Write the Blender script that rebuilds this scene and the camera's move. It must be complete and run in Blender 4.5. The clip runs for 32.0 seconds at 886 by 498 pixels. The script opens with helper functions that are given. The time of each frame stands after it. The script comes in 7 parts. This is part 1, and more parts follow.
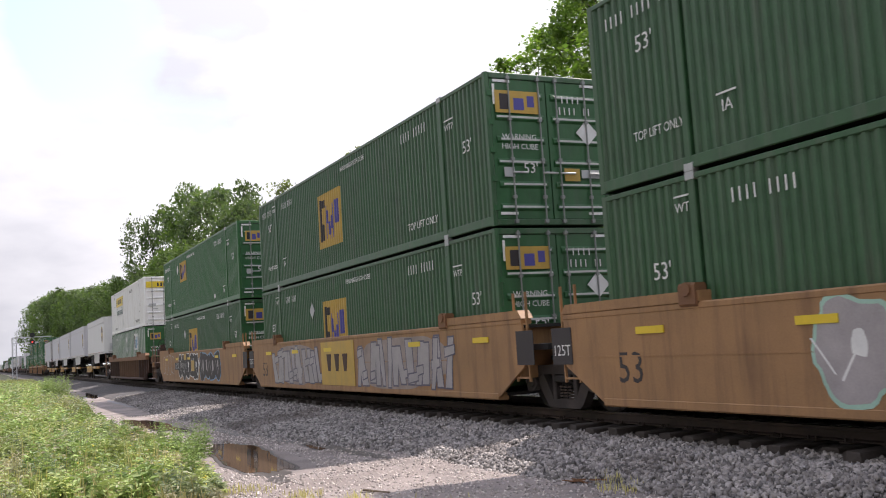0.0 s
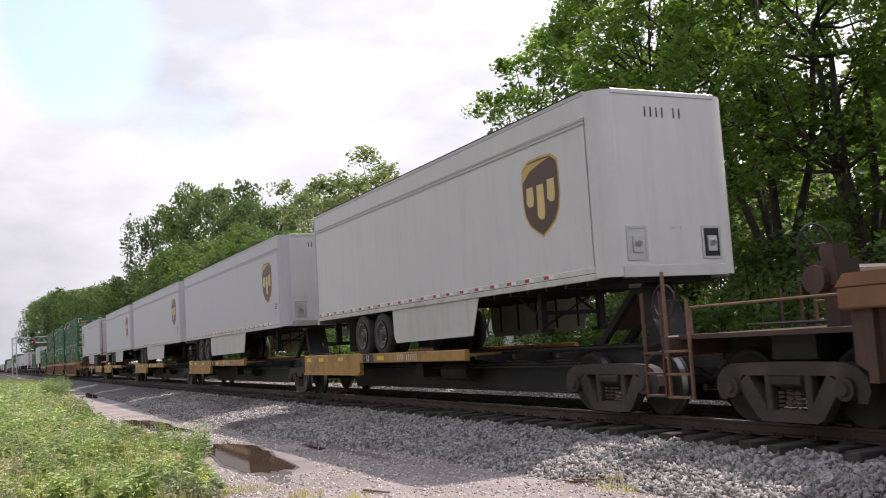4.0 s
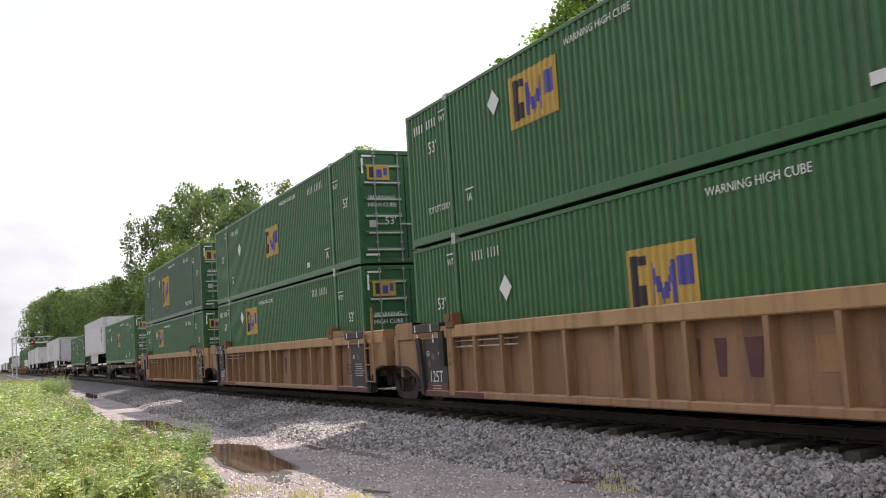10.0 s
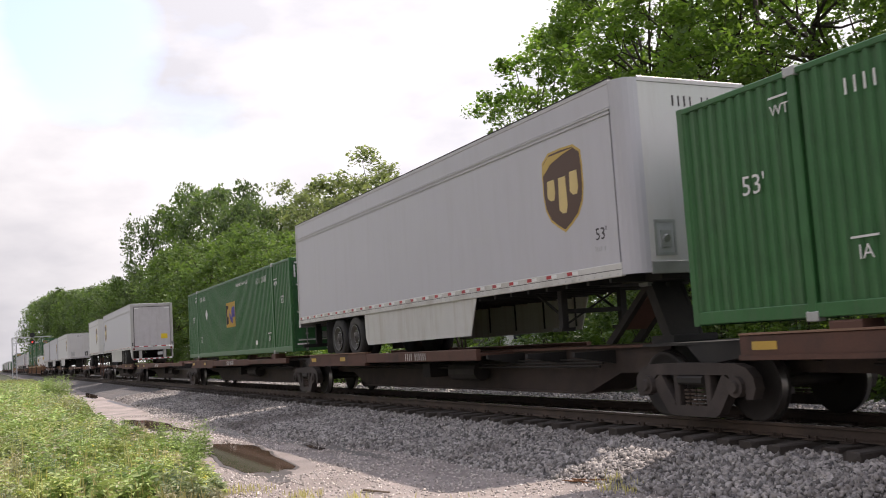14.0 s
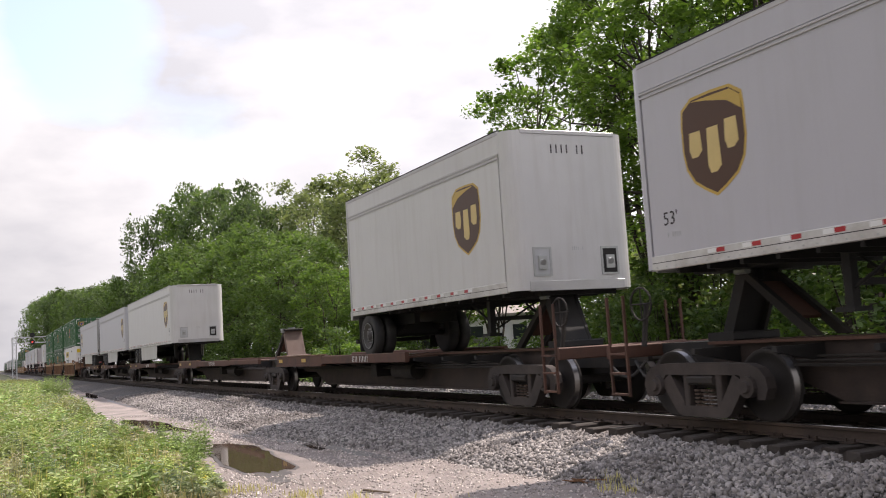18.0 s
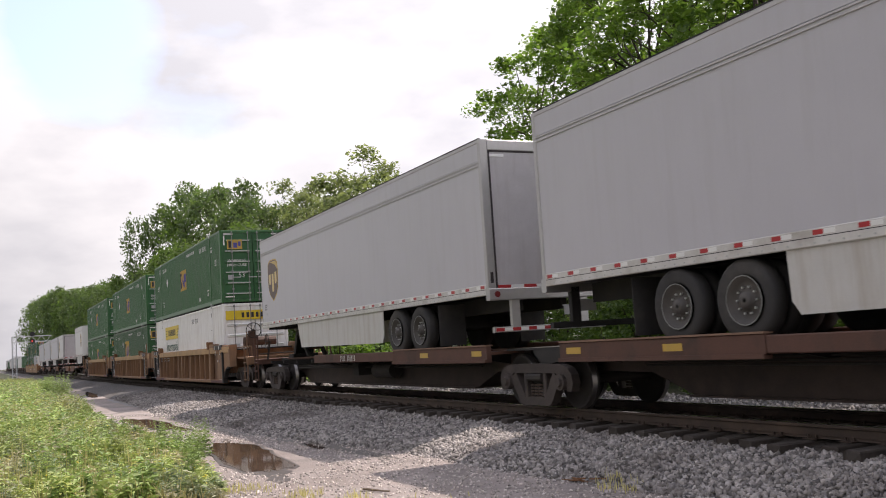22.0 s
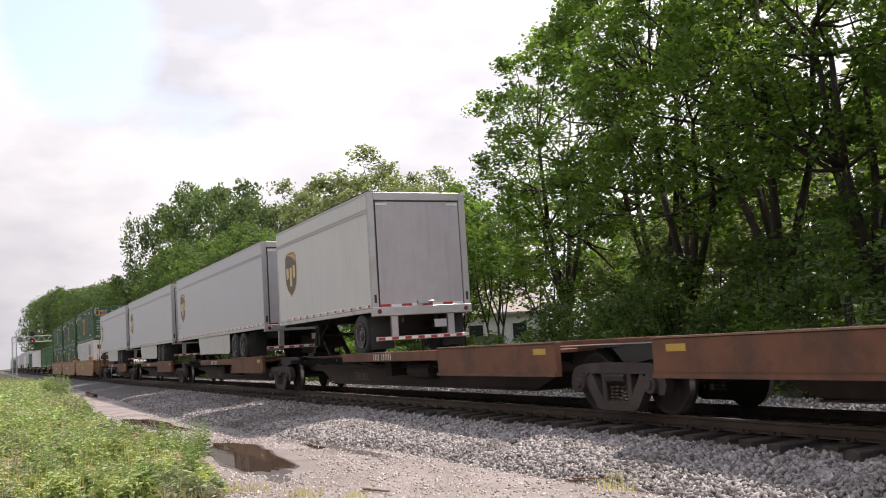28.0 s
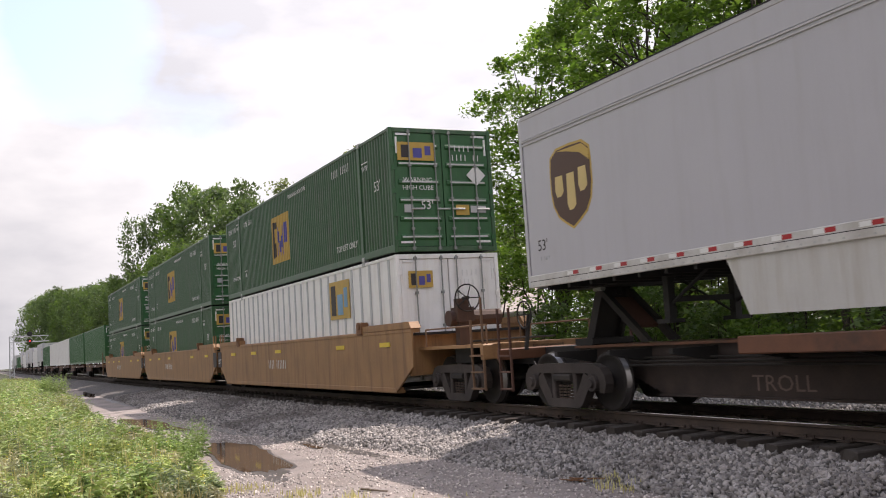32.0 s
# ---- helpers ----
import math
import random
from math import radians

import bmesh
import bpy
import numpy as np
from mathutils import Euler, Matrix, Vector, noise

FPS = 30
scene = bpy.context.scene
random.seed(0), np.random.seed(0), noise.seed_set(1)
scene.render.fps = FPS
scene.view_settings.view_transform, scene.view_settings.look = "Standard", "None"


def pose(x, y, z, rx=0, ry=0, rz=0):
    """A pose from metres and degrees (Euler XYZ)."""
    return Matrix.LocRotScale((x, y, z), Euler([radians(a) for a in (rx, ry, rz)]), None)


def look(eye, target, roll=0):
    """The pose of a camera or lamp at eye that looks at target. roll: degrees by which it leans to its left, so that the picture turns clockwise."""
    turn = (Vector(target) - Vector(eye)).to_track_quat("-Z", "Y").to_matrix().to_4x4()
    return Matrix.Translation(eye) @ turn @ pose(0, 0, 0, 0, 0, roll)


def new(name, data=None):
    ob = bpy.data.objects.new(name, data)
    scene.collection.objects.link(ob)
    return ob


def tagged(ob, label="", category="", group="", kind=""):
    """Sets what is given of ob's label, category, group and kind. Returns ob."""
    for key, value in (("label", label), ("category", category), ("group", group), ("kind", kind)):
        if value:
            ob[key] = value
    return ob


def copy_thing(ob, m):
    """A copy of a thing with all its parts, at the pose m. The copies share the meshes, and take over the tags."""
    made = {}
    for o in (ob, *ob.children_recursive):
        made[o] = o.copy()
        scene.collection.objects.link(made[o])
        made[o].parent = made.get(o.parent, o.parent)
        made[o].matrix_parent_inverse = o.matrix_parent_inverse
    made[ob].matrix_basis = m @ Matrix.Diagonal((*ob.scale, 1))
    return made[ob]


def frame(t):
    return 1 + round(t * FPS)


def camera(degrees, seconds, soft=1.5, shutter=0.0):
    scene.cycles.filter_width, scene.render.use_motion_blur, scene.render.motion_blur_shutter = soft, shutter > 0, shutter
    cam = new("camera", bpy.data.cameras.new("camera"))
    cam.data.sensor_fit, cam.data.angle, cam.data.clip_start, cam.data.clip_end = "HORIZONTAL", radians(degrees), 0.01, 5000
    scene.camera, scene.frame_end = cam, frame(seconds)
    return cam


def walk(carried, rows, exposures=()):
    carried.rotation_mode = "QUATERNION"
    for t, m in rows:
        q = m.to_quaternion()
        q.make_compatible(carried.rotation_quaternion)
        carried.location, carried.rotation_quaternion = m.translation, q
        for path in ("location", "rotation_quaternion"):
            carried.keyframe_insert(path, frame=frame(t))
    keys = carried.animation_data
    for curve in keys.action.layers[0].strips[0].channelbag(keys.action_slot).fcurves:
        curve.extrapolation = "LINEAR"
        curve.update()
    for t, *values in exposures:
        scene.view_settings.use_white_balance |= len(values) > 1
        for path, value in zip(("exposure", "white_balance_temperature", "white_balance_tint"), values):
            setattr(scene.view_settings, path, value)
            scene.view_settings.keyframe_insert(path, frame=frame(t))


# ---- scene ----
# ================= camera =================
FOV = 49.92
EYE = (0.0, -9.572, 1.237)
YAW, PITCH, ROLL = 154.211, 5.609, -3.566


def aim(dyaw=0.0, dpitch=0.0):
    a, b = radians(YAW + dyaw), radians(PITCH + dpitch)
    d = Vector((math.cos(b) * math.cos(a), math.cos(b) * math.sin(a), math.sin(b)))
    return look(EYE, Vector(EYE) + d * 10, ROLL)


cam = camera(FOV, 32.0, soft=1.0, shutter=0.05)
walk(cam, [(0, aim()), (20.2, aim()), (20.8, aim(0, -0.055)), (31.6, aim(0, -0.06)), (32.0, aim(-0.13, -0.07))],
     exposures=[(t, e, 6520 if t < 9 else 6640 if t < 13 else 6780, 19) for t, e in ((0, 0.07), (2.2, 0.04), (3.3, -0.06), (5.5, -0.12), (8.5, -0.08), (10.2, 0.25), (12.2, 0.30), (14, -0.04), (22, -0.07), (23.5, 0.05), (24.6, 0.28), (25.7, 0.28), (28, -0.08), (32, -0.05))])

# ================= world and sun =================
SUN_EL, SUN_AZ = 59.5, 92.0   # azimuth from +X towards +Y
world = bpy.data.worlds.new("sky_world")
scene.world = world
world.use_nodes = True
wn, wl = world.node_tree.nodes, world.node_tree.links
wn.clear()
w_out = wn.new("ShaderNodeOutputWorld")
w_bg = wn.new("ShaderNodeBackground")
w_sky = wn.new("ShaderNodeTexSky")
w_sky.sky_type = "NISHITA"
w_sky.sun_disc = False
w_sky.sun_elevation, w_sky.sun_rotation = radians(SUN_EL), radians(90 - SUN_AZ)
w_scale = wn.new("ShaderNodeVectorMath")
w_scale.operation = "SCALE"
w_scale.inputs["Scale"].default_value = 0.32
w_hue = wn.new("ShaderNodeHueSaturation")
w_hue.inputs["Saturation"].default_value = 0.80
wl.new(w_sky.outputs[0], w_hue.inputs["Color"])
wl.new(w_hue.outputs[0], w_scale.inputs[0])
w_co = wn.new("ShaderNodeTexCoord")
w_map = wn.new("ShaderNodeMapping")
w_map.inputs["Scale"].default_value = (1.0, 1.0, 2.4)
w_map.inputs["Location"].default_value = (0.35, 0.12, 0.2)
wl.new(w_co.outputs["Generated"], w_map.inputs[0])
w_noise = wn.new("ShaderNodeTexNoise")
w_noise.inputs["Scale"].default_value = 2.6
w_noise.inputs["Detail"].default_value = 9
w_noise.inputs["Roughness"].default_value = 0.55
wl.new(w_map.outputs[0], w_noise.inputs[0])
# a break in the cloud low in the west
w_gap = wn.new("ShaderNodeVectorMath")
w_gap.operation = "DISTANCE"
w_gap.inputs[1].default_value = (-0.947, 0.068, 0.314)
wl.new(w_co.outputs["Generated"], w_gap.inputs[0])
w_gapr = wn.new("ShaderNodeMapRange")
w_gapr.inputs[1].default_value, w_gapr.inputs[2].default_value = 0.03, 0.10
w_gapr.inputs[3].default_value, w_gapr.inputs[4].default_value = -0.27, 0.17
wl.new(w_gap.outputs["Value"], w_gapr.inputs[0])
w_add = wn.new("ShaderNodeMath")
w_add.operation = "ADD"
wl.new(w_noise.outputs[0], w_add.inputs[0])
wl.new(w_gapr.outputs[0], w_add.inputs[1])
w_ramp = wn.new("ShaderNodeValToRGB")
w_ramp.color_ramp.elements[0].position, w_ramp.color_ramp.elements[1].position = 0.34, 0.56
# the cloud opens out overhead
w_sep = wn.new("ShaderNodeSeparateXYZ")
wl.new(w_co.outputs["Generated"], w_sep.inputs[0])
w_open = wn.new("ShaderNodeMapRange")
w_open.inputs[1].default_value, w_open.inputs[2].default_value = 0.45, 0.85
w_open.inputs[3].default_value, w_open.inputs[4].default_value = 0.0, -0.26
wl.new(w_sep.outputs[2], w_open.inputs[0])
w_add2 = wn.new("ShaderNodeMath")
w_add2.operation = "ADD"
wl.new(w_add.outputs[0], w_add2.inputs[0])
wl.new(w_open.outputs[0], w_add2.inputs[1])
wl.new(w_add2.outputs[0], w_ramp.inputs[0])
w_n2 = wn.new("ShaderNodeTexNoise")
w_n2.inputs["Scale"].default_value = 5.0
w_n2.inputs["Detail"].default_value = 6
wl.new(w_map.outputs[0], w_n2.inputs[0])
w_cloud = wn.new("ShaderNodeValToRGB")
w_cloud.color_ramp.elements[0].position, w_cloud.color_ramp.elements[1].position = 0.36, 0.58
w_cloud.color_ramp.elements[0].color = (0.78, 0.815, 0.865, 1)
w_cloud.color_ramp.elements[1].color = (1.07, 1.10, 1.12, 1)
wl.new(w_n2.outputs[0], w_cloud.inputs[0])
w_mix = wn.new("ShaderNodeMix")
w_mix.data_type = "RGBA"
wl.new(w_ramp.outputs[0], w_mix.inputs[0])
wl.new(w_scale.outputs[0], w_mix.inputs[6])
wl.new(w_cloud.outputs[0], w_mix.inputs[7])
wl.new(w_mix.outputs[2], w_bg.inputs[0])
# cloud is brighter towards the sun and duller away from it
w_dot = wn.new("ShaderNodeVectorMath")
w_dot.operation = "DOT_PRODUCT"
w_dot.inputs[1].default_value = (math.cos(radians(SUN_EL)) * math.cos(radians(SUN_AZ)), math.cos(radians(SUN_EL)) * math.sin(radians(SUN_AZ)), math.sin(radians(SUN_EL)))
wl.new(w_co.outputs["Generated"], w_dot.inputs[0])
w_glow = wn.new("ShaderNodeMapRange")
w_glow.inputs[1].default_value, w_glow.inputs[2].default_value = -0.45, 0.45
w_glow.inputs[3].default_value, w_glow.inputs[4].default_value = 0.32, 1.16
wl.new(w_dot.outputs["Value"], w_glow.inputs[0])
wl.new(w_glow.outputs[0], w_bg.inputs[1])
wl.new(w_bg.outputs[0], w_out.inputs[0])

sun_data = bpy.data.lights.new("sun", "SUN")
sun_data.energy, sun_data.angle, sun_data.color = 5.0, radians(0.6), (1.0, 0.95, 0.87)
sun = new("sun", sun_data)
_se, _sa = radians(SUN_EL), radians(SUN_AZ)
sun.matrix_world = look((math.cos(_se) * math.cos(_sa) * 50, math.cos(_se) * math.sin(_sa) * 50, math.sin(_se) * 50), (0, 0, 0))


# ================= materials =================
def surface(name, color, rough=0.6, metal=0.0, var=0.12, scale=3.0, fine=40.0, bump=0.15, bump_dist=0.01, dirt=None, dirt_amount=0.0,
            streak=False, island=0.0, spec=0.5, dirt_scale=1.2):
    m = bpy.data.materials.new(name)
    m.use_nodes = True
    n, l = m.node_tree.nodes, m.node_tree.links
    b = n["Principled BSDF"]
    b.inputs["Metallic"].default_value = metal
    b.inputs["Specular IOR Level"].default_value = spec
    co = n.new("ShaderNodeTexCoord")
    big = n.new("ShaderNodeTexNoise")
    big.inputs["Scale"].default_value, big.inputs["Detail"].default_value = scale, 5
    small = n.new("ShaderNodeTexNoise")
    small.inputs["Scale"].default_value, small.inputs["Detail"].default_value = fine, 4
    l.new(co.outputs["Object"], big.inputs[0])
    l.new(co.outputs["Object"], small.inputs[0])
    both = n.new("ShaderNodeMath")
    both.operation = "MULTIPLY_ADD"
    both.inputs[1].default_value = 0.5
    l.new(small.outputs[0], both.inputs[0])
    l.new(big.outputs[0], both.inputs[2])
    rng = n.new("ShaderNodeMapRange")
    rng.inputs[1].default_value, rng.inputs[2].default_value = 0.45, 1.05
    rng.inputs[3].default_value, rng.inputs[4].default_value = 1 - var, 1 + var
    l.new(both.outputs[0], rng.inputs[0])
    val = rng.outputs[0]
    if island:
        geo = n.new("ShaderNodeNewGeometry")
        ri = n.new("ShaderNodeMapRange")
        ri.inputs[3].default_value, ri.inputs[4].default_value = 1 - island, 1 + island
        l.new(geo.outputs["Random Per Island"], ri.inputs[0])
        mul = n.new("ShaderNodeMath")
        mul.operation = "MULTIPLY"
        l.new(val, mul.inputs[0])
        l.new(ri.outputs[0], mul.inputs[1])
        val = mul.outputs[0]
    tint = n.new("ShaderNodeVectorMath")
    tint.operation = "SCALE"
    tint.inputs[0].default_value = color
    l.new(val, tint.inputs["Scale"])
    col = tint.outputs[0]
    if dirt:
        mp = n.new("ShaderNodeMapping")
        mp.inputs["Scale"].default_value = (4.0, 4.0, 0.35) if streak else (1, 1, 1)
        l.new(co.outputs["Object"], mp.inputs[0])
        dn = n.new("ShaderNodeTexNoise")
        dn.inputs["Scale"].default_value, dn.inputs["Detail"].default_value, dn.inputs["Roughness"].default_value = dirt_scale, 8, 0.65
        l.new(mp.outputs[0], dn.inputs[0])
        dr = n.new("ShaderNodeMapRange")
        dr.inputs[1].default_value, dr.inputs[2].default_value = 0.48, 0.72
        dr.inputs[3].default_value, dr.inputs[4].default_value = 0.0, dirt_amount
        l.new(dn.outputs[0], dr.inputs[0])
        mx = n.new("ShaderNodeMix")
        mx.data_type = "RGBA"
        l.new(dr.outputs[0], mx.inputs[0])
        l.new(col, mx.inputs[6])
        mx.inputs[7].default_value = (*dirt, 1)
        col = mx.outputs[2]
    l.new(col, b.inputs["Base Color"])
    rr = n.new("ShaderNodeMapRange")
    rr.inputs[3].default_value, rr.inputs[4].default_value = max(0.03, rough - 0.06), min(1, rough + 0.06)
    l.new(big.outputs[0], rr.inputs[0])
    l.new(rr.outputs[0], b.inputs["Roughness"])
    if bump:
        bp = n.new("ShaderNodeBump")
        bp.inputs["Strength"].default_value, bp.inputs["Distance"].default_value = bump, bump_dist
        l.new(small.outputs[0], bp.inputs["Height"])
        l.new(bp.outputs[0], b.inputs["Normal"])
    return m


def leaf_surface(name, color, warm, trans=0.35, patch=None, patch_scale=0.7, through_tint=(1.9, 2.1, 0.75)):
    m = bpy.data.materials.new(name)
    m.use_nodes = True
    n, l = m.node_tree.nodes, m.node_tree.links
    b = n["Principled BSDF"]
    geo = n.new("ShaderNodeNewGeometry")
    mx = n.new("ShaderNodeMix")
    mx.data_type = "RGBA"
    mx.inputs[6].default_value, mx.inputs[7].default_value = (*color, 1), (*warm, 1)
    l.new(geo.outputs["Random Per Island"], mx.inputs[0])
    co = n.new("ShaderNodeTexCoord")
    ns = n.new("ShaderNodeTexNoise")
    ns.inputs["Scale"].default_value = 0.5
    l.new(co.outputs["Object"], ns.inputs[0])
    rg = n.new("ShaderNodeMapRange")
    rg.inputs[1].default_value, rg.inputs[2].default_value, rg.inputs[3].default_value, rg.inputs[4].default_value = 0.3, 0.7, 0.7, 1.3
    l.new(ns.outputs[0], rg.inputs[0])
    col = mx.outputs[2]
    if patch:
        pn = n.new("ShaderNodeTexNoise")
        pn.inputs["Scale"].default_value, pn.inputs["Detail"].default_value = patch_scale, 3
        l.new(co.outputs["Object"], pn.inputs[0])
        pr = n.new("ShaderNodeMapRange")
        pr.inputs[1].default_value, pr.inputs[2].default_value = 0.46, 0.60
        l.new(pn.outputs[0], pr.inputs[0])
        px = n.new("ShaderNodeMix")
        px.data_type = "RGBA"
        l.new(pr.outputs[0], px.inputs[0])
        l.new(col, px.inputs[6])
        px.inputs[7].default_value = (*patch, 1)
        col = px.outputs[2]
    sc = n.new("ShaderNodeVectorMath")
    sc.operation = "SCALE"
    l.new(col, sc.inputs[0])
    l.new(rg.outputs[0], sc.inputs["Scale"])
    l.new(sc.outputs[0], b.inputs["Base Color"])
    b.inputs["Roughness"].default_value = 0.5
    b.inputs["Specular IOR Level"].default_value = 0.35
    tr = n.new("ShaderNodeBsdfTranslucent")
    sc2 = n.new("ShaderNodeVectorMath")
    sc2.operation = "MULTIPLY"
    sc2.inputs[1].default_value = through_tint
    l.new(sc.outputs[0], sc2.inputs[0])
    l.new(sc2.outputs[0], tr.inputs[0])
    ms = n.new("ShaderNodeMixShader")
    ms.inputs[0].default_value = trans
    l.new(b.outputs[0], ms.inputs[1])
    l.new(tr.outputs[0], ms.inputs[2])
    l.new(ms.outputs[0], n["Material Output"].inputs[0])
    return m


GREEN = surface("container_green", (0.038, 0.138, 0.045), 0.40, var=0.16, dirt=(0.10, 0.125, 0.085), dirt_amount=0.42, streak=True, bump=0.08, spec=0.38)
GREEN_DARK = surface("door_green", (0.024, 0.112, 0.036), 0.45, var=0.16, dirt=(0.08, 0.11, 0.08), dirt_amount=0.3, streak=True, bump=0.08)
GREEN_OLD = surface("container_green_faded", (0.036, 0.104, 0.043), 0.42, var=0.2, dirt=(0.105, 0.12, 0.09), dirt_amount=0.55, streak=True, bump=0.1)
LOCK_ROD = surface("lock_rod_steel", (0.26, 0.27, 0.26), 0.5, metal=0.3, var=0.2, bump=0.1)
WHITE_BOX = surface("container_white", (0.86, 0.85, 0.83), 0.45, var=0.06, dirt=(0.50, 0.44, 0.36), dirt_amount=0.35, streak=True, bump=0.06)
WHITE_RIB = surface("rib_white", (0.55, 0.56, 0.53), 0.5, var=0.08, bump=0.05)
TRAILER = surface("trailer_grey", (0.51, 0.505, 0.535), 0.36, var=0.03, scale=1.2, dirt=(0.41, 0.40, 0.395), dirt_amount=0.25, streak=True, bump=0.03)
TRAILER_W = surface("trailer_white", (0.62, 0.615, 0.60), 0.35, var=0.05, scale=1.2, dirt=(0.45, 0.42, 0.38), dirt_amount=0.30, streak=True, bump=0.03)
SILL_WHITE = surface("sill_dirty_white", (0.60, 0.59, 0.56), 0.5, var=0.1, dirt=(0.28, 0.24, 0.19), dirt_amount=0.55, dirt_scale=2.0, bump=0.04)
DOOR_GREY = surface("roller_door_grey", (0.49, 0.475, 0.485), 0.4, var=0.08, dirt=(0.34, 0.31, 0.30), dirt_amount=0.45, streak=True, bump=0.03)
SKIRT = surface("skirt_white", (0.56, 0.555, 0.53), 0.45, var=0.06, dirt=(0.36, 0.31, 0.24), dirt_amount=0.5, streak=True, bump=0.04)
ALU = surface("aluminium", (0.47, 0.465, 0.46), 0.38, metal=0.6, var=0.08, dirt=(0.3, 0.28, 0.25), dirt_amount=0.4, bump=0.05)
STEEL = surface("galvanised_steel", (0.45, 0.46, 0.45), 0.45, metal=0.5, var=0.15, bump=0.1)
RAILHEAD = surface("rail_head_steel", (0.42, 0.40, 0.38), 0.22, metal=0.9, var=0.1, bump=0.03)
RAIL = surface("rail_rust", (0.055, 0.038, 0.029), 0.75, metal=0.1, var=0.3, dirt=(0.15, 0.10, 0.07), dirt_amount=0.5)
SIDE_CAST = surface("dusty_cast_steel", (0.046, 0.037, 0.033), 0.85, var=0.3, dirt=(0.10, 0.080, 0.070), dirt_amount=0.65, bump=0.35)
DECK_EDGE = surface("worn_deck_edge", (0.24, 0.145, 0.095), 0.75, var=0.3, dirt=(0.11, 0.065, 0.045), dirt_amount=0.8, bump=0.2)
BOGIE = surface("bogie_grime", (0.023, 0.020, 0.018), 0.8, var=0.35, dirt=(0.060, 0.046, 0.037), dirt_amount=0.6, bump=0.3)
WHEEL = surface("wheel_steel", (0.026, 0.022, 0.020), 0.75, metal=0.1, var=0.25, bump=0.15)
TREAD = surface("wheel_tread", (0.26, 0.25, 0.24), 0.32, metal=1.0, var=0.06, bump=0.02)
UNDER = surface("underframe_black", (0.016, 0.015, 0.015), 0.7, var=0.3, dirt=(0.045, 0.037, 0.031), dirt_amount=0.6, bump=0.2)
RUBBER = surface("tyre_rubber", (0.034, 0.033, 0.033), 0.8, var=0.2, dirt=(0.10, 0.092, 0.082), dirt_amount=0.6, bump=0.2)
RIM_GREY = surface("dusty_rim", (0.075, 0.070, 0.066), 0.6, metal=0.2, var=0.25, dirt=(0.13, 0.115, 0.10), dirt_amount=0.6, bump=0.15)
WELL_YEL = surface("well_yellow", (0.33, 0.180, 0.078), 0.6, var=0.2, scale=1.5, dirt=(0.15, 0.078, 0.04), dirt_amount=0.8, streak=True, dirt_scale=1.0)
WELL_TAN = surface("well_tan", (0.31, 0.178, 0.088), 0.65, var=0.16, scale=1.5, dirt=(0.12, 0.062, 0.035), dirt_amount=0.85, streak=True)
WELL_PANEL = surface("well_side_sheet", (0.27, 0.152, 0.082), 0.7, var=0.25, scale=1.2, dirt=(0.105, 0.056, 0.035), dirt_amount=0.85, streak=True, dirt_scale=0.8)
# well tan made lighter: skylight caught by the top chord, put into its colour
CHORD_TAN_LIT = surface("well_top_chord_lit", (0.42, 0.255, 0.115), 0.6, var=0.18, scale=1.5, dirt=(0.17, 0.085, 0.045), dirt_amount=0.7, streak=True)
WELL_BROWN = surface("well_brown", (0.064, 0.035, 0.026), 0.7, var=0.25, scale=1.5, dirt=(0.12, 0.062, 0.036), dirt_amount=0.6, streak=True)
WELL_RUST = surface("well_rusty", (0.255, 0.142, 0.076), 0.7, var=0.2, scale=1.5, dirt=(0.085, 0.045, 0.030), dirt_amount=0.85, streak=True)
RUST_PANEL = surface("rusty_side_sheet", (0.215, 0.116, 0.066), 0.7, var=0.25, scale=1.2, dirt=(0.070, 0.038, 0.027), dirt_amount=0.8, streak=True, dirt_scale=0.8)
POST_RUST = surface("worn_post_rust", (0.17, 0.098, 0.058), 0.7, var=0.25, scale=2, dirt=(0.24, 0.15, 0.085), dirt_amount=0.7, streak=True)
RIM_ORANGE = surface("well_rim_rust", (0.21, 0.100, 0.045), 0.7, var=0.2, dirt=(0.13, 0.06, 0.03), dirt_amount=0.6)
SPINE_YEL = surface("spine_yellow", (0.42, 0.235, 0.06), 0.6, var=0.2, dirt=(0.12, 0.065, 0.035), dirt_amount=0.9, dirt_scale=1.7)
SPINE_RUST = surface("spine_rust", (0.108, 0.051, 0.035), 0.75, var=0.25, dirt=(0.040, 0.027, 0.022), dirt_amount=0.9, dirt_scale=1.5)
SILL_GRIME = surface("grimy_sill", (0.052, 0.036, 0.030), 0.8, var=0.3, dirt=(0.024, 0.019, 0.017), dirt_amount=0.9, dirt_scale=1.3)
SPINE_ORANGE = surface("spine_orange", (0.160, 0.068, 0.036), 0.7, var=0.22, dirt=(0.055, 0.034, 0.026), dirt_amount=0.9, dirt_scale=1.4)
YELLOW = surface("logo_yellow", (0.52, 0.33, 0.06), 0.5, var=0.12, bump=0.03, dirt=(0.30, 0.26, 0.10), dirt_amount=0.4, streak=True)
YELLOW_B = surface("bright_yellow", (0.72, 0.52, 0.03), 0.45, var=0.08, bump=0.03)
INK = surface("dark_ink", (0.035, 0.028, 0.03), 0.6, var=0.1, bump=0)
MAROON = surface("old_maroon_paint", (0.10, 0.035, 0.04), 0.65, var=0.25, dirt=(0.16, 0.085, 0.05), dirt_amount=0.8, bump=0.05)
BLUE = surface("logo_blue", (0.075, 0.07, 0.30), 0.5, var=0.15, bump=0)
BROWN = surface("shield_brown", (0.075, 0.032, 0.014), 0.4, var=0.06, bump=0)
GOLD_PALE = surface("shield_pale_gold", (0.66, 0.50, 0.20), 0.4, var=0.08, bump=0)
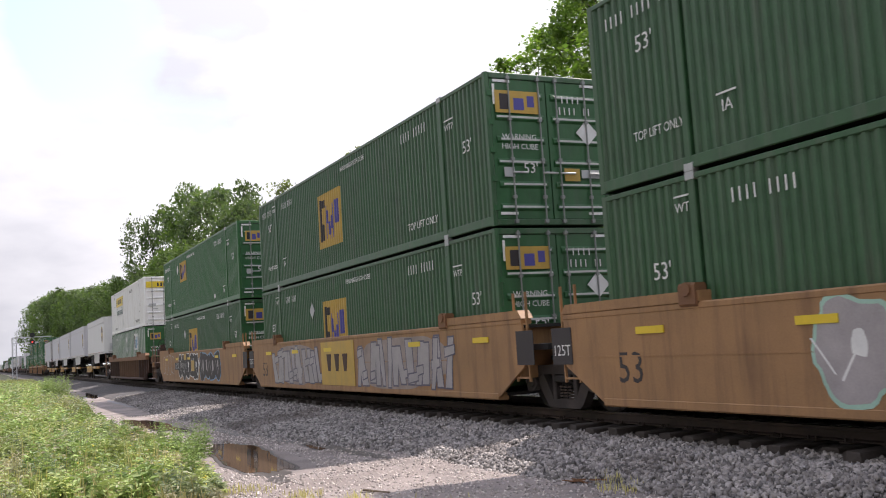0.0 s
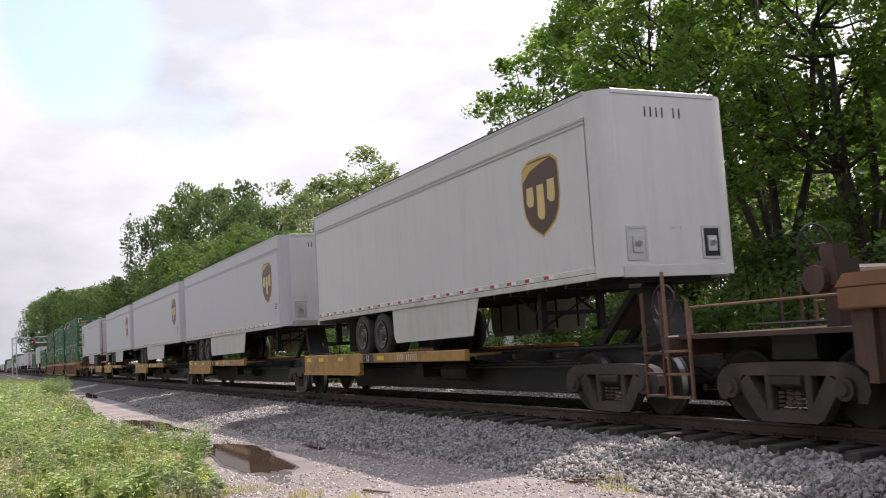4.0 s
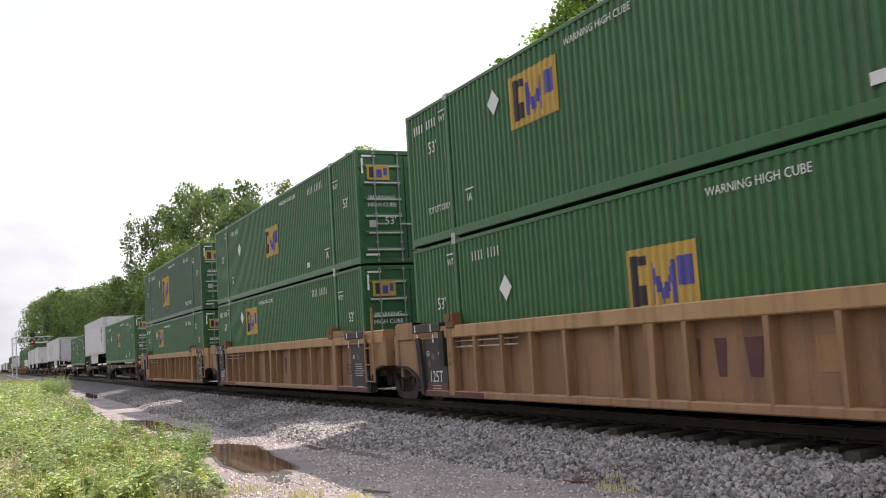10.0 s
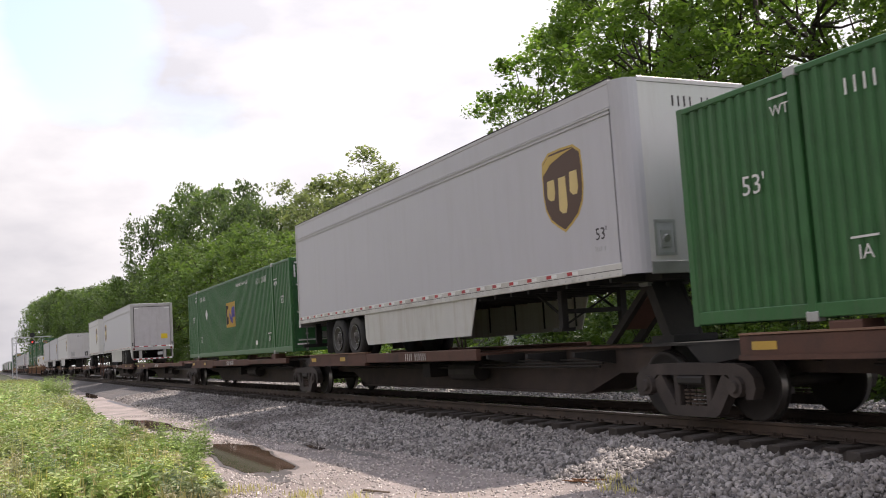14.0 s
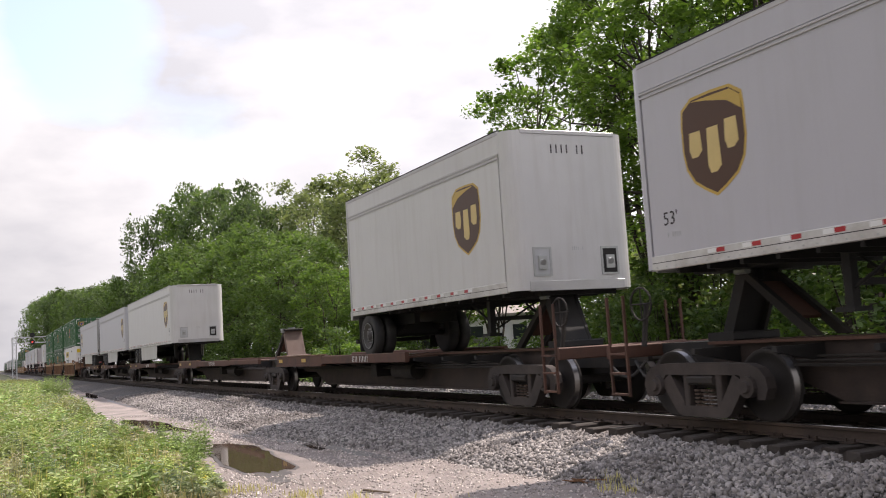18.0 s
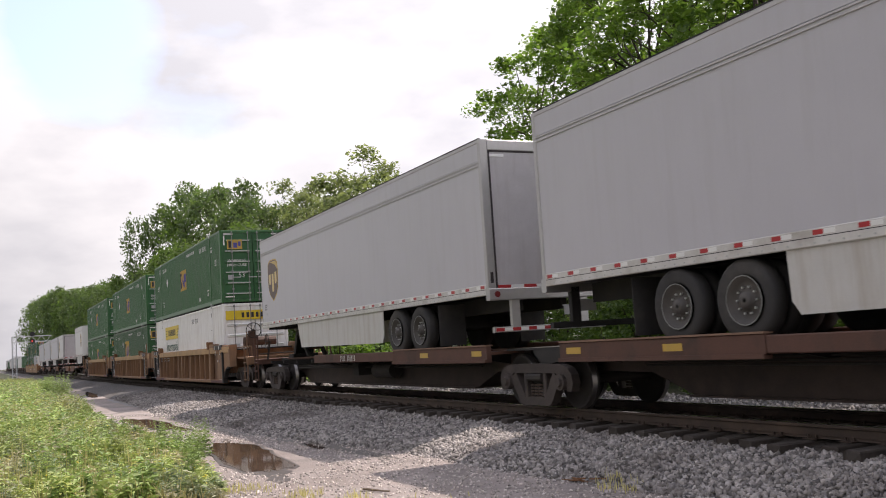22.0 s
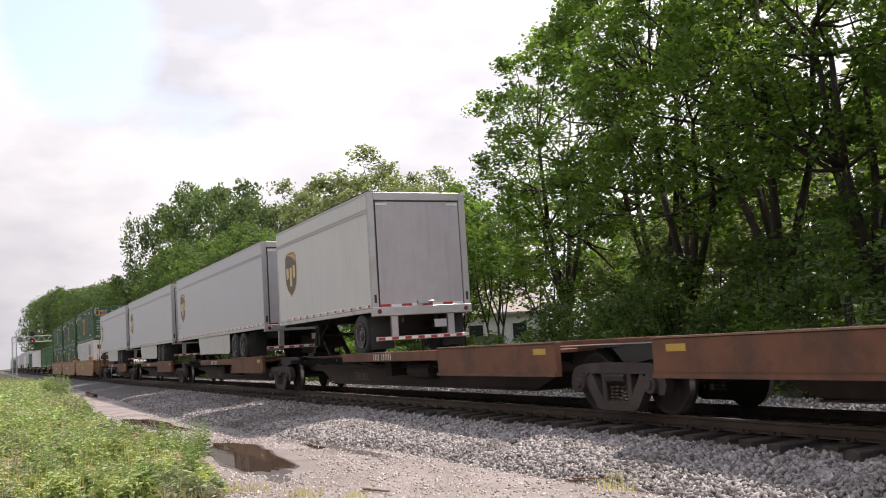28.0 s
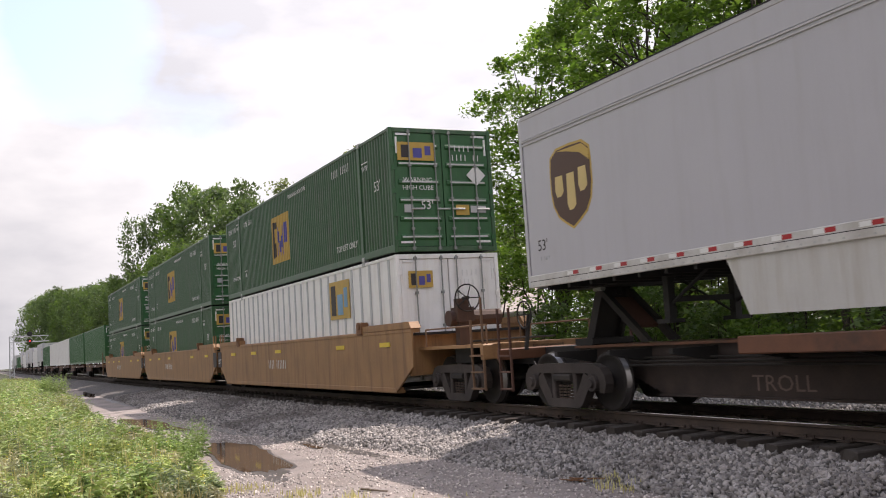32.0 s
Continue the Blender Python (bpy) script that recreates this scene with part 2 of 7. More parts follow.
GOLD = surface("shield_gold", (0.55, 0.37, 0.08), 0.4, var=0.06, bump=0)
LETTER = surface("lettering_white", (0.72, 0.72, 0.70), 0.5, var=0.12, bump=0)
RED = surface("reflector_red", (0.42, 0.022, 0.025), 0.35, var=0.1, bump=0)
LENS_RED = surface("tail_lens", (0.16, 0.015, 0.015), 0.3, var=0.1, bump=0)
REFLECT = surface("reflector_white", (0.80, 0.80, 0.78), 0.3, var=0.05, bump=0)
GREEN_TXT = surface("lettering_green", (0.015, 0.09, 0.065), 0.5, var=0.1, bump=0)
GRAF_A = surface("spray_paint_silver", (0.36, 0.33, 0.33), 0.5, var=0.2, bump=0.02)
GRAF_D = surface("spray_paint_mist", (0.30, 0.24, 0.21), 0.55, var=0.3, bump=0.02)
GRAF_E = surface("spray_paint_violet_grey", (0.10, 0.09, 0.13), 0.5, var=0.2, bump=0.02)
GRAF_B = surface("spray_paint_mint", (0.35, 0.55, 0.45), 0.5, var=0.15, bump=0.02)
GRAF_C = surface("spray_paint_blue", (0.16, 0.33, 0.50), 0.5, var=0.15, bump=0.02)
PLATE_TAN = surface("dusty_tan_steel", (0.17, 0.12, 0.10), 0.8, var=0.15, dirt=(0.12, 0.075, 0.055), dirt_amount=0.6)
PLATE = surface("placard_grey", (0.45, 0.46, 0.46), 0.5, var=0.1, bump=0)
# oil-stained crib stones, with the shade under the train darkened into the colour
CRIB = surface("oily_shaded_ballast", (0.055, 0.047, 0.042), 0.9, var=0.4, scale=9, fine=26, bump=1.0, bump_dist=0.05)
TIE = surface("tie_wood", (0.055, 0.045, 0.038), 0.9, var=0.3, scale=2, fine=25, bump=0.5, dirt=(0.045, 0.036, 0.03), dirt_amount=0.7)
STONE = surface("ballast_stone", (0.285, 0.262, 0.243), 0.9, var=0.25, scale=6, fine=60, bump=0.3, island=0.66, dirt=(0.10, 0.082, 0.073), dirt_amount=0.9, dirt_scale=0.35)
BALLAST = surface("ballast_bed", (0.100, 0.094, 0.090), 0.95, var=0.45, scale=9, fine=26, bump=1.0, bump_dist=0.05, dirt=(0.16, 0.13, 0.11), dirt_amount=0.5, dirt_scale=0.4)
GRAVEL = surface("gravel", (0.285, 0.245, 0.222), 0.95, var=0.5, scale=1.1, fine=38, bump=0.7, bump_dist=0.02, dirt=(0.125, 0.10, 0.084), dirt_amount=0.9, dirt_scale=0.55)
PEBBLE = surface("pebble", (0.42, 0.375, 0.34), 0.9, var=0.2, scale=6, fine=50, bump=0.2, island=0.6)
MUD = surface("wet_mud", (0.060, 0.048, 0.040), 0.4, var=0.2, scale=3, fine=30, bump=0.3)
SOIL = surface("soil_grass", (0.040, 0.048, 0.022), 0.95, var=0.35, scale=0.8, fine=12, bump=0.8, bump_dist=0.05, dirt=(0.12, 0.10, 0.06), dirt_amount=0.5)
BARK = surface("bark", (0.056, 0.045, 0.036), 0.95, var=0.3, scale=3, fine=18, bump=0.9, bump_dist=0.04)
LEAF = leaf_surface("leaf_green", (0.080, 0.138, 0.034), (0.150, 0.222, 0.058), 0.5, through_tint=(1.75, 1.95, 0.8))
LEAF_D = leaf_surface("leaf_dark", (0.070, 0.122, 0.034), (0.132, 0.192, 0.054), 0.5, through_tint=(1.75, 1.95, 0.8))
LEAF_FAR = leaf_surface("leaf_far", (0.064, 0.104, 0.042), (0.108, 0.152, 0.062), 0.45, through_tint=(1.35, 1.45, 0.85))
LEAF_L = leaf_surface("leaf_pale", (0.140, 0.180, 0.088), (0.215, 0.245, 0.125), 0.5, through_tint=(1.45, 1.5, 0.85))
LEAF_M = leaf_surface("leaf_mid", (0.070, 0.118, 0.036), (0.130, 0.188, 0.058), 0.45, through_tint=(1.5, 1.65, 0.8))
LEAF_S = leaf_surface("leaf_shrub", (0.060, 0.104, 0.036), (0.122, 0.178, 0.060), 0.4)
GRASS = leaf_surface("grass_blade", (0.15, 0.20, 0.065), (0.34, 0.36, 0.17), 0.4, (0.42, 0.37, 0.19), 0.7, (1.15, 1.15, 0.8))
WEED = leaf_surface("weed_leaf", (0.13, 0.20, 0.066), (0.35, 0.47, 0.165), 0.25, (0.30, 0.35, 0.14), 0.9, (1.2, 1.3, 0.85))
WEED_D = leaf_surface("weed_leaf_dull", (0.125, 0.185, 0.105), (0.40, 0.44, 0.27), 0.25, (0.43, 0.39, 0.27), 1.1, (1.15, 1.2, 0.85))
WEED_Y = leaf_surface("weed_leaf_yellow", (0.22, 0.30, 0.085), (0.50, 0.53, 0.19), 0.25, None, 0.7, (1.15, 1.15, 0.85))
STRAW = leaf_surface("dry_straw", (0.36, 0.31, 0.17), (0.52, 0.46, 0.28), 0.3)
FLOWER = surface("flower_yellow", (0.62, 0.52, 0.06), 0.6, var=0.1, bump=0)
HOUSE_WHITE = surface("siding_white", (0.68, 0.68, 0.67), 0.6, var=0.06, bump=0.05)
HOUSE_ROOF = surface("roof_shingle", (0.40, 0.35, 0.32), 0.9, var=0.18, fine=20, bump=0.5)
HOUSE_GREY = surface("fence_grey", (0.30, 0.31, 0.30), 0.8, var=0.15, bump=0.2)
SIGNAL_GREY = surface("signal_paint", (0.50, 0.51, 0.52), 0.5, metal=0.2, var=0.1)
SIGNAL_BLACK = surface("signal_black", (0.02, 0.02, 0.02), 0.5, var=0.1)
TIMBER = surface("weathered_stick", (0.16, 0.12, 0.085), 0.9, var=0.3, bump=0.5)
GLASS_DARK = surface("window_glass", (0.03, 0.035, 0.04), 0.12, var=0.1, bump=0, spec=0.7)

water = bpy.data.materials.new("puddle_water")
water.use_nodes = True
_b = water.node_tree.nodes["Principled BSDF"]
_b.inputs["Base Color"].default_value = (0.075, 0.052, 0.036, 1)
_b.inputs["Roughness"].default_value = 0.04
_b.inputs["IOR"].default_value = 1.33
_wn = water.node_tree.nodes.new("ShaderNodeTexNoise")
_wn.inputs["Scale"].default_value = 5
_wb = water.node_tree.nodes.new("ShaderNodeBump")
_wb.inputs["Strength"].default_value, _wb.inputs["Distance"].default_value = 0.05, 0.01
water.node_tree.links.new(_wn.outputs[0], _wb.inputs["Height"])
water.node_tree.links.new(_wb.outputs[0], _b.inputs["Normal"])

lamp_red = bpy.data.materials.new("signal_lens_red")
lamp_red.use_nodes = True
_b = lamp_red.node_tree.nodes["Principled BSDF"]
_b.inputs["Base Color"].default_value = (0.5, 0.02, 0.02, 1)
_b.inputs["Emission Color"].default_value, _b.inputs["Emission Strength"].default_value = (1, 0.05, 0.03, 1), 3.0


# ================= mesh helpers =================
class Geo:
    def __init__(self):
        self.v, self.f = [], []

    def add(self, verts, faces):
        k = len(self.v)
        self.v.extend(verts)
        self.f.extend([tuple(i + k for i in q) for q in faces])
        return self

    def box(self, x0, x1, y0, y1, z0, z1):
        return self.add([(x0, y0, z0), (x1, y0, z0), (x1, y1, z0), (x0, y1, z0), (x0, y0, z1), (x1, y0, z1), (x1, y1, z1), (x0, y1, z1)],
                        [(3, 2, 1, 0), (4, 5, 6, 7), (0, 1, 5, 4), (1, 2, 6, 5), (2, 3, 7, 6), (3, 0, 4, 7)])

    def bbox(self, x0, x1, y0, y1, z0, z1, c=0.02):
        """A box with its four long edges cut off by c, along its longest side."""
        d = (x1 - x0, y1 - y0, z1 - z0)
        k = d.index(max(d))
        lo, hi = (x0, y0, z0), (x1, y1, z1)
        a, b = [i for i in range(3) if i != k]
        ring = [(lo[a] + c, lo[b]), (hi[a] - c, lo[b]), (hi[a], lo[b] + c), (hi[a], hi[b] - c), (hi[a] - c, hi[b]), (lo[a] + c, hi[b]), (lo[a], hi[b] - c), (lo[a], lo[b] + c)]
        if k == 1:
            ring = ring[::-1]
        vs = []
        for e in (lo[k], hi[k]):
            for p, q in ring:
                w = [0, 0, 0]
                w[k], w[a], w[b] = e, p, q
                vs.append(tuple(w))
        n = 8
        return self.add(vs, [tuple(range(n))[::-1], tuple(range(n, 2 * n))] + [(i, (i + 1) % n, n + (i + 1) % n, n + i) for i in range(n)])

    def prism(self, pts, axis, a, b):
        """A polygon pulled along an axis from a to b; pts are the other two coordinates in order."""
        n = len(pts)
        vs = []
        for e in (a, b):
            for p, q in pts:
                vs.append({"x": (e, p, q), "y": (p, e, q), "z": (p, q, e)}[axis])
        return self.add(vs, [tuple(range(n))[::-1], tuple(range(n, 2 * n))] + [(i, (i + 1) % n, n + (i + 1) % n, n + i) for i in range(n)])

    def tube(self, p, q, r, n=8, r2=None):
        p, q = Vector(p), Vector(q)
        r2 = r if r2 is None else r2
        d = (q - p).normalized()
        u = d.orthogonal().normalized()
        w = d.cross(u)
        vs = []
        for c, rr in ((p, r), (q, r2)):
            for i in range(n):
                a = 2 * math.pi * i / n
                vs.append(tuple(c + (u * math.cos(a) + w * math.sin(a)) * rr))
        return self.add(vs, [tuple(range(n))[::-1], tuple(range(n, 2 * n))] + [(i, (i + 1) % n, n + (i + 1) % n, n + i) for i in range(n)])

    def lathe(self, cx, cz, prof, n=20, caps=True):
        """A body turned about an axis along y through (cx, cz); prof: (radius, y)."""
        vs = []
        for r, y in prof:
            for i in range(n):
                a = 2 * math.pi * i / n
                vs.append((cx + r * math.cos(a), y, cz + r * math.sin(a)))
        k = len(prof)
        fs = [(j * n + i, j * n + (i + 1) % n, (j + 1) * n + (i + 1) % n, (j + 1) * n + i) for j in range(k - 1) for i in range(n)]
        return self.add(vs, fs + ([tuple(range(n))[::-1], tuple(range((k - 1) * n, k * n))] if caps else []))

    def wave(self, x0, x1, y, z0, z1, pitch=0.17, depth=0.034, side=-1, off=0.0):
        """A corrugated sheet in the plane of x and z. Its crests lie at y."""
        xs, t = [], math.floor(x0 / pitch) * pitch
        while t < x1 + pitch:
            for k, d in ((0.0, 0), (0.34, 0), (0.5, 1), (0.84, 1)):
                xs.append((t + k * pitch, d))
            t += pitch

        def depth_at(x):
            u = (x / pitch) % 1.0
            if u < 0.34:
                return 0.0
            if u < 0.5:
                return (u - 0.34) / 0.16
            if u < 0.84:
                return 1.0
            return 1 - (u - 0.84) / 0.16
        line = [x0] + [x for x, _ in xs if x0 < x < x1] + [x1]
        vs = []
        for x in line:
            yy = y - side * depth * depth_at(x) + side * off
            vs += [(x, yy, z0), (x, yy, z1)]
        fs = [(2 * i, 2 * i + 2, 2 * i + 3, 2 * i + 1) for i in range(len(line) - 1)]
        if side > 0:
            fs = [q[::-1] for q in fs]
        return self.add(vs, fs)

    def mesh(self, name, smooth=False):
        me = bpy.data.meshes.new(name)
        me.from_pydata(self.v, [], self.f)
        if smooth:
            me.polygons.foreach_set("use_smooth", [True] * len(me.polygons))
        me.update()
        return me


def part(name, geo, material, parent, label="", smooth=False):
    me = geo if isinstance(geo, bpy.types.Mesh) else geo.mesh(name, smooth)
    if material and not me.materials:
        me.materials.append(material)
    ob = new(name, me)
    ob.parent = parent
    if label:
        ob["label"] = label
    return ob


def thing(name, label, category, group="", kind="", m=None):
    ob = new(name)
    ob.empty_display_size = 0.3
    tagged(ob, label, category, group, kind)
    if m is not None:
        ob.matrix_basis = m
    return ob


TEXTS = {}


def letters(text, size, material):
    """A mesh of the words, flat in the plane of x and z, its lower middle at the origin, to be read from -y."""
    key = (text, size, material.name)
    if key not in TEXTS:
        cu = bpy.data.curves.new("lettering", "FONT")
        cu.body, cu.size, cu.align_x, cu.extrude = text, size, "CENTER", 0.001
        cu.resolution_u = 2
        ob = bpy.data.objects.new("lettering", cu)
        scene.collection.objects.link(ob)
        dg = bpy.context.evaluated_depsgraph_get()
        me = bpy.data.meshes.new_from_object(ob.evaluated_get(dg))
        bpy.data.objects.remove(ob)
        me.transform(Matrix.Rotation(math.pi / 2, 4, "X"))
        me.materials.clear()
        me.materials.append(material)
        TEXTS[key] = me
    return TEXTS[key]


def write(text, size, material, parent, x, y, z, rz=0.0, squeeze=1.0):
    ob = part("lettering", letters(text, size, material), None, parent)
    ob["kind"] = "stuff"
    ob.matrix_basis = pose(x, y, z, 0, 0, rz) @ Matrix.Diagonal((squeeze, 1, 1, 1))
    return ob


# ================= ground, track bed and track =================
GZ = -0.62     # level of the gravel strip


def shoulder(x):
    """How far out the foot of the ballast lies, on the near side."""
    base = np.interp(-x, [6, 11, 14, 16, 18, 22, 26, 35, 50, 80, 150], [-2.6, -2.9, -3.05, -3.25, -3.6, -3.9, -4.2, -4.25, -3.9, -3.45, -3.2])
    return float(base) + 0.16 * noise.noise((x * 0.21, 3.1, 0)) + 0.10 * noise.noise((x * 0.9, 7.0, 0))


def verge(x):
    """Where the grass begins on the near side."""
    d = -x
    base = np.interp(d, [0, 13, 16, 19, 23, 26, 34, 49, 73, 118, 400], [-7.6, -7.0, -6.5, -6.1, -6.3, -6.6, -6.45, -5.95, -5.2, -4.5, -3.6])
    return float(base) + 0.22 * noise.noise((x * 0.35, 1.7, 0)) + 0.12 * noise.noise((x * 1.3, 4.7, 0))


def ground_z(x, y):
    n = 0.035 * noise.noise((x * 0.4, y * 0.4, 0)) + 0.012 * noise.noise((x * 1.7, y * 1.7, 5))
    if y < 0:
        v = verge(x)
        if y < v:
            return GZ + n + 0.16 * min(1.0, (v - y) / 2.5) - 0.05 * min(1, max(0, (v - y - 6) / 10))
        return GZ + n
    return GZ - 0.1 + n * 2 + 0.5 * min(1.0, max(0.0, (y - 5.0) / 9.0))


def ground():
    xs = [-2600, -1200, -600, -350, -220, -150, -110] + [-85 + 2.5 * i for i in range(18)] + [-40 + 0.55 * i for i in range(95)] + [14, 25, 80, 400, 2600]
    far = [-2600, -900, -300, -120, -50, -25, -16]
    back = [-1.0, 0, 2.6, 3.4, 4.2, 5.2, 6.5, 7, 9, 12, 15, 20, 30, 60, 150, 400, 1200, 2600]
    out = (-5.5, -4.5, -3.6, -2.8, -2.1, -1.5, -1.0, -0.6, -0.3, 0.0)
    vs = []
    for x in xs:
        v = verge(x)
        line = far + [v + o for o in out] + [v + (-2.2 - v) * k / 11 for k in range(1, 12)] + back
        vs += [(x, y, ground_z(x, y)) for y in line]
    n = len(far) + len(out) + 11 + len(back)
    edge, wood = len(far) + len(out) - 1, len(far) + len(out) + 11 + 6
    fs, soil = [], []
    for i in range(len(xs) - 1):
        for j in range(n - 1):
            fs.append((i * n + j, (i + 1) * n + j, (i + 1) * n + j + 1, i * n + j + 1))
            soil.append(1 if edge <= j < wood else 0)
    me = bpy.data.meshes.new("ground")
    me.from_pydata(vs, [], fs)
    me.materials.append(SOIL)
    me.materials.append(GRAVEL)
    me.polygons.foreach_set("material_index", soil)
    me.polygons.foreach_set("use_smooth", [True] * len(fs))
    ob = tagged(new("ground", me), "flat gravel strip and weedy soil beside the railway", "ground", kind="structure")
    return ob


def track_bed():
    xs = [-1500, -700, -400, -250, -160, -110] + [-80 + 2 * i for i in range(20)] + [-40 + 0.5 * i for i in range(84)] + [4, 10, 30, 100, 400]
    vs, prof_n = [], 0
    for x in xs:
        f = shoulder(x)
        line = [(f - 0.35, GZ - 0.10), (f, GZ + 0.0), (f + 0.25, GZ + 0.10), (-1.80, -0.355), (-1.27, -0.285), (-0.72, -0.21), (0.0, -0.20), (0.72, -0.215), (1.5, -0.20), (2.2, -0.24), (5.0, -0.34), (6.4, GZ - 0.2)]
        prof_n = len(line)
        for k, (y, z) in enumerate(line):
            w = 0.03 if 0 < k < 11 else 0
            vs.append((x, y, z + w * noise.noise((x * 1.1, y * 2.0, 2))))
    fs = [(i * prof_n + j, (i + 1) * prof_n + j, (i + 1) * prof_n + j + 1, i * prof_n + j + 1) for i in range(len(xs) - 1) for j in range(prof_n - 1)]
    me = bpy.data.meshes.new("track_bed")
    me.from_pydata(vs, [], fs)
    me.materials.append(BALLAST)
    # the crib strip's colour holds oil and painted under-train shade
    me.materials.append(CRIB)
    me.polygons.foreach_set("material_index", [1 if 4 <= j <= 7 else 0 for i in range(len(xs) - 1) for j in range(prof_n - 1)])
    me.polygons.foreach_set("use_smooth", [True] * len(fs))
    return tagged(new("track_bed", me), "raised bed of grey crushed stone ballast under the track", "ballast", kind="structure")


def rail(y, label):
    base = thing("rail", label, "rail", "rails of the track", kind="structure")
    g = Geo()
    sec = [(-0.075, -0.165), (0.075, -0.165), (0.07, -0.15), (0.012, -0.135), (0.010, -0.05), (0.034, -0.04), (0.034, -0.008), (-0.034, -0.008), (-0.034, -0.04), (-0.010, -0.05), (-0.012, -0.135), (-0.07, -0.15)]
    g.prism([(y + a, b) for a, b in sec], "x", -1500, 400)
    part("rail_web", g, RAIL, base)
    h = Geo().prism([(y - 0.033, -0.008), (y + 0.033, -0.008), (y + 0.026, 0.0), (y - 0.026, 0.0)], "x", -1500, 400)
    part("rail_head", h, RAILHEAD, base, "shiny worn steel running surface")
    return base


def tie_mesh(seed):
    r = random.Random(seed)
    g = Geo().bbox(-0.115, 0.115, -1.30, 1.30, -0.36, -0.17, 0.018)
    g.v = [(a + r.uniform(-0.008, 0.008), b + r.uniform(-0.02, 0.02), c + r.uniform(-0.008, 0.008)) for a, b, c in g.v]
    return g.mesh("tie")


def tie_plate_mesh():
    g = Geo()
    for y in (-0.7175, 0.7175):
        g.box(-0.095, 0.095, y - 0.17, y + 0.17, -0.172, -0.158)
        for sx in (-0.06, 0.06):
            for sy in (-0.1, 0.1):
                g.box(sx - 0.012, sx + 0.012, y + sy - 0.012, y + sy + 0.012, -0.16, -0.12)
    return g.mesh("tie_plate")


def track():
    rail(-0.7175, "rusty steel rail with a worn bright head")
    rail(0.7175, "rusty steel rail with a worn bright head")
    sleepers = thing("track_ties", "dark creosoted wooden railway ties bedded in ballast", "railway ties", kind="structure")
    meshes = [tie_mesh(i) for i in range(5)]
    for me in meshes:
        me.materials.append(TIE)
    plate = tie_plate_mesh()
    plate.materials.append(RAIL)
    r = random.Random(3)
    x = 3.0
    k = 0
    far = Geo()
    while x > -560:
        if x > -75:
            t = part("tie", meshes[k % 5], None, sleepers)
            t.matrix_basis = pose(x + r.uniform(-0.03, 0.03), r.uniform(-0.10, 0.10), r.uniform(-0.03, 0.012), 0, 0, r.uniform(-1.6, 1.6))
            if x > -45:
                p = part("tie_plate", plate, None, sleepers)
                p.matrix_basis = pose(x, 0, 0)
        else:
            far.box(x - 0.115, x + 0.115, -1.3, 1.3, -0.36, -0.17)
        x -= 0.545
        k += 1
    part("distant_ties", far, TIE, sleepers)["kind"] = "stuff"


def stone_shapes(count, seed):
    r = np.random.RandomState(seed)
    t = (1 + 5 ** 0.5) / 2
    ico = np.array([(-1, t, 0), (1, t, 0), (-1, -t, 0), (1, -t, 0), (0, -1, t), (0, 1, t), (0, -1, -t), (0, 1, -t), (t, 0, -1), (t, 0, 1), (-t, 0, -1), (-t, 0, 1)]) / 1.9
    faces = np.array([(0, 11, 5), (0, 5, 1), (0, 1, 7), (0, 7, 10), (0, 10, 11), (1, 5, 9), (5, 11, 4), (11, 10, 2), (10, 7, 6), (7, 1, 8), (3, 9, 4), (3, 4, 2), (3, 2, 6), (3, 6, 8), (3, 8, 9), (4, 9, 5), (2, 4, 11), (6, 2, 10), (8, 6, 7), (9, 8, 1)])
    out = [ico * (0.72 + 0.5 * r.rand(12, 1)) * np.array([1.0, 0.8, 0.62]) for _ in range(count)]
    return out, faces


def scatter_stones(name, pts, size, seed, material, label, category, cheap=False):
    """Broken stones at the points, each turned at random, joined into one mesh."""
    r = np.random.RandomState(seed)
    shapes, faces = stone_shapes(12, seed)
    if cheap:
        octa = np.array([(1, 0, 0), (-1, 0, 0), (0, 1, 0), (0, -1, 0), (0, 0, 1), (0, 0, -1)], float)
        faces = np.array([(0, 2, 4), (2, 1, 4), (1, 3, 4), (3, 0, 4), (2, 0, 5), (1, 2, 5), (3, 1, 5), (0, 3, 5)])
        shapes = [octa * (0.75 + 0.6 * r.rand(6, 1)) * np.array([1.0, 0.85, 0.7]) + 0.12 * r.randn(6, 3) for _ in range(12)]
    nv = len(shapes[0])
    n = len(pts)
    sh = np.stack(shapes)[r.randint(0, 12, n)]
    q = r.randn(n, 4)
    q /= np.linalg.norm(q, axis=1)[:, None]
    w, x, y, z = q.T
    rot = np.stack([np.stack([1 - 2 * (y * y + z * z), 2 * (x * y - z * w), 2 * (x * z + y * w)], 1),
                    np.stack([2 * (x * y + z * w), 1 - 2 * (x * x + z * z), 2 * (y * z - x * w)], 1),
                    np.stack([2 * (x * z - y * w), 2 * (y * z + x * w), 1 - 2 * (x * x + y * y)], 1)], 1)
    s = size * (0.55 + 0.9 * r.rand(n) ** 1.5)
    v = np.einsum("nij,nkj->nki", rot, sh) * s[:, None, None] + np.asarray(pts)[:, None, :]
    f = (faces[None] + (np.arange(n) * nv)[:, None, None]).reshape(-1, 3)
    me = bpy.data.meshes.new(name)
    me.vertices.add(n * nv)
    me.vertices.foreach_set("co", v.reshape(-1))
    me.loops.add(len(f) * 3)
    me.loops.foreach_set("vertex_index", f.reshape(-1))
    me.polygons.add(len(f))
    me.polygons.foreach_set("loop_start", np.arange(len(f)) * 3)
    me.update(calc_edges=True)
    me.materials.append(material)
    return tagged(new(name, me), label, category, kind="stuff")


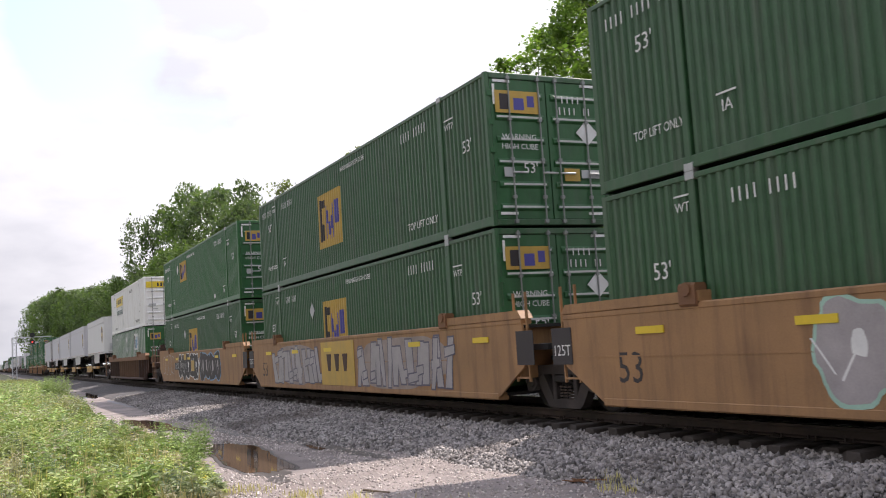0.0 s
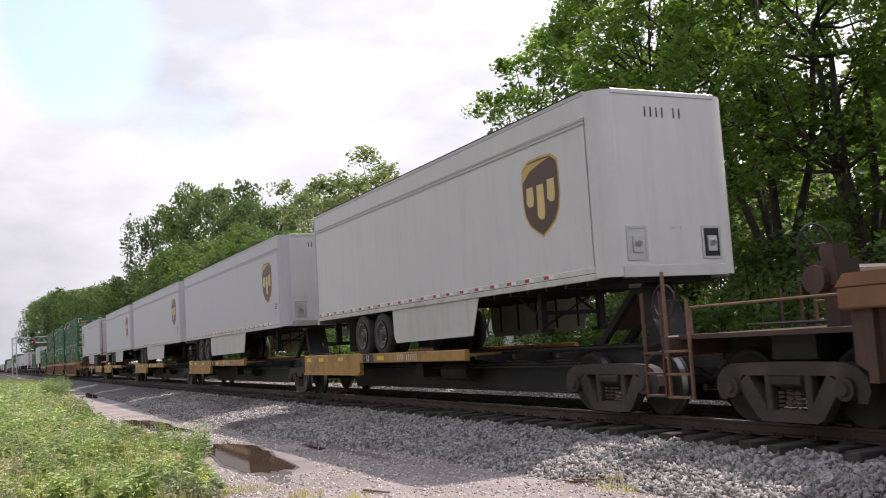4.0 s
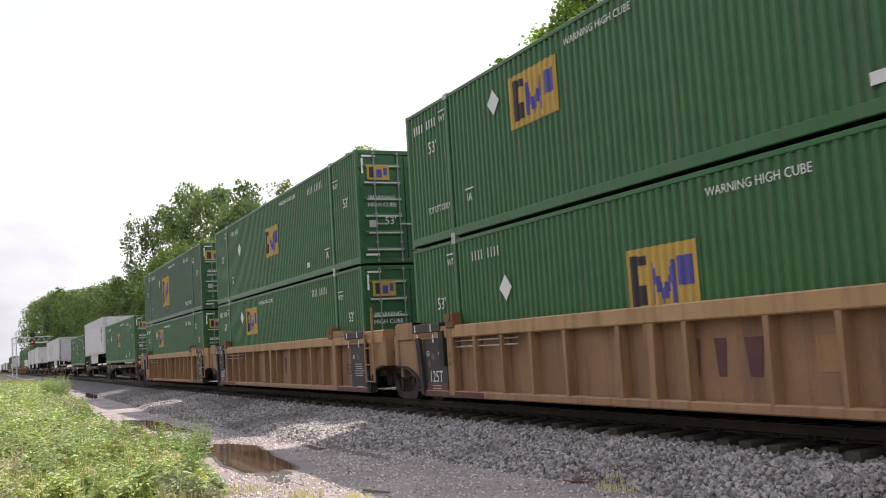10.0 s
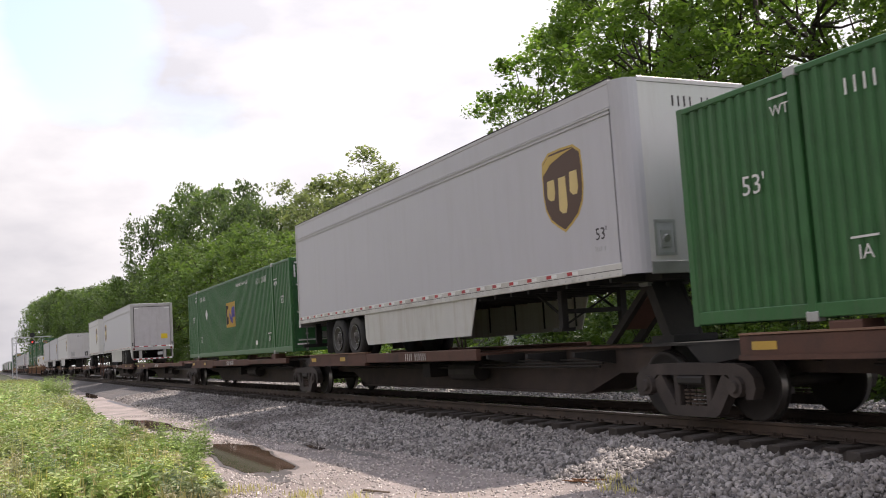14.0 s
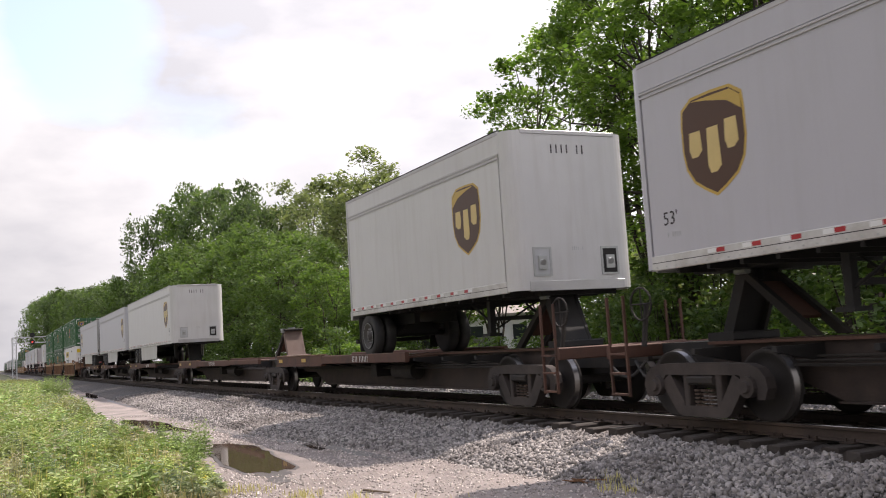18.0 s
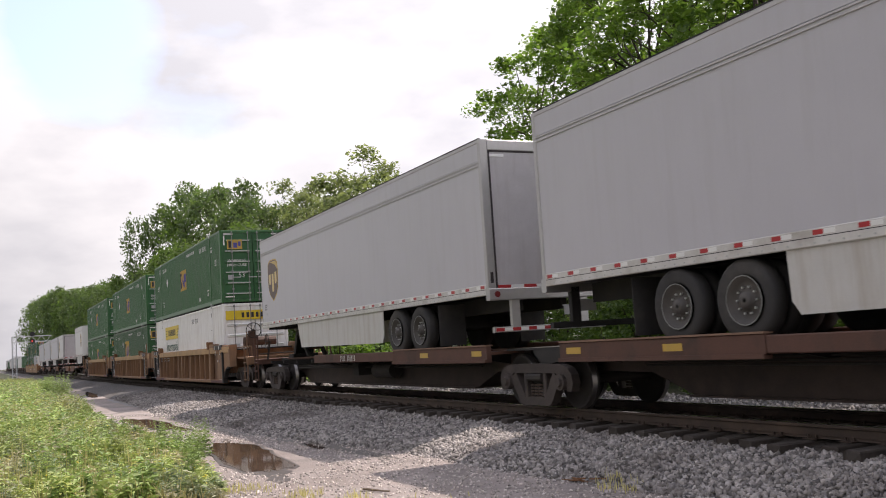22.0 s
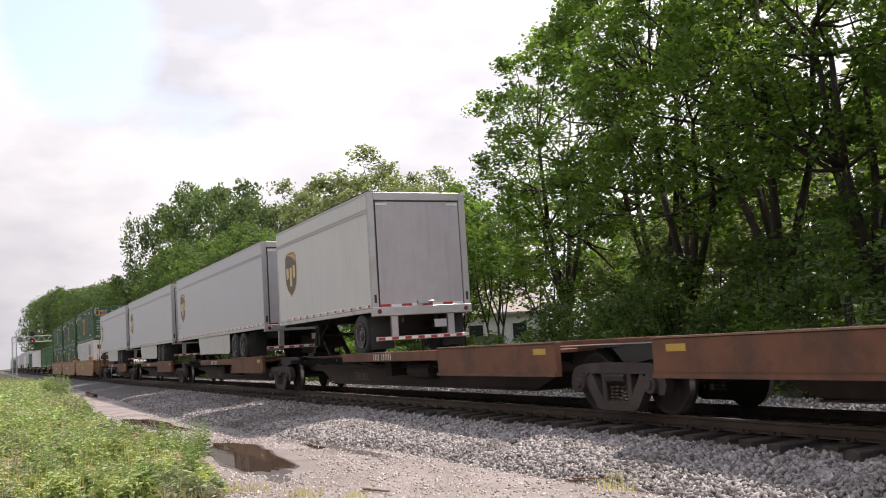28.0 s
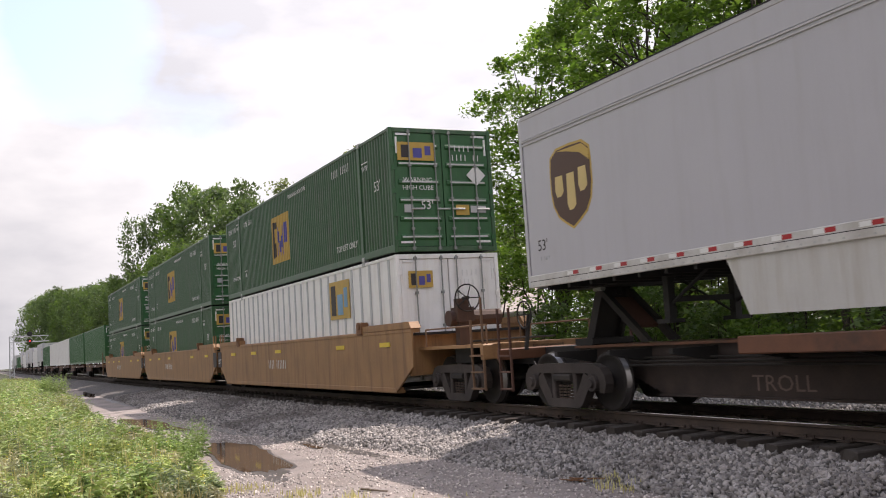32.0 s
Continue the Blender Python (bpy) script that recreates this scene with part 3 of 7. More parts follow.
def bed_z(x, y):
    f = shoulder(x)
    if y < 0:
        z = np.interp(y, [f - 0.35, f, f + 0.25, -1.80, -1.27, -0.72], [GZ - 0.1, GZ, GZ + 0.10, -0.355, -0.285, -0.21])
    else:
        z = np.interp(y, [0.72, 1.5, 2.2, 5.0, 6.4], [-0.225, -0.20, -0.24, -0.34, GZ - 0.2])
    return float(z) + 0.03 * noise.noise((x * 1.1, y * 2.0, 2))


def ballast_stones():
    r = random.Random(11)
    near, mid, far = [], [], []
    for _ in range(30000):
        x = -6.5 - 17 * r.random()
        y = r.uniform(shoulder(x) - 0.75 * r.random() ** 3, -1.16)
        near.append((x, y, bed_z(x, y) + r.uniform(-0.012, 0.02)))
    for _ in range(7000):
        x = 7.0 - 13.5 * r.random()
        y = r.uniform(shoulder(x) - 0.35 * r.random() ** 2, -1.30)
        near.append((x, y, bed_z(x, y) + r.uniform(-0.012, 0.02)))
    for _ in range(19000):
        x = -23.5 - 28 * r.random() ** 1.2
        y = r.uniform(shoulder(x) - 0.3 * r.random(), -1.30)
        mid.append((x, y, bed_z(x, y) + r.uniform(-0.01, 0.02)))
    for _ in range(9000):
        x = -8 - 60 * r.random() ** 1.3
        y = r.uniform(0.95, 5.2)
        far.append((x, y, bed_z(x, y) + r.uniform(-0.01, 0.025)))
    scatter_stones("ballast_stones", near, 0.039, 5, STONE, "loose grey crushed stones on the ballast shoulder", "stones", True)
    scatter_stones("ballast_stones", mid, 0.038, 6, STONE, "loose grey crushed stones on the ballast shoulder", "stones", True)
    scatter_stones("ballast_stones", far, 0.046, 7, STONE, "loose grey crushed stones beyond the rails", "stones", True)
    peb = []
    for _ in range(17000):
        x = -8.5 - 26 * r.random() ** 1.2
        y = r.uniform(verge(x) - 0.2, shoulder(x))
        if ((x + 17.6) / 3.3) ** 2 + ((y + 5.35) / 0.8) ** 2 < 1 or ((x + 29.8) / 4.4) ** 2 + ((y + 5.2) / 0.6) ** 2 < 1:
            continue
        peb.append((x, y, ground_z(x, y) + r.uniform(-0.006, 0.006)))
    scatter_stones("gravel_pebbles", peb, 0.021, 8, PEBBLE, "small tan pebbles strewn over the gravel strip", "pebbles", True)


def puddle(cx, cy, lx, ly, turn, seed, z):
    n = 40
    pts = []
    for i in range(n):
        a = 2 * math.pi * i / n
        k = 1 + 0.40 * noise.noise((math.cos(a) * 1.6, math.sin(a) * 1.6, seed)) + 0.18 * noise.noise((math.cos(a) * 4, math.sin(a) * 4, seed + 9))
        x, y = lx * math.cos(a) * k, ly * math.sin(a) * k
        c, s = math.cos(radians(turn)), math.sin(radians(turn))
        pts.append((cx + x * c - y * s, cy + x * s + y * c))
    base = thing("puddle", "shallow brown rain puddle lying on the gravel strip", "puddle", kind="structure")
    rim = Geo()
    rim.prism([((x - cx) * 1.04 + cx, (y - cy) * 1.14 + cy) for x, y in pts], "z", z - 0.03, z - 0.006)
    part("muddy_rim", rim, MUD, base, "wet dark mud round the water")
    part("water_surface", Geo().prism(pts, "z", z - 0.02, z), water, base, "still brown water")
    return base


def damp_patch(cx, cy, lx, ly, seed):
    """A damp, darker film of mud on the gravel, ragged in outline."""
    n = 48
    pts = []
    for i in range(n):
        a = 2 * math.pi * i / n
        k = 1 + 0.5 * noise.noise((math.cos(a) * 2.2, math.sin(a) * 2.2, seed)) + 0.3 * noise.noise((math.cos(a) * 6, math.sin(a) * 6, seed + 3))
        pts.append((cx + lx * math.cos(a) * k, cy + ly * math.sin(a) * k))
    v = [(x, y, ground_z(x, y) + 0.004) for x, y in pts] + [(cx + (x - cx) * 0.5, cy + (y - cy) * 0.5, ground_z(cx + (x - cx) * 0.5, cy + (y - cy) * 0.5) + 0.006) for x, y in pts]
    me = bpy.data.meshes.new("damp_patch")
    me.from_pydata(v, [], [(i, (i + 1) % n, n + (i + 1) % n, n + i) for i in range(n)] + [tuple(range(n, 2 * n))])
    me.materials.append(MUD)
    return tagged(new("damp_patch", me), "damp dark mud patch on the gravel strip", "mud", kind="structure")


ground()
track_bed()
track()
ballast_stones()


# ================= the train: containers =================
CL, CW, CH = 16.154, 2.591, 2.896
HL, HW = CL / 2, CW / 2
POST = HL - 1.98     # lifting posts


def mark_panel(parent, x, z, w, h, side=-1, corrugated=True):
    """The yellow sign with three dark and blue bars for its letters."""
    d = 0.004
    y = side * HW

    def strip(geo, a, b, c, e, off):
        if corrugated:
            geo.wave(a, b, y, c, e, side=side, off=off)
        else:
            geo.box(a, b, min(y, y + side * off), max(y, y + side * off), c, e)
        return geo
    sign = part("sign", strip(Geo(), x - w / 2, x + w / 2, z - h / 2, z + h / 2, d), YELLOW, parent, "faded yellow sign")
    k = Geo()
    strip(k, x - w * 0.44, x - w * 0.33, z - h * 0.38, z + h * 0.40, 2 * d)
    strip(k, x - w * 0.33, x - w * 0.19, z + h * 0.24, z + h * 0.38, 2 * d)
    strip(k, x - w * 0.33, x - w * 0.22, z - h * 0.36, z - h * 0.06, 2 * d)
    part("sign_mark", k, INK, sign, "dark block on the sign")["kind"] = "stuff"
    k = Geo()
    for i in range(9):
        u0, u1 = -0.14 + 0.036 * i, -0.14 + 0.036 * (i + 1)
        c = (0.10 if i in (1, 7) else -0.02 if i in (2, 6) else -0.12 if i in (3, 5) else -0.2 if i == 4 else 0.0)
        t_ = 0.62 if i in (0, 8) else 0.24
        strip(k, x + w * u0, x + w * u1, z + h * (c - t_ / 2 - 0.05), z + h * (c + t_ / 2 - 0.05), 2 * d)
    strip(k, x + w * 0.22, x + w * 0.42, z - h * 0.12, z + h * 0.30, 2 * d)
    part("sign_mark", k, BLUE, sign, "blue slanting blocks on the sign")["kind"] = "stuff"


def code_bars(parent, x, y, z, count, size, material, side="y", squeeze=0.62):
    """Unreadable code: a row of plain bars."""
    g = Geo()
    for i in range(count):
        if i == 4:
            continue
        u = (i - count / 2) * size * squeeze * 1.12
        if side == "y":
            g.box(x + u, x + u + size * 0.15, y - 0.002, y + 0.002, z, z + size)
        else:
            g.box(x - 0.002, x + 0.002, y + u, y + u + size * 0.16, z, z + size)
    part("code_mark", g, material, parent)["kind"] = "stuff"


def container(kind, sign_x=-2.2, sign_z=1.75, sign_w=1.55, sign_h=0.95, diamond=None, wide_door_sign=False, far=False, rear_words=False):
    """A 53-foot box, its door end at +x, its floor at z = 0."""
    smooth_ribs = kind in ("ribbed_green", "ribbed_white")
    skin = {"green": GREEN_OLD if wide_door_sign else GREEN, "white": WHITE_BOX, "ribbed_green": GREEN, "ribbed_white": WHITE_BOX}[kind]
    frame_m = skin
    label = {"green": "dark green corrugated steel freight container with a yellow sign", "white": "white corrugated freight container with yellow sign and green lettering",
             "ribbed_green": "green smooth-sided freight container with white upright ribs", "ribbed_white": "white smooth-sided freight container with dark seams"}[kind]
    t = thing("container", label, "container", "containers on the train")
    # side walls
    for s in (-1, 1):
        g = Geo()
        if smooth_ribs:
            g.box(-HL + 0.1, HL - 0.1, min(s * HW * 0.985, s * (HW - 0.06)), max(s * HW * 0.985, s * (HW - 0.06)), 0.16, CH - 0.1)
        else:
            for a, b in ((-HL + 0.1, -POST - 0.09), (-POST + 0.09, POST - 0.09), (POST + 0.09, HL - 0.1)):
                g.wave(a, b, s * (HW - 0.012), 0.20, CH - 0.09, side=s, depth=0.05 if kind == "white" else 0.036)
        part("side_wall", g, skin, t)
    if smooth_ribs:
        for i in range(26):
            x = -HL + 0.45 + i * (CL - 0.9) / 25
            for s in (-1,):
                g = Geo().box(x - 0.05, x + 0.05, min(s * HW * 0.985, s * (HW + 0.002)), max(s * HW * 0.985, s * (HW + 0.002)), 0.16, CH - 0.1)
                part("rib", g, WHITE_RIB if kind == "ribbed_green" else SIGNAL_GREY, t)
    # rails and posts
    for s in (-1, 1):
        part("bottom_rail", Geo().bbox(-HL + 0.1, HL - 0.1, s * HW - 0.05 if s > 0 else -HW, HW if s > 0 else -HW + 0.05, 0.035, 0.2, 0.012), frame_m, t)
        part("top_rail", Geo().bbox(-HL + 0.1, HL - 0.1, HW - 0.06 if s > 0 else -HW, HW if s > 0 else -HW + 0.06, CH - 0.10, CH - 0.022, 0.012), frame_m, t)
        for x in (-HL + 0.05, HL - 0.05):
            part("corner_post", Geo().bbox(x - 0.06, x + 0.06, HW - 0.09 if s > 0 else -HW - 0.003, HW + 0.003 if s > 0 else -HW + 0.09, 0.02, CH - 0.02, 0.012), frame_m, t)
        if not smooth_ribs:
            for x in (-POST, POST):
                part("lifting_post", Geo().bbox(x - 0.065, x + 0.065, HW - 0.09 if s > 0 else -HW - 0.006, HW + 0.006 if s > 0 else -HW + 0.09, 0.03, CH - 0.02, 0.015), frame_m, t)
        for x in (-POST, POST):
            for z0, z1 in ((-0.006, 0.11), (CH - 0.11, CH + 0.006)) if s < 0 and not far else ():
                g = Geo().bbox(x - 0.085, x + 0.085, HW - 0.1 if s > 0 else -HW - 0.012, HW + 0.012 if s > 0 else -HW + 0.1, z0, z1, 0.012)
                part("corner_casting", g, STEEL if s < 0 else frame_m, t, "worn steel lifting fitting")
    part("roof", Geo().box(-HL + 0.08, HL - 0.08, -HW + 0.05, HW - 0.05, CH - 0.07, CH - 0.035), skin, t)
    part("floor_frame", Geo().box(-HL + 0.08, HL - 0.08, -HW + 0.05, HW - 0.05, 0.04, 0.16), UNDER, t)
    part("end_wall", Geo().box(-HL - 0.0, -HL + 0.05, -HW + 0.08, HW - 0.08, 0.02, CH - 0.02), skin, t)
    # door end
    X = HL
    part("door_sill", Geo().bbox(X - 0.1, X + 0.01, -HW + 0.09, HW - 0.09, 0.03, 0.14, 0.01), frame_m, t)
    part("door_header", Geo().bbox(X - 0.1, X + 0.01, -HW + 0.09, HW - 0.09, CH - 0.13, CH - 0.02, 0.01), frame_m, t)
    door_m = GREEN_DARK if "green" in kind else WHITE_BOX
    for s in (-1, 1):
        y0, y1 = (-HW + 0.1, -0.012) if s < 0 else (0.012, HW - 0.1)
        g = Geo().box(X - 0.06, X - 0.012, y0, y1, 0.15, CH - 0.14)
        door = part("door", g, door_m, t)
        rib = Geo()
        for k in range(6):
            z = 0.36 + k * 0.42
            rib.prism([(X - 0.012, z - 0.07), (X + 0.020, z - 0.03), (X + 0.020, z + 0.03), (X - 0.012, z + 0.07)], "y", y0 + 0.08, y1 - 0.08)
        if not smooth_ribs:
            part("door_rib", rib, door_m, door)
            # pale strips stand in for the sky's reflection on the glossy ribs
            hl = Geo()
            for k in range(6):
                z = 0.36 + k * 0.42
                hl.box(X + 0.021, X + 0.024, y0 + 0.10 + 0.06 * (k % 2), y1 - 0.12, z - 0.012, z + 0.026)
            part("rib_glint", hl, WHITE_RIB, door, "pale strips painted as sky glints on the ribs")["kind"] = "stuff"
        for y in ((y0 + 0.36, y1 - 0.18) if s < 0 else (y0 + 0.18, y1 - 0.36)):
            g = Geo().tube((X + 0.045, y, 0.06), (X + 0.045, y, CH - 0.06), 0.016, 8)
            for z in (0.1, 0.55, 1.25, 2.0, CH - 0.12):
                g.box(X + 0.01, X + 0.065, y - 0.035, y + 0.035, z - 0.03, z + 0.03)
            rod = part("lock_rod", g, LOCK_ROD, door, "galvanised locking rod")
            part("handle", Geo().bbox(X + 0.055, X + 0.085, y - 0.02, y + 0.3, 0.98, 1.02, 0.008), STEEL, rod)
        hg = Geo()
        for k in range(5):
            z = 0.35 + 0.53 * k
            y = -HW + 0.07 if s < 0 else HW - 0.07
            hg.box(X - 0.02, X + 0.03, y - 0.05, y + 0.05, z - 0.05, z + 0.05)
        part("hinge", hg, door_m, door)["kind"] = "stuff"
        g = Geo()
        for z in (0.22, CH - 0.2):
            g.box(X + 0.002, X + 0.012, y0 + 0.06, y0 + 0.42, z, z + 0.05) if s < 0 else g.box(X + 0.002, X + 0.012, y1 - 0.42, y1 - 0.06, z, z + 0.05)
        ye = y0 + 0.04 if s < 0 else y1 - 0.09
        g.box(X + 0.002, X + 0.012, ye, ye + 0.05, CH - 0.62, CH - 0.24)
        part("reflector", g, REFLECT, door, "white reflective strips")["kind"] = "stuff"
    if far:
        return t
    # door signs
    d = X + 0.026
    if kind == "white":
        sg = part("sign", Geo().box(d - 0.003, d + 0.005, -HW + 0.12, HW - 0.12, CH - 0.66, CH - 0.30), YELLOW_B, t, "yellow sign across both doors")
        g = Geo()
        for i in range(6):
            g.box(d + 0.005, d + 0.009, -0.55 + 0.19 * i, -0.55 + 0.19 * i + 0.10, CH - 0.58, CH - 0.38)
        part("sign_mark", g, INK, sg)
        part("placard", Geo().box(d, d + 0.004, 0.55, 0.75, 0.55, 0.85), PLATE, t)
        part("placard", Geo().box(d, d + 0.004, 0.80, 1.05, 0.62, 0.95), YELLOW_B, t)
        part("placard", Geo().box(d, d + 0.004, -1.05, -0.65, 1.15, 1.3), PLATE, t)
    else:
        w0, w1 = (-1.12, -0.20) if wide_door_sign else (-1.02, -0.42)
        z0, z1 = (CH - 0.78, CH - 0.36) if wide_door_sign else (CH - 0.78, CH - 0.40)
        sg = part("sign", Geo().box(d - 0.003, d + 0.004, w0, w1, z0, z1), YELLOW, t, "yellow sign on the door")
        w, h = w1 - w0, z1 - z0
        part("sign_mark", Geo().box(d + 0.004, d + 0.008, w0 + 0.1 * w, w0 + 0.32 * w, z0 + 0.15 * h, z1 - 0.15 * h), INK, sg)
        part("sign_mark", Geo().box(d + 0.004, d + 0.008, w0 + w * 0.42, w0 + w * 0.66, z0 + 0.15 * h, z1 - 0.32 * h).box(d + 0.004, d + 0.008, w0 + w * 0.74, w0 + w * 0.9, z0 + 0.3 * h, z1 - 0.2 * h), BLUE, sg)
        code_bars(t, d + 0.002, 0.62, CH - 0.54, 5, 0.14, LETTER, "x", 0.75)
        code_bars(t, d + 0.002, 0.64, CH - 0.76, 7, 0.14, LETTER, "x", 0.7)
        if "green" in kind:
            for k, (tx, z) in enumerate((("WARNING", 1.62), ("HIGH CUBE", 1.44))):
                write(tx, 0.15, LETTER, t, d + 0.002, -0.65, z, 90)
            write("53'", 0.27, LETTER, t, d + 0.003, -0.45, 1.0, 90)
            part("placard", Geo().prism([(0.85, 1.55), (1.10, 1.80), (0.85, 2.05), (0.60, 1.80)], "x", d, d + 0.004), LETTER, t, "white diamond placard")
            part("placard", Geo().box(d, d + 0.004, 0.28, 0.62, 0.86, 1.1), YELLOW, t)
            part("placard", Geo().box(d, d + 0.004, 0.66, 1.06, 0.92, 1.08), PLATE, t)
            part("placard", Geo().box(d, d + 0.004, -1.02, -0.8, 0.92, 1.1), PLATE, t)
    # signs on the side walls
    for s in (-1,):
        y = s * (HW + 0.003)
        rz = 0 if s < 0 else 180
        if kind == "green":
            mark_panel(t, sign_x, sign_z, sign_w, sign_h, s)
            write("53'", 0.34, LETTER, t, HL - 0.85, y, 1.55, rz)
            if s < 0:
                write("53'", 0.34, LETTER, t, -HL + 1.27, y, 1.86 if rear_words else 1.55, rz)
                write("IA", 0.22, LETTER, t, -POST + 0.8, y, 0.62, rz)
                part("bar_mark", Geo().box(-POST + 0.62, -POST + 0.98, y - 0.002, y + 0.002, 0.84, 0.865), LETTER, t)
                if rear_words:
                    code_bars(t, -HL + 1.0, y, CH - 0.52, 9, 0.18, LETTER)
                    write("TOP LIFT ONLY", 0.19, LETTER, t, -POST - 0.55, y, 0.62, rz, 0.8)
                if sign_h > 1.2:
                    write("TOP LIFT ONLY", 0.22, LETTER, t, POST - 1.1, y, 0.42, rz)
                else:
                    write("IA", 0.26, LETTER, t, POST - 0.5, y, 0.42, rz)
                    part("bar_mark", Geo().box(POST - 0.7, POST - 0.3, y - 0.002, y + 0.002, 0.66, 0.69), LETTER, t)
                    part("placard", Geo().box(POST - 2.3, POST - 2.05, y - 0.004, y, 0.34, 0.48), LETTER, t)
                write("WARNING HIGH CUBE", 0.17, LETTER, t, sign_x + 1.9, y, CH - 0.38, rz)
                code_bars(t, POST - 1.3, y, CH - 0.52, 10, 0.20, LETTER)
                code_bars(t, -POST - 1.0 if sign_z > 1.6 else -POST + 1.3, y, CH - 0.52, 9, 0.18, LETTER)
                for xx in (POST - 0.35, -POST + 0.35):
                    write("WTP", 0.18, LETTER, t, xx + (0.75 if xx > 0 else -0.5), y, CH - 0.5 if xx < 0 else CH - 0.75, rz)
                    part("bar_mark", Geo().box(xx + (0.55 if xx > 0 else -0.7), xx + (0.95 if xx > 0 else -0.3), y - 0.002, y + 0.002, CH - (0.56 if xx > 0 else 0.30), CH - (0.535 if xx > 0 else 0.275)), LETTER, t)
            if diamond is not None:
                dx, dz = diamond
                part("placard", Geo().prism([(dx, dz - 0.23), (dx + 0.22, dz), (dx, dz + 0.23), (dx - 0.22, dz)], "y", min(y, y + s * 0.006), max(y, y + s * 0.006)), LETTER if sign_h < 1.2 else PLATE, t, "diamond placard")
        elif kind == "white":
            cx = -3.3
            sg = part("sign", Geo().box(cx - 1.85, cx + 1.85, min(y, y + s * 0.005), max(y, y + s * 0.005), 1.84, 2.46), YELLOW_B, t, "yellow sign on the side")
            g = Geo()
            for i in range(6):
                g.box(cx - 0.95 + 0.34 * i, cx - 0.95 + 0.34 * i + 0.22, min(y + s * 0.005, y + s * 0.009), max(y + s * 0.005, y + s * 0.009), 2.0, 2.3)
            for i in range(3):
                for q in (-1, 1):
                    g.box(cx + q * 1.5 - 0.22 + 0.05 * i, cx + q * 1.5 + 0.2, min(y + s * 0.005, y + s * 0.009), max(y + s * 0.005, y + s * 0.009), 1.98 + 0.14 * i, 2.02 + 0.14 * i)
            part("sign_mark", g, INK, sg)
            write("Intermodal", 0.68, GREEN_TXT, t, cx, y, 1.26, rz, 1.08)
            if s < 0:
                wear = Geo()
                for px in (-POST, POST):
                    for k, (z, h) in enumerate(((0.25, 0.1), (0.95, 0.05), (1.32, 0.12), (1.9, 0.05), (2.45, 0.16))):
                        wear.box(px - 0.05 + 0.02 * (k % 3), px + 0.01 + 0.02 * (k % 3), y - 0.007, y - 0.004, z, z + h)
                part("wear_mark", wear, RAIL, t, "rusty worn marks on the lifting posts")["kind"] = "stuff"
                write("TOP LIFT ONLY", 0.24, INK, t, POST - 0.95, y, 0.36, rz)
                write("TOP LIFT ONLY", 0.18, INK, t, -POST + 0.9, y, 0.30, rz)
                code_bars(t, 2.6, y, CH - 0.55, 10, 0.2, INK)
                for xx in (-HL + 6.6,):
                    part("placard", Geo().prism([(xx, 0.35), (xx + 0.22, 0.6), (xx, 0.85), (xx - 0.22, 0.6)], "y", y - 0.006, y), LETTER, t)
                    part("placard", Geo().prism([(xx, 1.75), (xx + 0.22, 2.0), (xx, 2.25), (xx - 0.22, 2.0)], "y", y - 0.006, y), LETTER, t)
        else:
            mark = 4.25
            sg = part("sign", Geo().box(mark - 0.75, mark + 0.75, min(y, y + s * 0.01), max(y, y + s * 0.01), 1.62, 2.6), LETTER if kind == "ribbed_green" else YELLOW, t, "pale square sign")
            part("sign_mark", Geo().box(mark - 0.62, mark - 0.28, y - 0.016, y - 0.010, 1.72, 2.5), INK, sg)
            part("sign_mark", Geo().box(mark - 0.14, mark + 0.26, y - 0.016, y - 0.010, 1.72, 2.25).box(mark + 0.36, mark + 0.6, y - 0.016, y - 0.010, 1.9, 2.4), GRAF_C, sg)
            if s < 0 and kind == "ribbed_green":
                write("WTP", 0.2, LETTER, t, HL - 2.4, y, 2.35, rz)
                code_bars(t, -HL + 3.0, y, 2.4, 9, 0.18, LETTER)
                part("placard", Geo().prism([(-0.08, 1.42), (0.15, 1.67), (-0.08, 1.92), (-0.31, 1.67)], "y", y - 0.012, y), LETTER, t, "white diamond placard")
                part("placard", Geo().box(-0.35, 0.15, y - 0.012, y, 2.2, 2.5), LETTER, t)
    return t


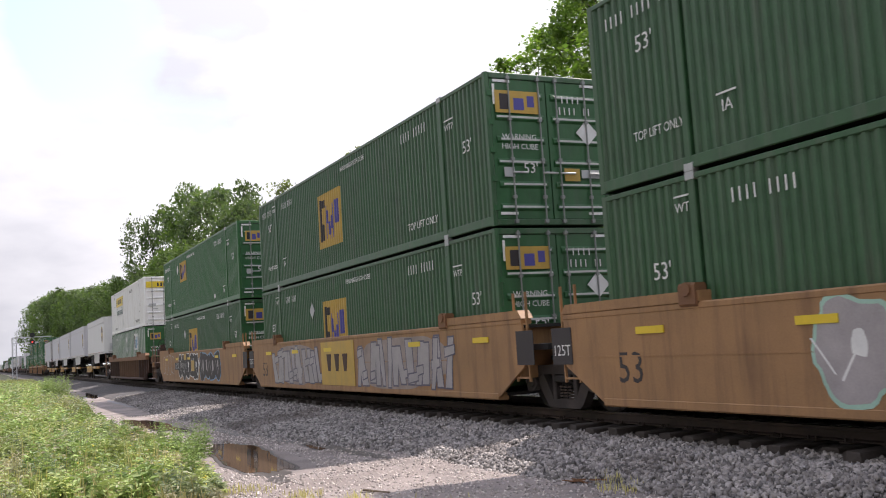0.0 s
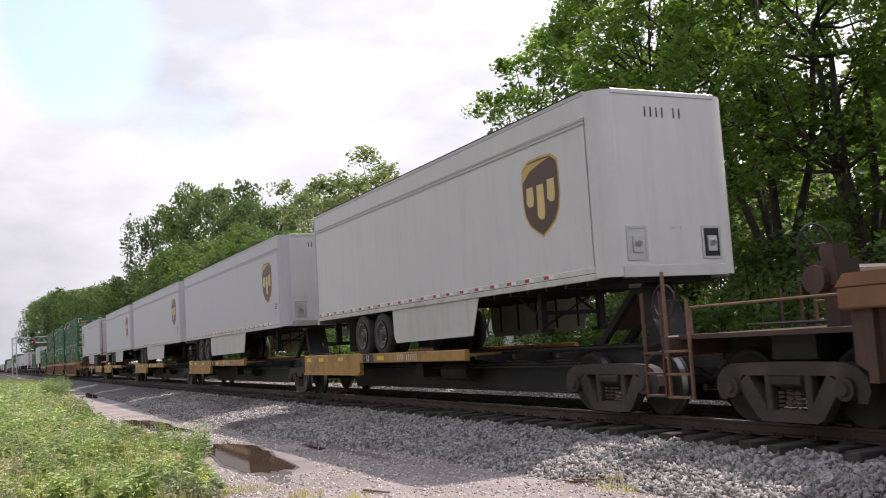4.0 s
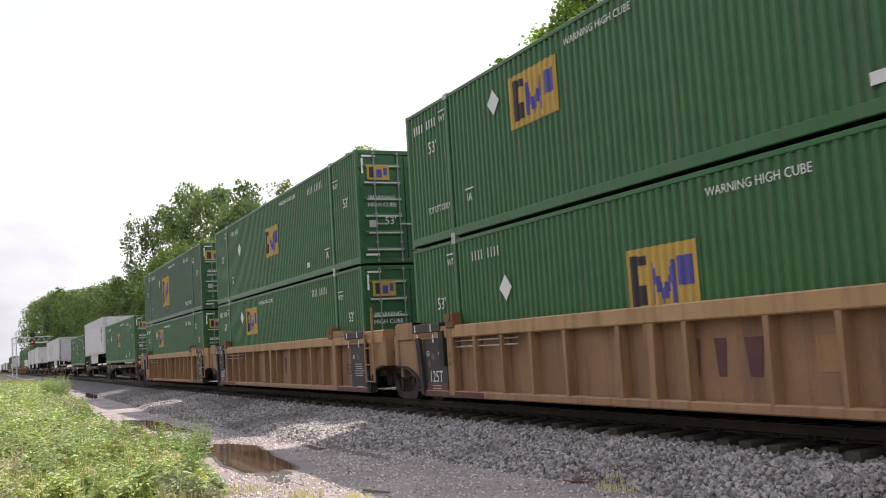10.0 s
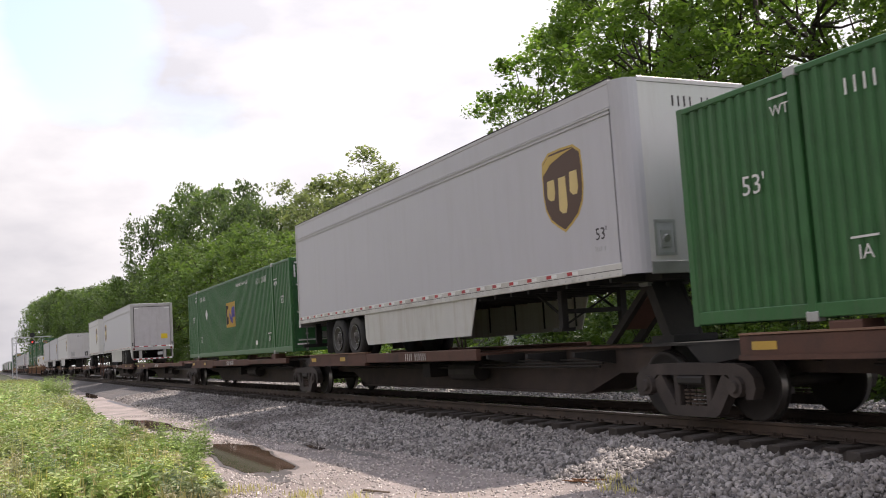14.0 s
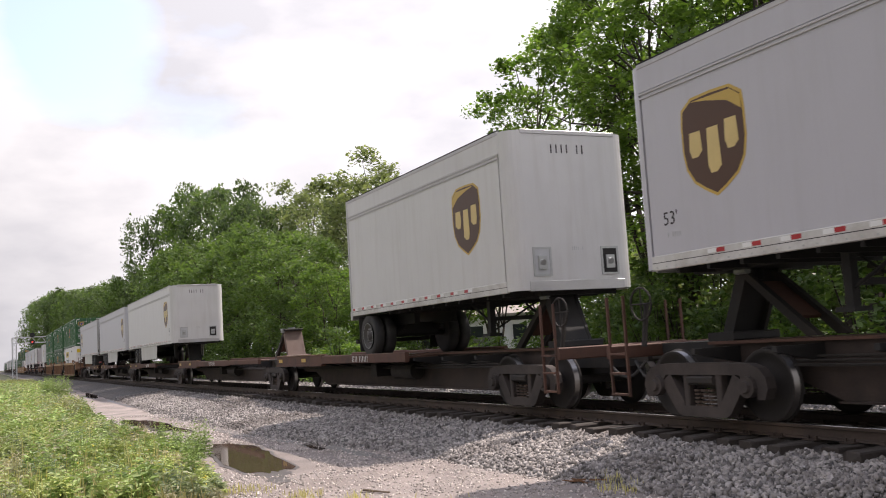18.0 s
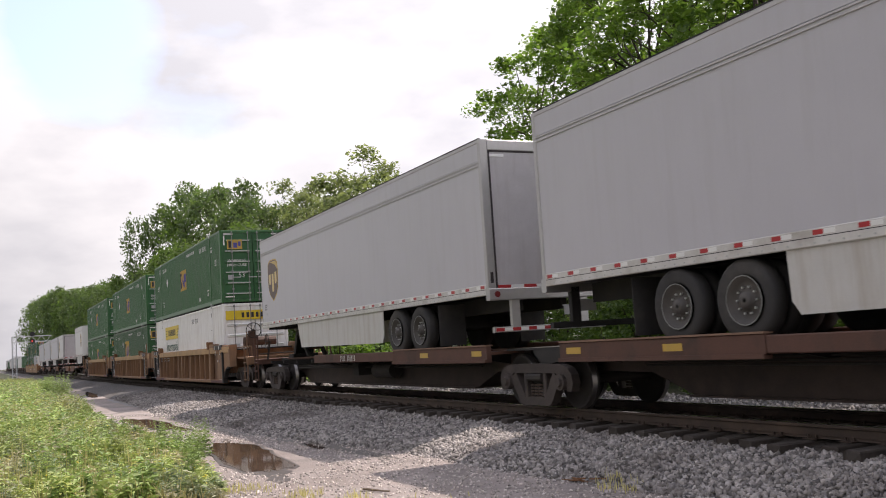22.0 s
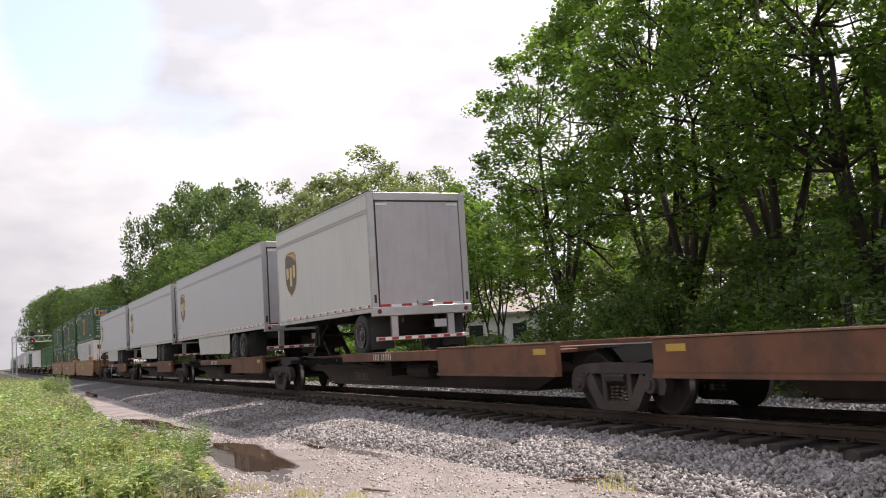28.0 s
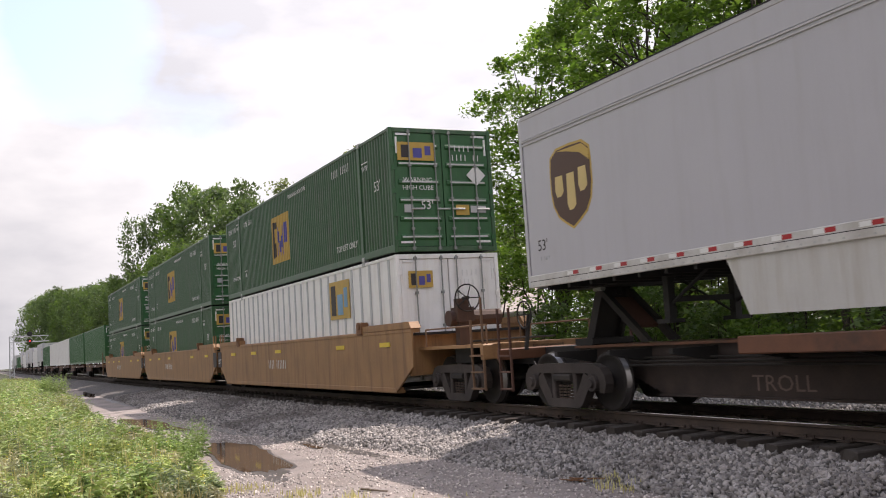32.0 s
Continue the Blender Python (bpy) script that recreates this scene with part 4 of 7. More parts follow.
# ================= the train: road trailers =================
def road_wheel(t, x, y0, y1, r, z, detailed=True):
    s = 1 if y0 > 0 else -1
    a, b = min(y0, y1), max(y0, y1)
    out = a if s < 0 else b
    tyre = part("tyre", Geo().lathe(x, z, [(r * 0.62, a + 0.03), (r * 0.9, a), (r, a + 0.04), (r, b - 0.04), (r * 0.9, b), (r * 0.62, b - 0.03)], 24, abs(y0) < 1.0 or not detailed), RUBBER, t, "", True)
    if abs(y0) < 1.0 or not detailed:
        return
    ins = 0.07
    part("wheel_rim", Geo().lathe(x, z, [(r * 0.60, out - s * 0.005), (r * 0.56, out - s * 0.005), (r * 0.50, out - s * ins), (r * 0.22, out - s * ins), (r * 0.2, out - s * 0.01), (r * 0.05, out - s * 0.008)] if s > 0 else
         [(r * 0.05, out + 0.008), (r * 0.2, out + 0.01), (r * 0.22, out + ins), (r * 0.50, out + ins), (r * 0.56, out + 0.005), (r * 0.60, out + 0.005)], 20, False), RIM_GREY, tyre, "dusty dark dished wheel rim", True)
    part("rim_edge", Geo().lathe(x, z, [(r * 0.605, min(out, out + s * 0.006)), (r * 0.605, max(out, out + s * 0.006)), (r * 0.585, max(out, out + s * 0.006)), (r * 0.585, min(out, out + s * 0.006)), (r * 0.605, min(out, out + s * 0.006))], 20, False), LOCK_ROD, tyre, "bright worn rim edge")
    hub = Geo()
    for k in range(10):
        an = 0.628 * k
        hub.tube((x + r * 0.33 * math.cos(an), out - s * (ins - 0.0), z + r * 0.33 * math.sin(an)), (x + r * 0.33 * math.cos(an), out - s * (ins - 0.03), z + r * 0.33 * math.sin(an)), 0.016, 5)
    part("wheel_nuts", hub, STEEL, tyre)["kind"] = "stuff"


def shield(t, x, y, z, w, h, s, green=False):
    pts = []
    half = [(0.0, 0.46), (0.30, 0.45), (0.46, 0.36), (0.48, 0.2), (0.48, -0.05), (0.44, -0.22), (0.33, -0.36), (0.16, -0.45), (0.0, -0.52)]
    pts = [(x + a * w, z + b * h) for a, b in half] + [(x - a * w, z + b * h) for a, b in half[-2:0:-1]]
    a, b = sorted((y, y + s * 0.004))
    base = part("shield_sign", Geo().prism(pts, "y", a, b), GOLD, t, "gold-edged brown shield sign")
    pts2 = [(x + (p - x) * 0.94, z + (q - z) * 0.94) for p, q in pts]
    a, b = sorted((y + s * 0.004, y + s * 0.007))
    part("shield_field", Geo().prism(pts2, "y", a, b), BROWN, base)
    a, b = sorted((y + s * 0.007, y + s * 0.010))
    g = Geo()
    # pale sweep at the top and three plain strokes
    top = [(x - 0.44 * w, z + 0.20 * h), (x - 0.44 * w, z + 0.32 * h), (x - 0.30 * w, z + 0.405 * h), (x + 0.30 * w, z + 0.41 * h), (x + 0.05 * w, z + 0.375 * h), (x - 0.25 * w, z + 0.31 * h)]
    g.prism(top, "y", a, b)
    part("shield_sweep", g, GOLD, base)
    g = Geo()
    for cx, z0, z1 in ((-0.27, -0.12, 0.12), (0.0, -0.30, 0.12), (0.27, -0.12, 0.15)):
        X = x - s * cx * w
        g.prism([(X - 0.085 * w, z + z1 * h), (X - 0.10 * w, z + (z0 + 0.05) * h), (X - 0.03 * w, z + z0 * h), (X + 0.06 * w, z + z0 * h), (X + 0.095 * w, z + (z0 + 0.08) * h), (X + 0.08 * w, z + z1 * h)], "y", a, b)
    part("shield_mark", g, GOLD_PALE, base)["kind"] = "stuff"


def trailer(length, white=False, axles=2, skirt=True, deck=1.0, number=True, show=-1, skirt_to=11.2, gusset=False):
    """A van trailer, its nose at +x, z = 0 at the rail. Its box hangs between 2.03 and 4.93 m."""
    L2, Z0, Z1 = length / 2, 2.03, 4.93
    body_m = TRAILER_W if white else TRAILER
    t = thing("trailer", ("short " if length < 10 else "long ") + ("white" if white else "pale grey") + " box trailer with a brown and gold shield sign", "trailer", "road trailers on the train")
    # sides, of upright panels
    n = max(3, round(length / 3.1))
    for s in (-1, 1):
        y = s * 1.295
        a, b = sorted((y, y - s * 0.04))
        for k in range(n if s == show else 1):
            m = n if s == show else 1
            x0, x1 = -L2 + 0.08 + (length - 0.42) * k / m, -L2 + 0.08 + (length - 0.42) * (k + 1) / m
            part("side_panel", Geo().box(x0, x1 - 0.0008, a, b, Z0 + 0.2, Z1 - 0.42), body_m, t)
        a, b = sorted((y + s * 0.006, y - s * 0.05))
        part("top_band", Geo().box(-L2 + 0.06, L2 - 0.3, a, b, Z1 - 0.40, Z1 - 0.04), body_m, t)
        g = Geo()
        for dz in (0.43, 0.49):
            g.bbox(-L2 + 0.06, L2 - 0.3, min(y + s * 0.016, y - s * 0.01), max(y + s * 0.016, y - s * 0.01), Z1 - dz - 0.012, Z1 - dz + 0.02, 0.004)
        part("band_bead", g, ALU, t)
        part("top_rail", Geo().bbox(-L2 + 0.04, L2 - 0.3, min(y + s * 0.014, y - s * 0.05), max(y + s * 0.014, y - s * 0.05), Z1 - 0.07, Z1 + 0.005, 0.012), ALU, t, "riveted aluminium top rail")
        if s == show:
            part("roof_edge", Geo().box(-L2 + 0.04, L2 - 0.3, min(y + s * 0.008, y - s * 0.05), max(y + s * 0.008, y - s * 0.05), Z1 + 0.005, Z1 + 0.025), UNDER, t, "dark weathered roof edge")
        part("bottom_rail", Geo().bbox(-L2 + 0.04, L2 - 0.3, min(y + s * 0.012, y - s * 0.05), max(y + s * 0.012, y - s * 0.05), Z0, Z0 + 0.2, 0.01), SILL_WHITE, t, "dirty white bottom rail")
        if s == show:
            part("rail_groove", Geo().box(-L2 + 0.04, L2 - 0.3, min(y + s * 0.0125, y), max(y + s * 0.0125, y), Z0 + 0.098, Z0 + 0.108), INK, t)
        riv = Geo()
        for k in range(int(length / 0.2)):
            x = -L2 + 0.15 + 0.2 * k
            if x < L2 - 0.35:
                riv.box(x - 0.012, x + 0.012, min(y + s * 0.012, y + s * 0.017), max(y + s * 0.012, y + s * 0.017), Z0 + 0.03, Z0 + 0.05)
                riv.box(x - 0.012, x + 0.012, min(y + s * 0.012, y + s * 0.017), max(y + s * 0.012, y + s * 0.017), Z1 - 0.045, Z1 - 0.025)
        part("rivets", riv, STEEL, t)["kind"] = "stuff"
        m = int((length - 1.0) / 0.62)
        rs, ws = Geo(), Geo()
        for k in range(m):
            x = -L2 + 0.15 + k * 0.62
            a, b = sorted((y + s * 0.012, y + s * 0.015))
            rs.box(x, x + 0.15, a, b, Z0 + 0.125, Z0 + 0.18)
            ws.box(x + 0.15, x + 0.31, a, b, Z0 + 0.125, Z0 + 0.18)
        part("reflector_tape", rs, RED, t, "red reflective tape")["kind"] = "stuff"
        part("reflector_tape", ws, REFLECT, t, "white reflective tape")["kind"] = "stuff"
        # rounded front corner
        pts = []
        for k in range(7):
            an = math.pi / 2 * k / 6
            pts.append((L2 - 0.3 + 0.3 * math.sin(an), s * (1.297 - 0.3 + 0.3 * math.cos(an))))
        for k in range(6, -1, -1):
            an = math.pi / 2 * k / 6
            pts.append((L2 - 0.3 + 0.26 * math.sin(an), s * (1.297 - 0.3 + 0.26 * math.cos(an))))
        part("nose_corner", Geo().prism(pts, "z", Z0 + 0.02, Z1 - 0.02), body_m, t, "", False)
        if s == show:
            shield(t, L2 - 1.70, y, 3.57, 1.22, 1.38, s)
        if number and s == show:
            write("53'" if length > 15 else "45'", 0.26, INK, t, L2 - 0.75, y + s * 0.003, 2.62, 0 if s < 0 else 180)
            code_bars(t, L2 - 0.78, y + s * 0.003, 2.45, 6, 0.07, PLATE)
    part("roof", Geo().box(-L2 + 0.05, L2 - 0.28, -1.25, 1.25, Z1 - 0.05, Z1 - 0.012).box(L2 - 0.28, L2 - 0.03, -1.0, 1.0, Z1 - 0.05, Z1 - 0.012), ALU, t)
    part("floor", Geo().box(-L2 + 0.05, L2 - 0.3, -1.25, 1.25, Z0 + 0.05, Z0 + 0.16), UNDER, t)
    # front wall
    fw = part("front_wall", Geo().box(L2 - 0.04, L2, -1.0, 1.0, Z0 + 0.02, Z1 - 0.02), TRAILER_W, t)
    part("front_rail", Geo().bbox(L2 - 0.02, L2 + 0.015, -1.0, 1.0, Z0, Z0 + 0.18, 0.008), ALU, t)
    part("front_rail", Geo().bbox(L2 - 0.02, L2 + 0.012, -1.0, 1.0, Z1 - 0.08, Z1, 0.008), ALU, t)
    for y in (-0.72, 0.72):
        g = Geo().box(L2, L2 + 0.014, y - 0.19, y - 0.15, Z0 + 0.26, Z0 + 0.78).box(L2, L2 + 0.014, y + 0.15, y + 0.19, Z0 + 0.26, Z0 + 0.78)
        g.box(L2, L2 + 0.014, y - 0.15, y + 0.15, Z0 + 0.26, Z0 + 0.30).box(L2, L2 + 0.014, y - 0.15, y + 0.15, Z0 + 0.74, Z0 + 0.78)
        fr = part("connector_frame", g, STEEL, t, "steel frame round the hose connectors")
        part("connector_box", Geo().box(L2, L2 + 0.006, y - 0.15, y + 0.15, Z0 + 0.30, Z0 + 0.74), SIGNAL_GREY if y < 0 else UNDER, fr)
        part("connector", Geo().tube((L2, y, Z0 + 0.52), (L2 + 0.05, y, Z0 + 0.5), 0.06, 8).box(L2, L2 + 0.03, y - 0.09, y + 0.09, Z0 + 0.38, Z0 + 0.62), STEEL, fr)
    code_bars(t, L2 + 0.004, 0.0, Z1 - 0.42, 7, 0.16, INK, "x")
    code_bars(t, L2 + 0.004, 0.05, Z0 + 0.72, 6, 0.06, PLATE, "x")
    # rear frame and door
    R = -L2
    g = Geo().bbox(R - 0.01, R + 0.09, -1.31, -1.14, Z0, Z1, 0.012).bbox(R - 0.01, R + 0.09, 1.14, 1.31, Z0, Z1, 0.012)
    g.bbox(R - 0.01, R + 0.09, -1.14, 1.14, Z1 - 0.2, Z1, 0.012)
    part("rear_frame", g, ALU, t, "steel rear door frame")
    part("rear_sill", Geo().bbox(R - 0.05, R + 0.1, -1.31, 1.31, Z0 - 0.1, Z0 + 0.12, 0.015), ALU, t)
    for k in range(4):
        z0 = Z0 + 0.13 + k * (Z1 - Z0 - 0.35) / 4
        part("door_panel", Geo().bbox(R + 0.01, R + 0.05, -1.12, 1.12, z0, z0 + (Z1 - Z0 - 0.35) / 4 - 0.001, 0.001), DOOR_GREY, t)
    part("door_seal", Geo().box(R + 0.0, R + 0.012, 1.10, 1.14, Z0 + 0.12, Z1 - 0.2).box(R + 0.0, R + 0.012, -1.12, 1.14, Z1 - 0.23, Z1 - 0.2), INK, t)
    rs, ws = Geo(), Geo()
    for k in range(8):
        (rs if k % 2 else ws).box(R - 0.002, R + 0.008, -1.1 + 0.275 * k, -1.1 + 0.275 * (k + 1), Z0 + 0.125, Z0 + 0.18)
    for k in range(14):
        (rs if k % 2 else ws).box(R - 0.006, R + 0.0, -1.2 + 0.171 * k, -1.2 + 0.171 * (k + 1), 1.36, 1.42)
    part("reflector_tape", rs, RED, t, "red reflective tape")["kind"] = "stuff"
    part("reflector_tape", ws, REFLECT, t, "white reflective tape")["kind"] = "stuff"
    part("corner_mark", Geo().box(R - 0.002, R + 0.009, -1.1, -0.8, Z1 - 0.32, Z1 - 0.27).box(R - 0.002, R + 0.009, 0.8, 1.1, Z1 - 0.32, Z1 - 0.27), REFLECT, t)
    if length > 10:
        part("door_sign", Geo().box(R + 0.002, R + 0.011, -0.95, -0.55, Z0 + 0.6, Z0 + 0.92), YELLOW_B, t, "yellow caution sign")
    part("latch", Geo().box(R - 0.06, R + 0.02, -0.14, 0.14, Z0 + 0.16, Z0 + 0.24).tube((R - 0.04, -0.3, Z0 + 0.22), (R - 0.04, -0.1, Z0 + 0.22), 0.02, 6), STEEL, t)
    for y in (-1.0, 1.0):
        part("tail_light", Geo().tube((R - 0.055, y * 1.15, Z0 + 0.01), (R - 0.03, y * 1.15, Z0 + 0.01), 0.06, 10), LENS_RED, t)
        part("side_marker", Geo().box(R - 0.015, R, y * 1.22 - 0.03, y * 1.22 + 0.03, Z0 + 0.22, Z0 + 0.42), INK, t)
    for y in (-0.75, 0.75):
        part("bumper_post", Geo().bbox(R + 0.0, R + 0.1, y - 0.09, y + 0.09, 1.42, Z0 - 0.02, 0.012), ALU if show > 0 else UNDER, t)
    part("bumper", Geo().bbox(R + 0.0, R + 0.1, -1.22, 1.22, 1.34, 1.44, 0.012), ALU if show > 0 else UNDER, t, "rear underrun bumper")
    if gusset:
        for s in (-1, 1):
            a, b = sorted((s * 1.285, s * 1.20))
            part("rear_gusset", Geo().prism([(R + 0.02, Z0 - 0.1), (R + 0.95, Z0 - 0.02), (R + 0.62, Z0 - 0.16), (R + 0.14, 1.44), (R + 0.02, 1.44)], "y", a, b), ALU, t, "sloped corner plate down to the bumper")
    part("licence_plate_bar", Geo().box(R + 0.0, R + 0.02, -0.62, -0.3, Z0 - 0.42, Z0 - 0.26).box(R + 0.0, R + 0.02, -0.64, -0.28, Z0 - 0.26, Z0 - 0.23), PLATE, t)
    # running gear
    r = 0.51
    zc = deck + r
    xs = [R + 3.27, R + 4.53] if axles == 2 else [R + 1.0]
    part("slider_frame", Geo().box(R + 0.3, xs[-1] + 1.2, -0.55, -0.42, Z0 - 0.3, Z0 + 0.02).box(R + 0.3, xs[-1] + 1.2, 0.42, 0.55, Z0 - 0.3, Z0 + 0.02), UNDER, t)
    for x in xs:
        ax = Geo().tube((x, -1.15, zc), (x, 1.15, zc), 0.07, 8)
        ax.box(x - 0.5, x + 0.5, -0.52, -0.44, zc + 0.1, zc + 0.2).box(x - 0.5, x + 0.5, 0.44, 0.52, zc + 0.1, zc + 0.2).box(x - 0.1, x + 0.1, -0.55, 0.55, zc + 0.0, Z0 - 0.25)
        part("axle", ax, UNDER, t)
        for s in (-1, 1):
            road_wheel(t, x, s * 1.27, s * 1.02, r, zc, s == show)
            road_wheel(t, x, s * 0.97, s * 0.72, r, zc)
    for y in (-0.95, 0.95):
        part("mud_flap", Geo().box(R + (2.3 if axles == 2 else 0.36), R + (2.31 if axles == 2 else 0.37), y - 0.3, y + 0.3, 1.15, Z0 - 0.05), RUBBER, t)
    lx = L2 - 3.0 if length > 10 else L2 - 2.2
    for y in (-0.62, 0.62):
        g = Geo().box(lx - 0.06, lx + 0.06, y - 0.06, y + 0.06, 1.35, Z0).box(lx - 0.14, lx + 0.14, y - 0.14, y + 0.14, 1.30, 1.36)
        g.tube((lx, y, 1.55), (lx - 0.9, y, Z0), 0.025, 6)
        part("landing_leg", g, UNDER, t)
    part("landing_brace", Geo().box(lx - 0.04, lx + 0.04, -0.6, 0.6, 1.60, 1.68).tube((lx, -0.6, 1.4), (lx, 0.6, Z0), 0.02, 5), UNDER, t)
    part("kingpin_plate", Geo().box(L2 - 1.9, L2 - 0.3, -0.6, 0.6, Z0 - 0.06, Z0 + 0.06).tube((L2 - 0.95, 0, Z0 - 0.2), (L2 - 0.95, 0, Z0), 0.05, 8), UNDER, t)
    cross = Geo()
    k = xs[-1] + 1.3
    while k < L2 - 0.5:
        cross.box(k - 0.03, k + 0.03, -1.22, 1.22, Z0 - 0.06, Z0 + 0.06)
        k += 0.6
    part("floor_framing", cross, UNDER, t)["kind"] = "stuff"
    if skirt:
        x0, x1 = xs[-1] + 0.75, R + skirt_to if length > 15 else L2 - 4.2 if length > 10 else L2 - 1.0
        for s in (-1, 1):
            a, b = sorted((s * 1.27, s * 1.255))
            part("side_skirt", Geo().prism([(x0, Z0), (x1, Z0), (x1 - 0.32, 1.33), (x0 + 0.14, 1.29), (x0 + 0.02, 1.45)], "y", a, b), SKIRT, t, "white aerodynamic side skirt")
            a, b = sorted((s * 1.255, s * 1.235))
            g = Geo()
            for q in range(5):
                xx = x0 + 0.5 + q * (x1 - x0 - 1.0) / 4
                g.box(xx - 0.02, xx + 0.02, a, b, 1.4, Z0)
            part("skirt_brace", g, UNDER, t)["kind"] = "stuff"
    return t


# ================= the train: rail wagons =================
def bogie(t, x, far=False):
    if far:
        g = Geo()
        for s in (-1, 1):
            g.box(x - 1.1, x + 1.1, min(s * 0.92, s * 1.07), max(s * 0.92, s * 1.07), 0.12, 0.66)
            for dx in (-0.89, 0.89):
                g.lathe(x + dx, 0.4572, [(0.1, s * 0.7175 - 0.06), (0.4572, s * 0.7175 - 0.06), (0.4572, s * 0.7175 + 0.06), (0.1, s * 0.7175 + 0.06)], 12)
        return part("bogie", g, BOGIE, t, "grimy cast-steel bogie")
    base = part("bogie", Geo().box(x - 0.2, x + 0.2, -0.95, 0.95, 0.42, 0.70).tube((x, 0, 0.7), (x, 0, 0.82), 0.2, 10), BOGIE, t, "grimy cast-steel bogie")
    for s in (-1, 1):
        y0, y1 = sorted((s * 0.92, s * 1.07))
        g = Geo()
        # a cast frame: arched top member, slanting arms and a spring seat
        top = [(x - 1.14, 0.30), (x - 1.20, 0.44), (x - 1.17, 0.58), (x - 1.06, 0.69), (x - 0.88, 0.745), (x - 0.3, 0.76), (x + 0.3, 0.76), (x + 0.88, 0.745), (x + 1.06, 0.69), (x + 1.17, 0.58), (x + 1.20, 0.44), (x + 1.14, 0.30),
               (x + 1.02, 0.30), (x + 1.00, 0.46), (x + 0.80, 0.50), (x + 0.72, 0.60), (x - 0.72, 0.60), (x - 0.80, 0.50), (x - 1.00, 0.46), (x - 1.02, 0.30)]
        g.prism(top, "y", y0, y1)
        for q in (-1, 1):
            arm = [(x + q * 0.82, 0.50), (x + q * 0.62, 0.615), (x + q * 0.36, 0.24), (x + q * 0.36, 0.10), (x + q * 0.52, 0.10)]
            g.prism(arm if q < 0 else arm[::-1], "y", y0, y1)
            col = sorted((x + q * 0.37, x + q * 0.26))
            g.bbox(col[0], col[1], y0 + 0.01, y1 - 0.01, 0.15, 0.62, 0.015)
            g.tube((x + q * 0.89, s * 1.02, 0.4572), (x + q * 0.89, s * 1.13, 0.4572), 0.135, 14)
            g.tube((x + q * 0.89, s * 1.13, 0.4572), (x + q * 0.89, s * 1.17, 0.4572), 0.085, 12, 0.07)
        g.prism([(x - 0.52, 0.10), (x - 0.42, 0.05), (x + 0.42, 0.05), (x + 0.52, 0.10), (x + 0.40, 0.19), (x - 0.40, 0.19)], "y", y0, y1)
        part("bolster_end", Geo().bbox(x - 0.25, x + 0.25, min(s * 0.9, s * 1.10), max(s * 0.9, s * 1.10), 0.47, 0.59, 0.03), BOGIE, base)
        part("side_frame", g, SIDE_CAST, base)
        sp = Geo()
        for q in (-0.13, 0.0, 0.13):
            for zz in range(5):
                sp.tube((x + q, s * 1.0, 0.18 + 0.05 * zz), (x + q, s * 1.0, 0.21 + 0.05 * zz), 0.058, 8)
        part("spring_nest", sp, RAIL, base)["kind"] = "stuff"
    for dx in (-0.89, 0.89):
        part("axle", Geo().tube((x + dx, -1.1, 0.4572), (x + dx, 1.1, 0.4572), 0.075, 10), BOGIE, base)
        for s in (-1, 1):
            y = s * 0.7175
            prof = [(0.10, y - s * 0.05), (0.12, y + s * 0.09), (0.18, y + s * 0.05), (0.36, y + s * 0.02), (0.40, y + s * 0.065), (0.448, y + s * 0.067), (0.4572, y + s * 0.062), (0.462, y - s * 0.03), (0.485, y - s * 0.045), (0.485, y - s * 0.065), (0.40, y - s * 0.07), (0.2, y - s * 0.04)]
            if s < 0:
                prof = prof[::-1]
            g = Geo().lathe(x + dx, 0.4572, prof, 28)
            me = g.mesh("wheel", True)
            me.materials.append(WHEEL)
            me.materials.append(TREAD)
            ring = (6,) if s > 0 else (4,)
            me.polygons.foreach_set("material_index", [1 if p // 28 in ring and p < 28 * 11 else 0 for p in range(len(me.polygons))])
            part("wheel", me, None, base)
    return base


def coupler(t, x, s):
    g = Geo().box(min(x, x + s * 0.55), max(x, x + s * 0.55), -0.09, 0.09, 0.78, 0.96)
    g.box(min(x + s * 0.5, x + s * 0.78), max(x + s * 0.5, x + s * 0.78), -0.17, 0.15, 0.74, 1.02)
    part("coupler", g, BOGIE, t, "rusty knuckle coupler")
    h = Geo()
    p = Vector((x, -0.35, 0.75))
    for k in range(6):
        q = Vector((x + s * 0.13 * (k + 1), -0.35 + 0.03 * k, 0.75 - 0.25 * math.sin(math.pi * (k + 1) / 6)))
        h.tube(p, q, 0.025, 6)
        p = q
    part("air_hose", h, RUBBER, t)


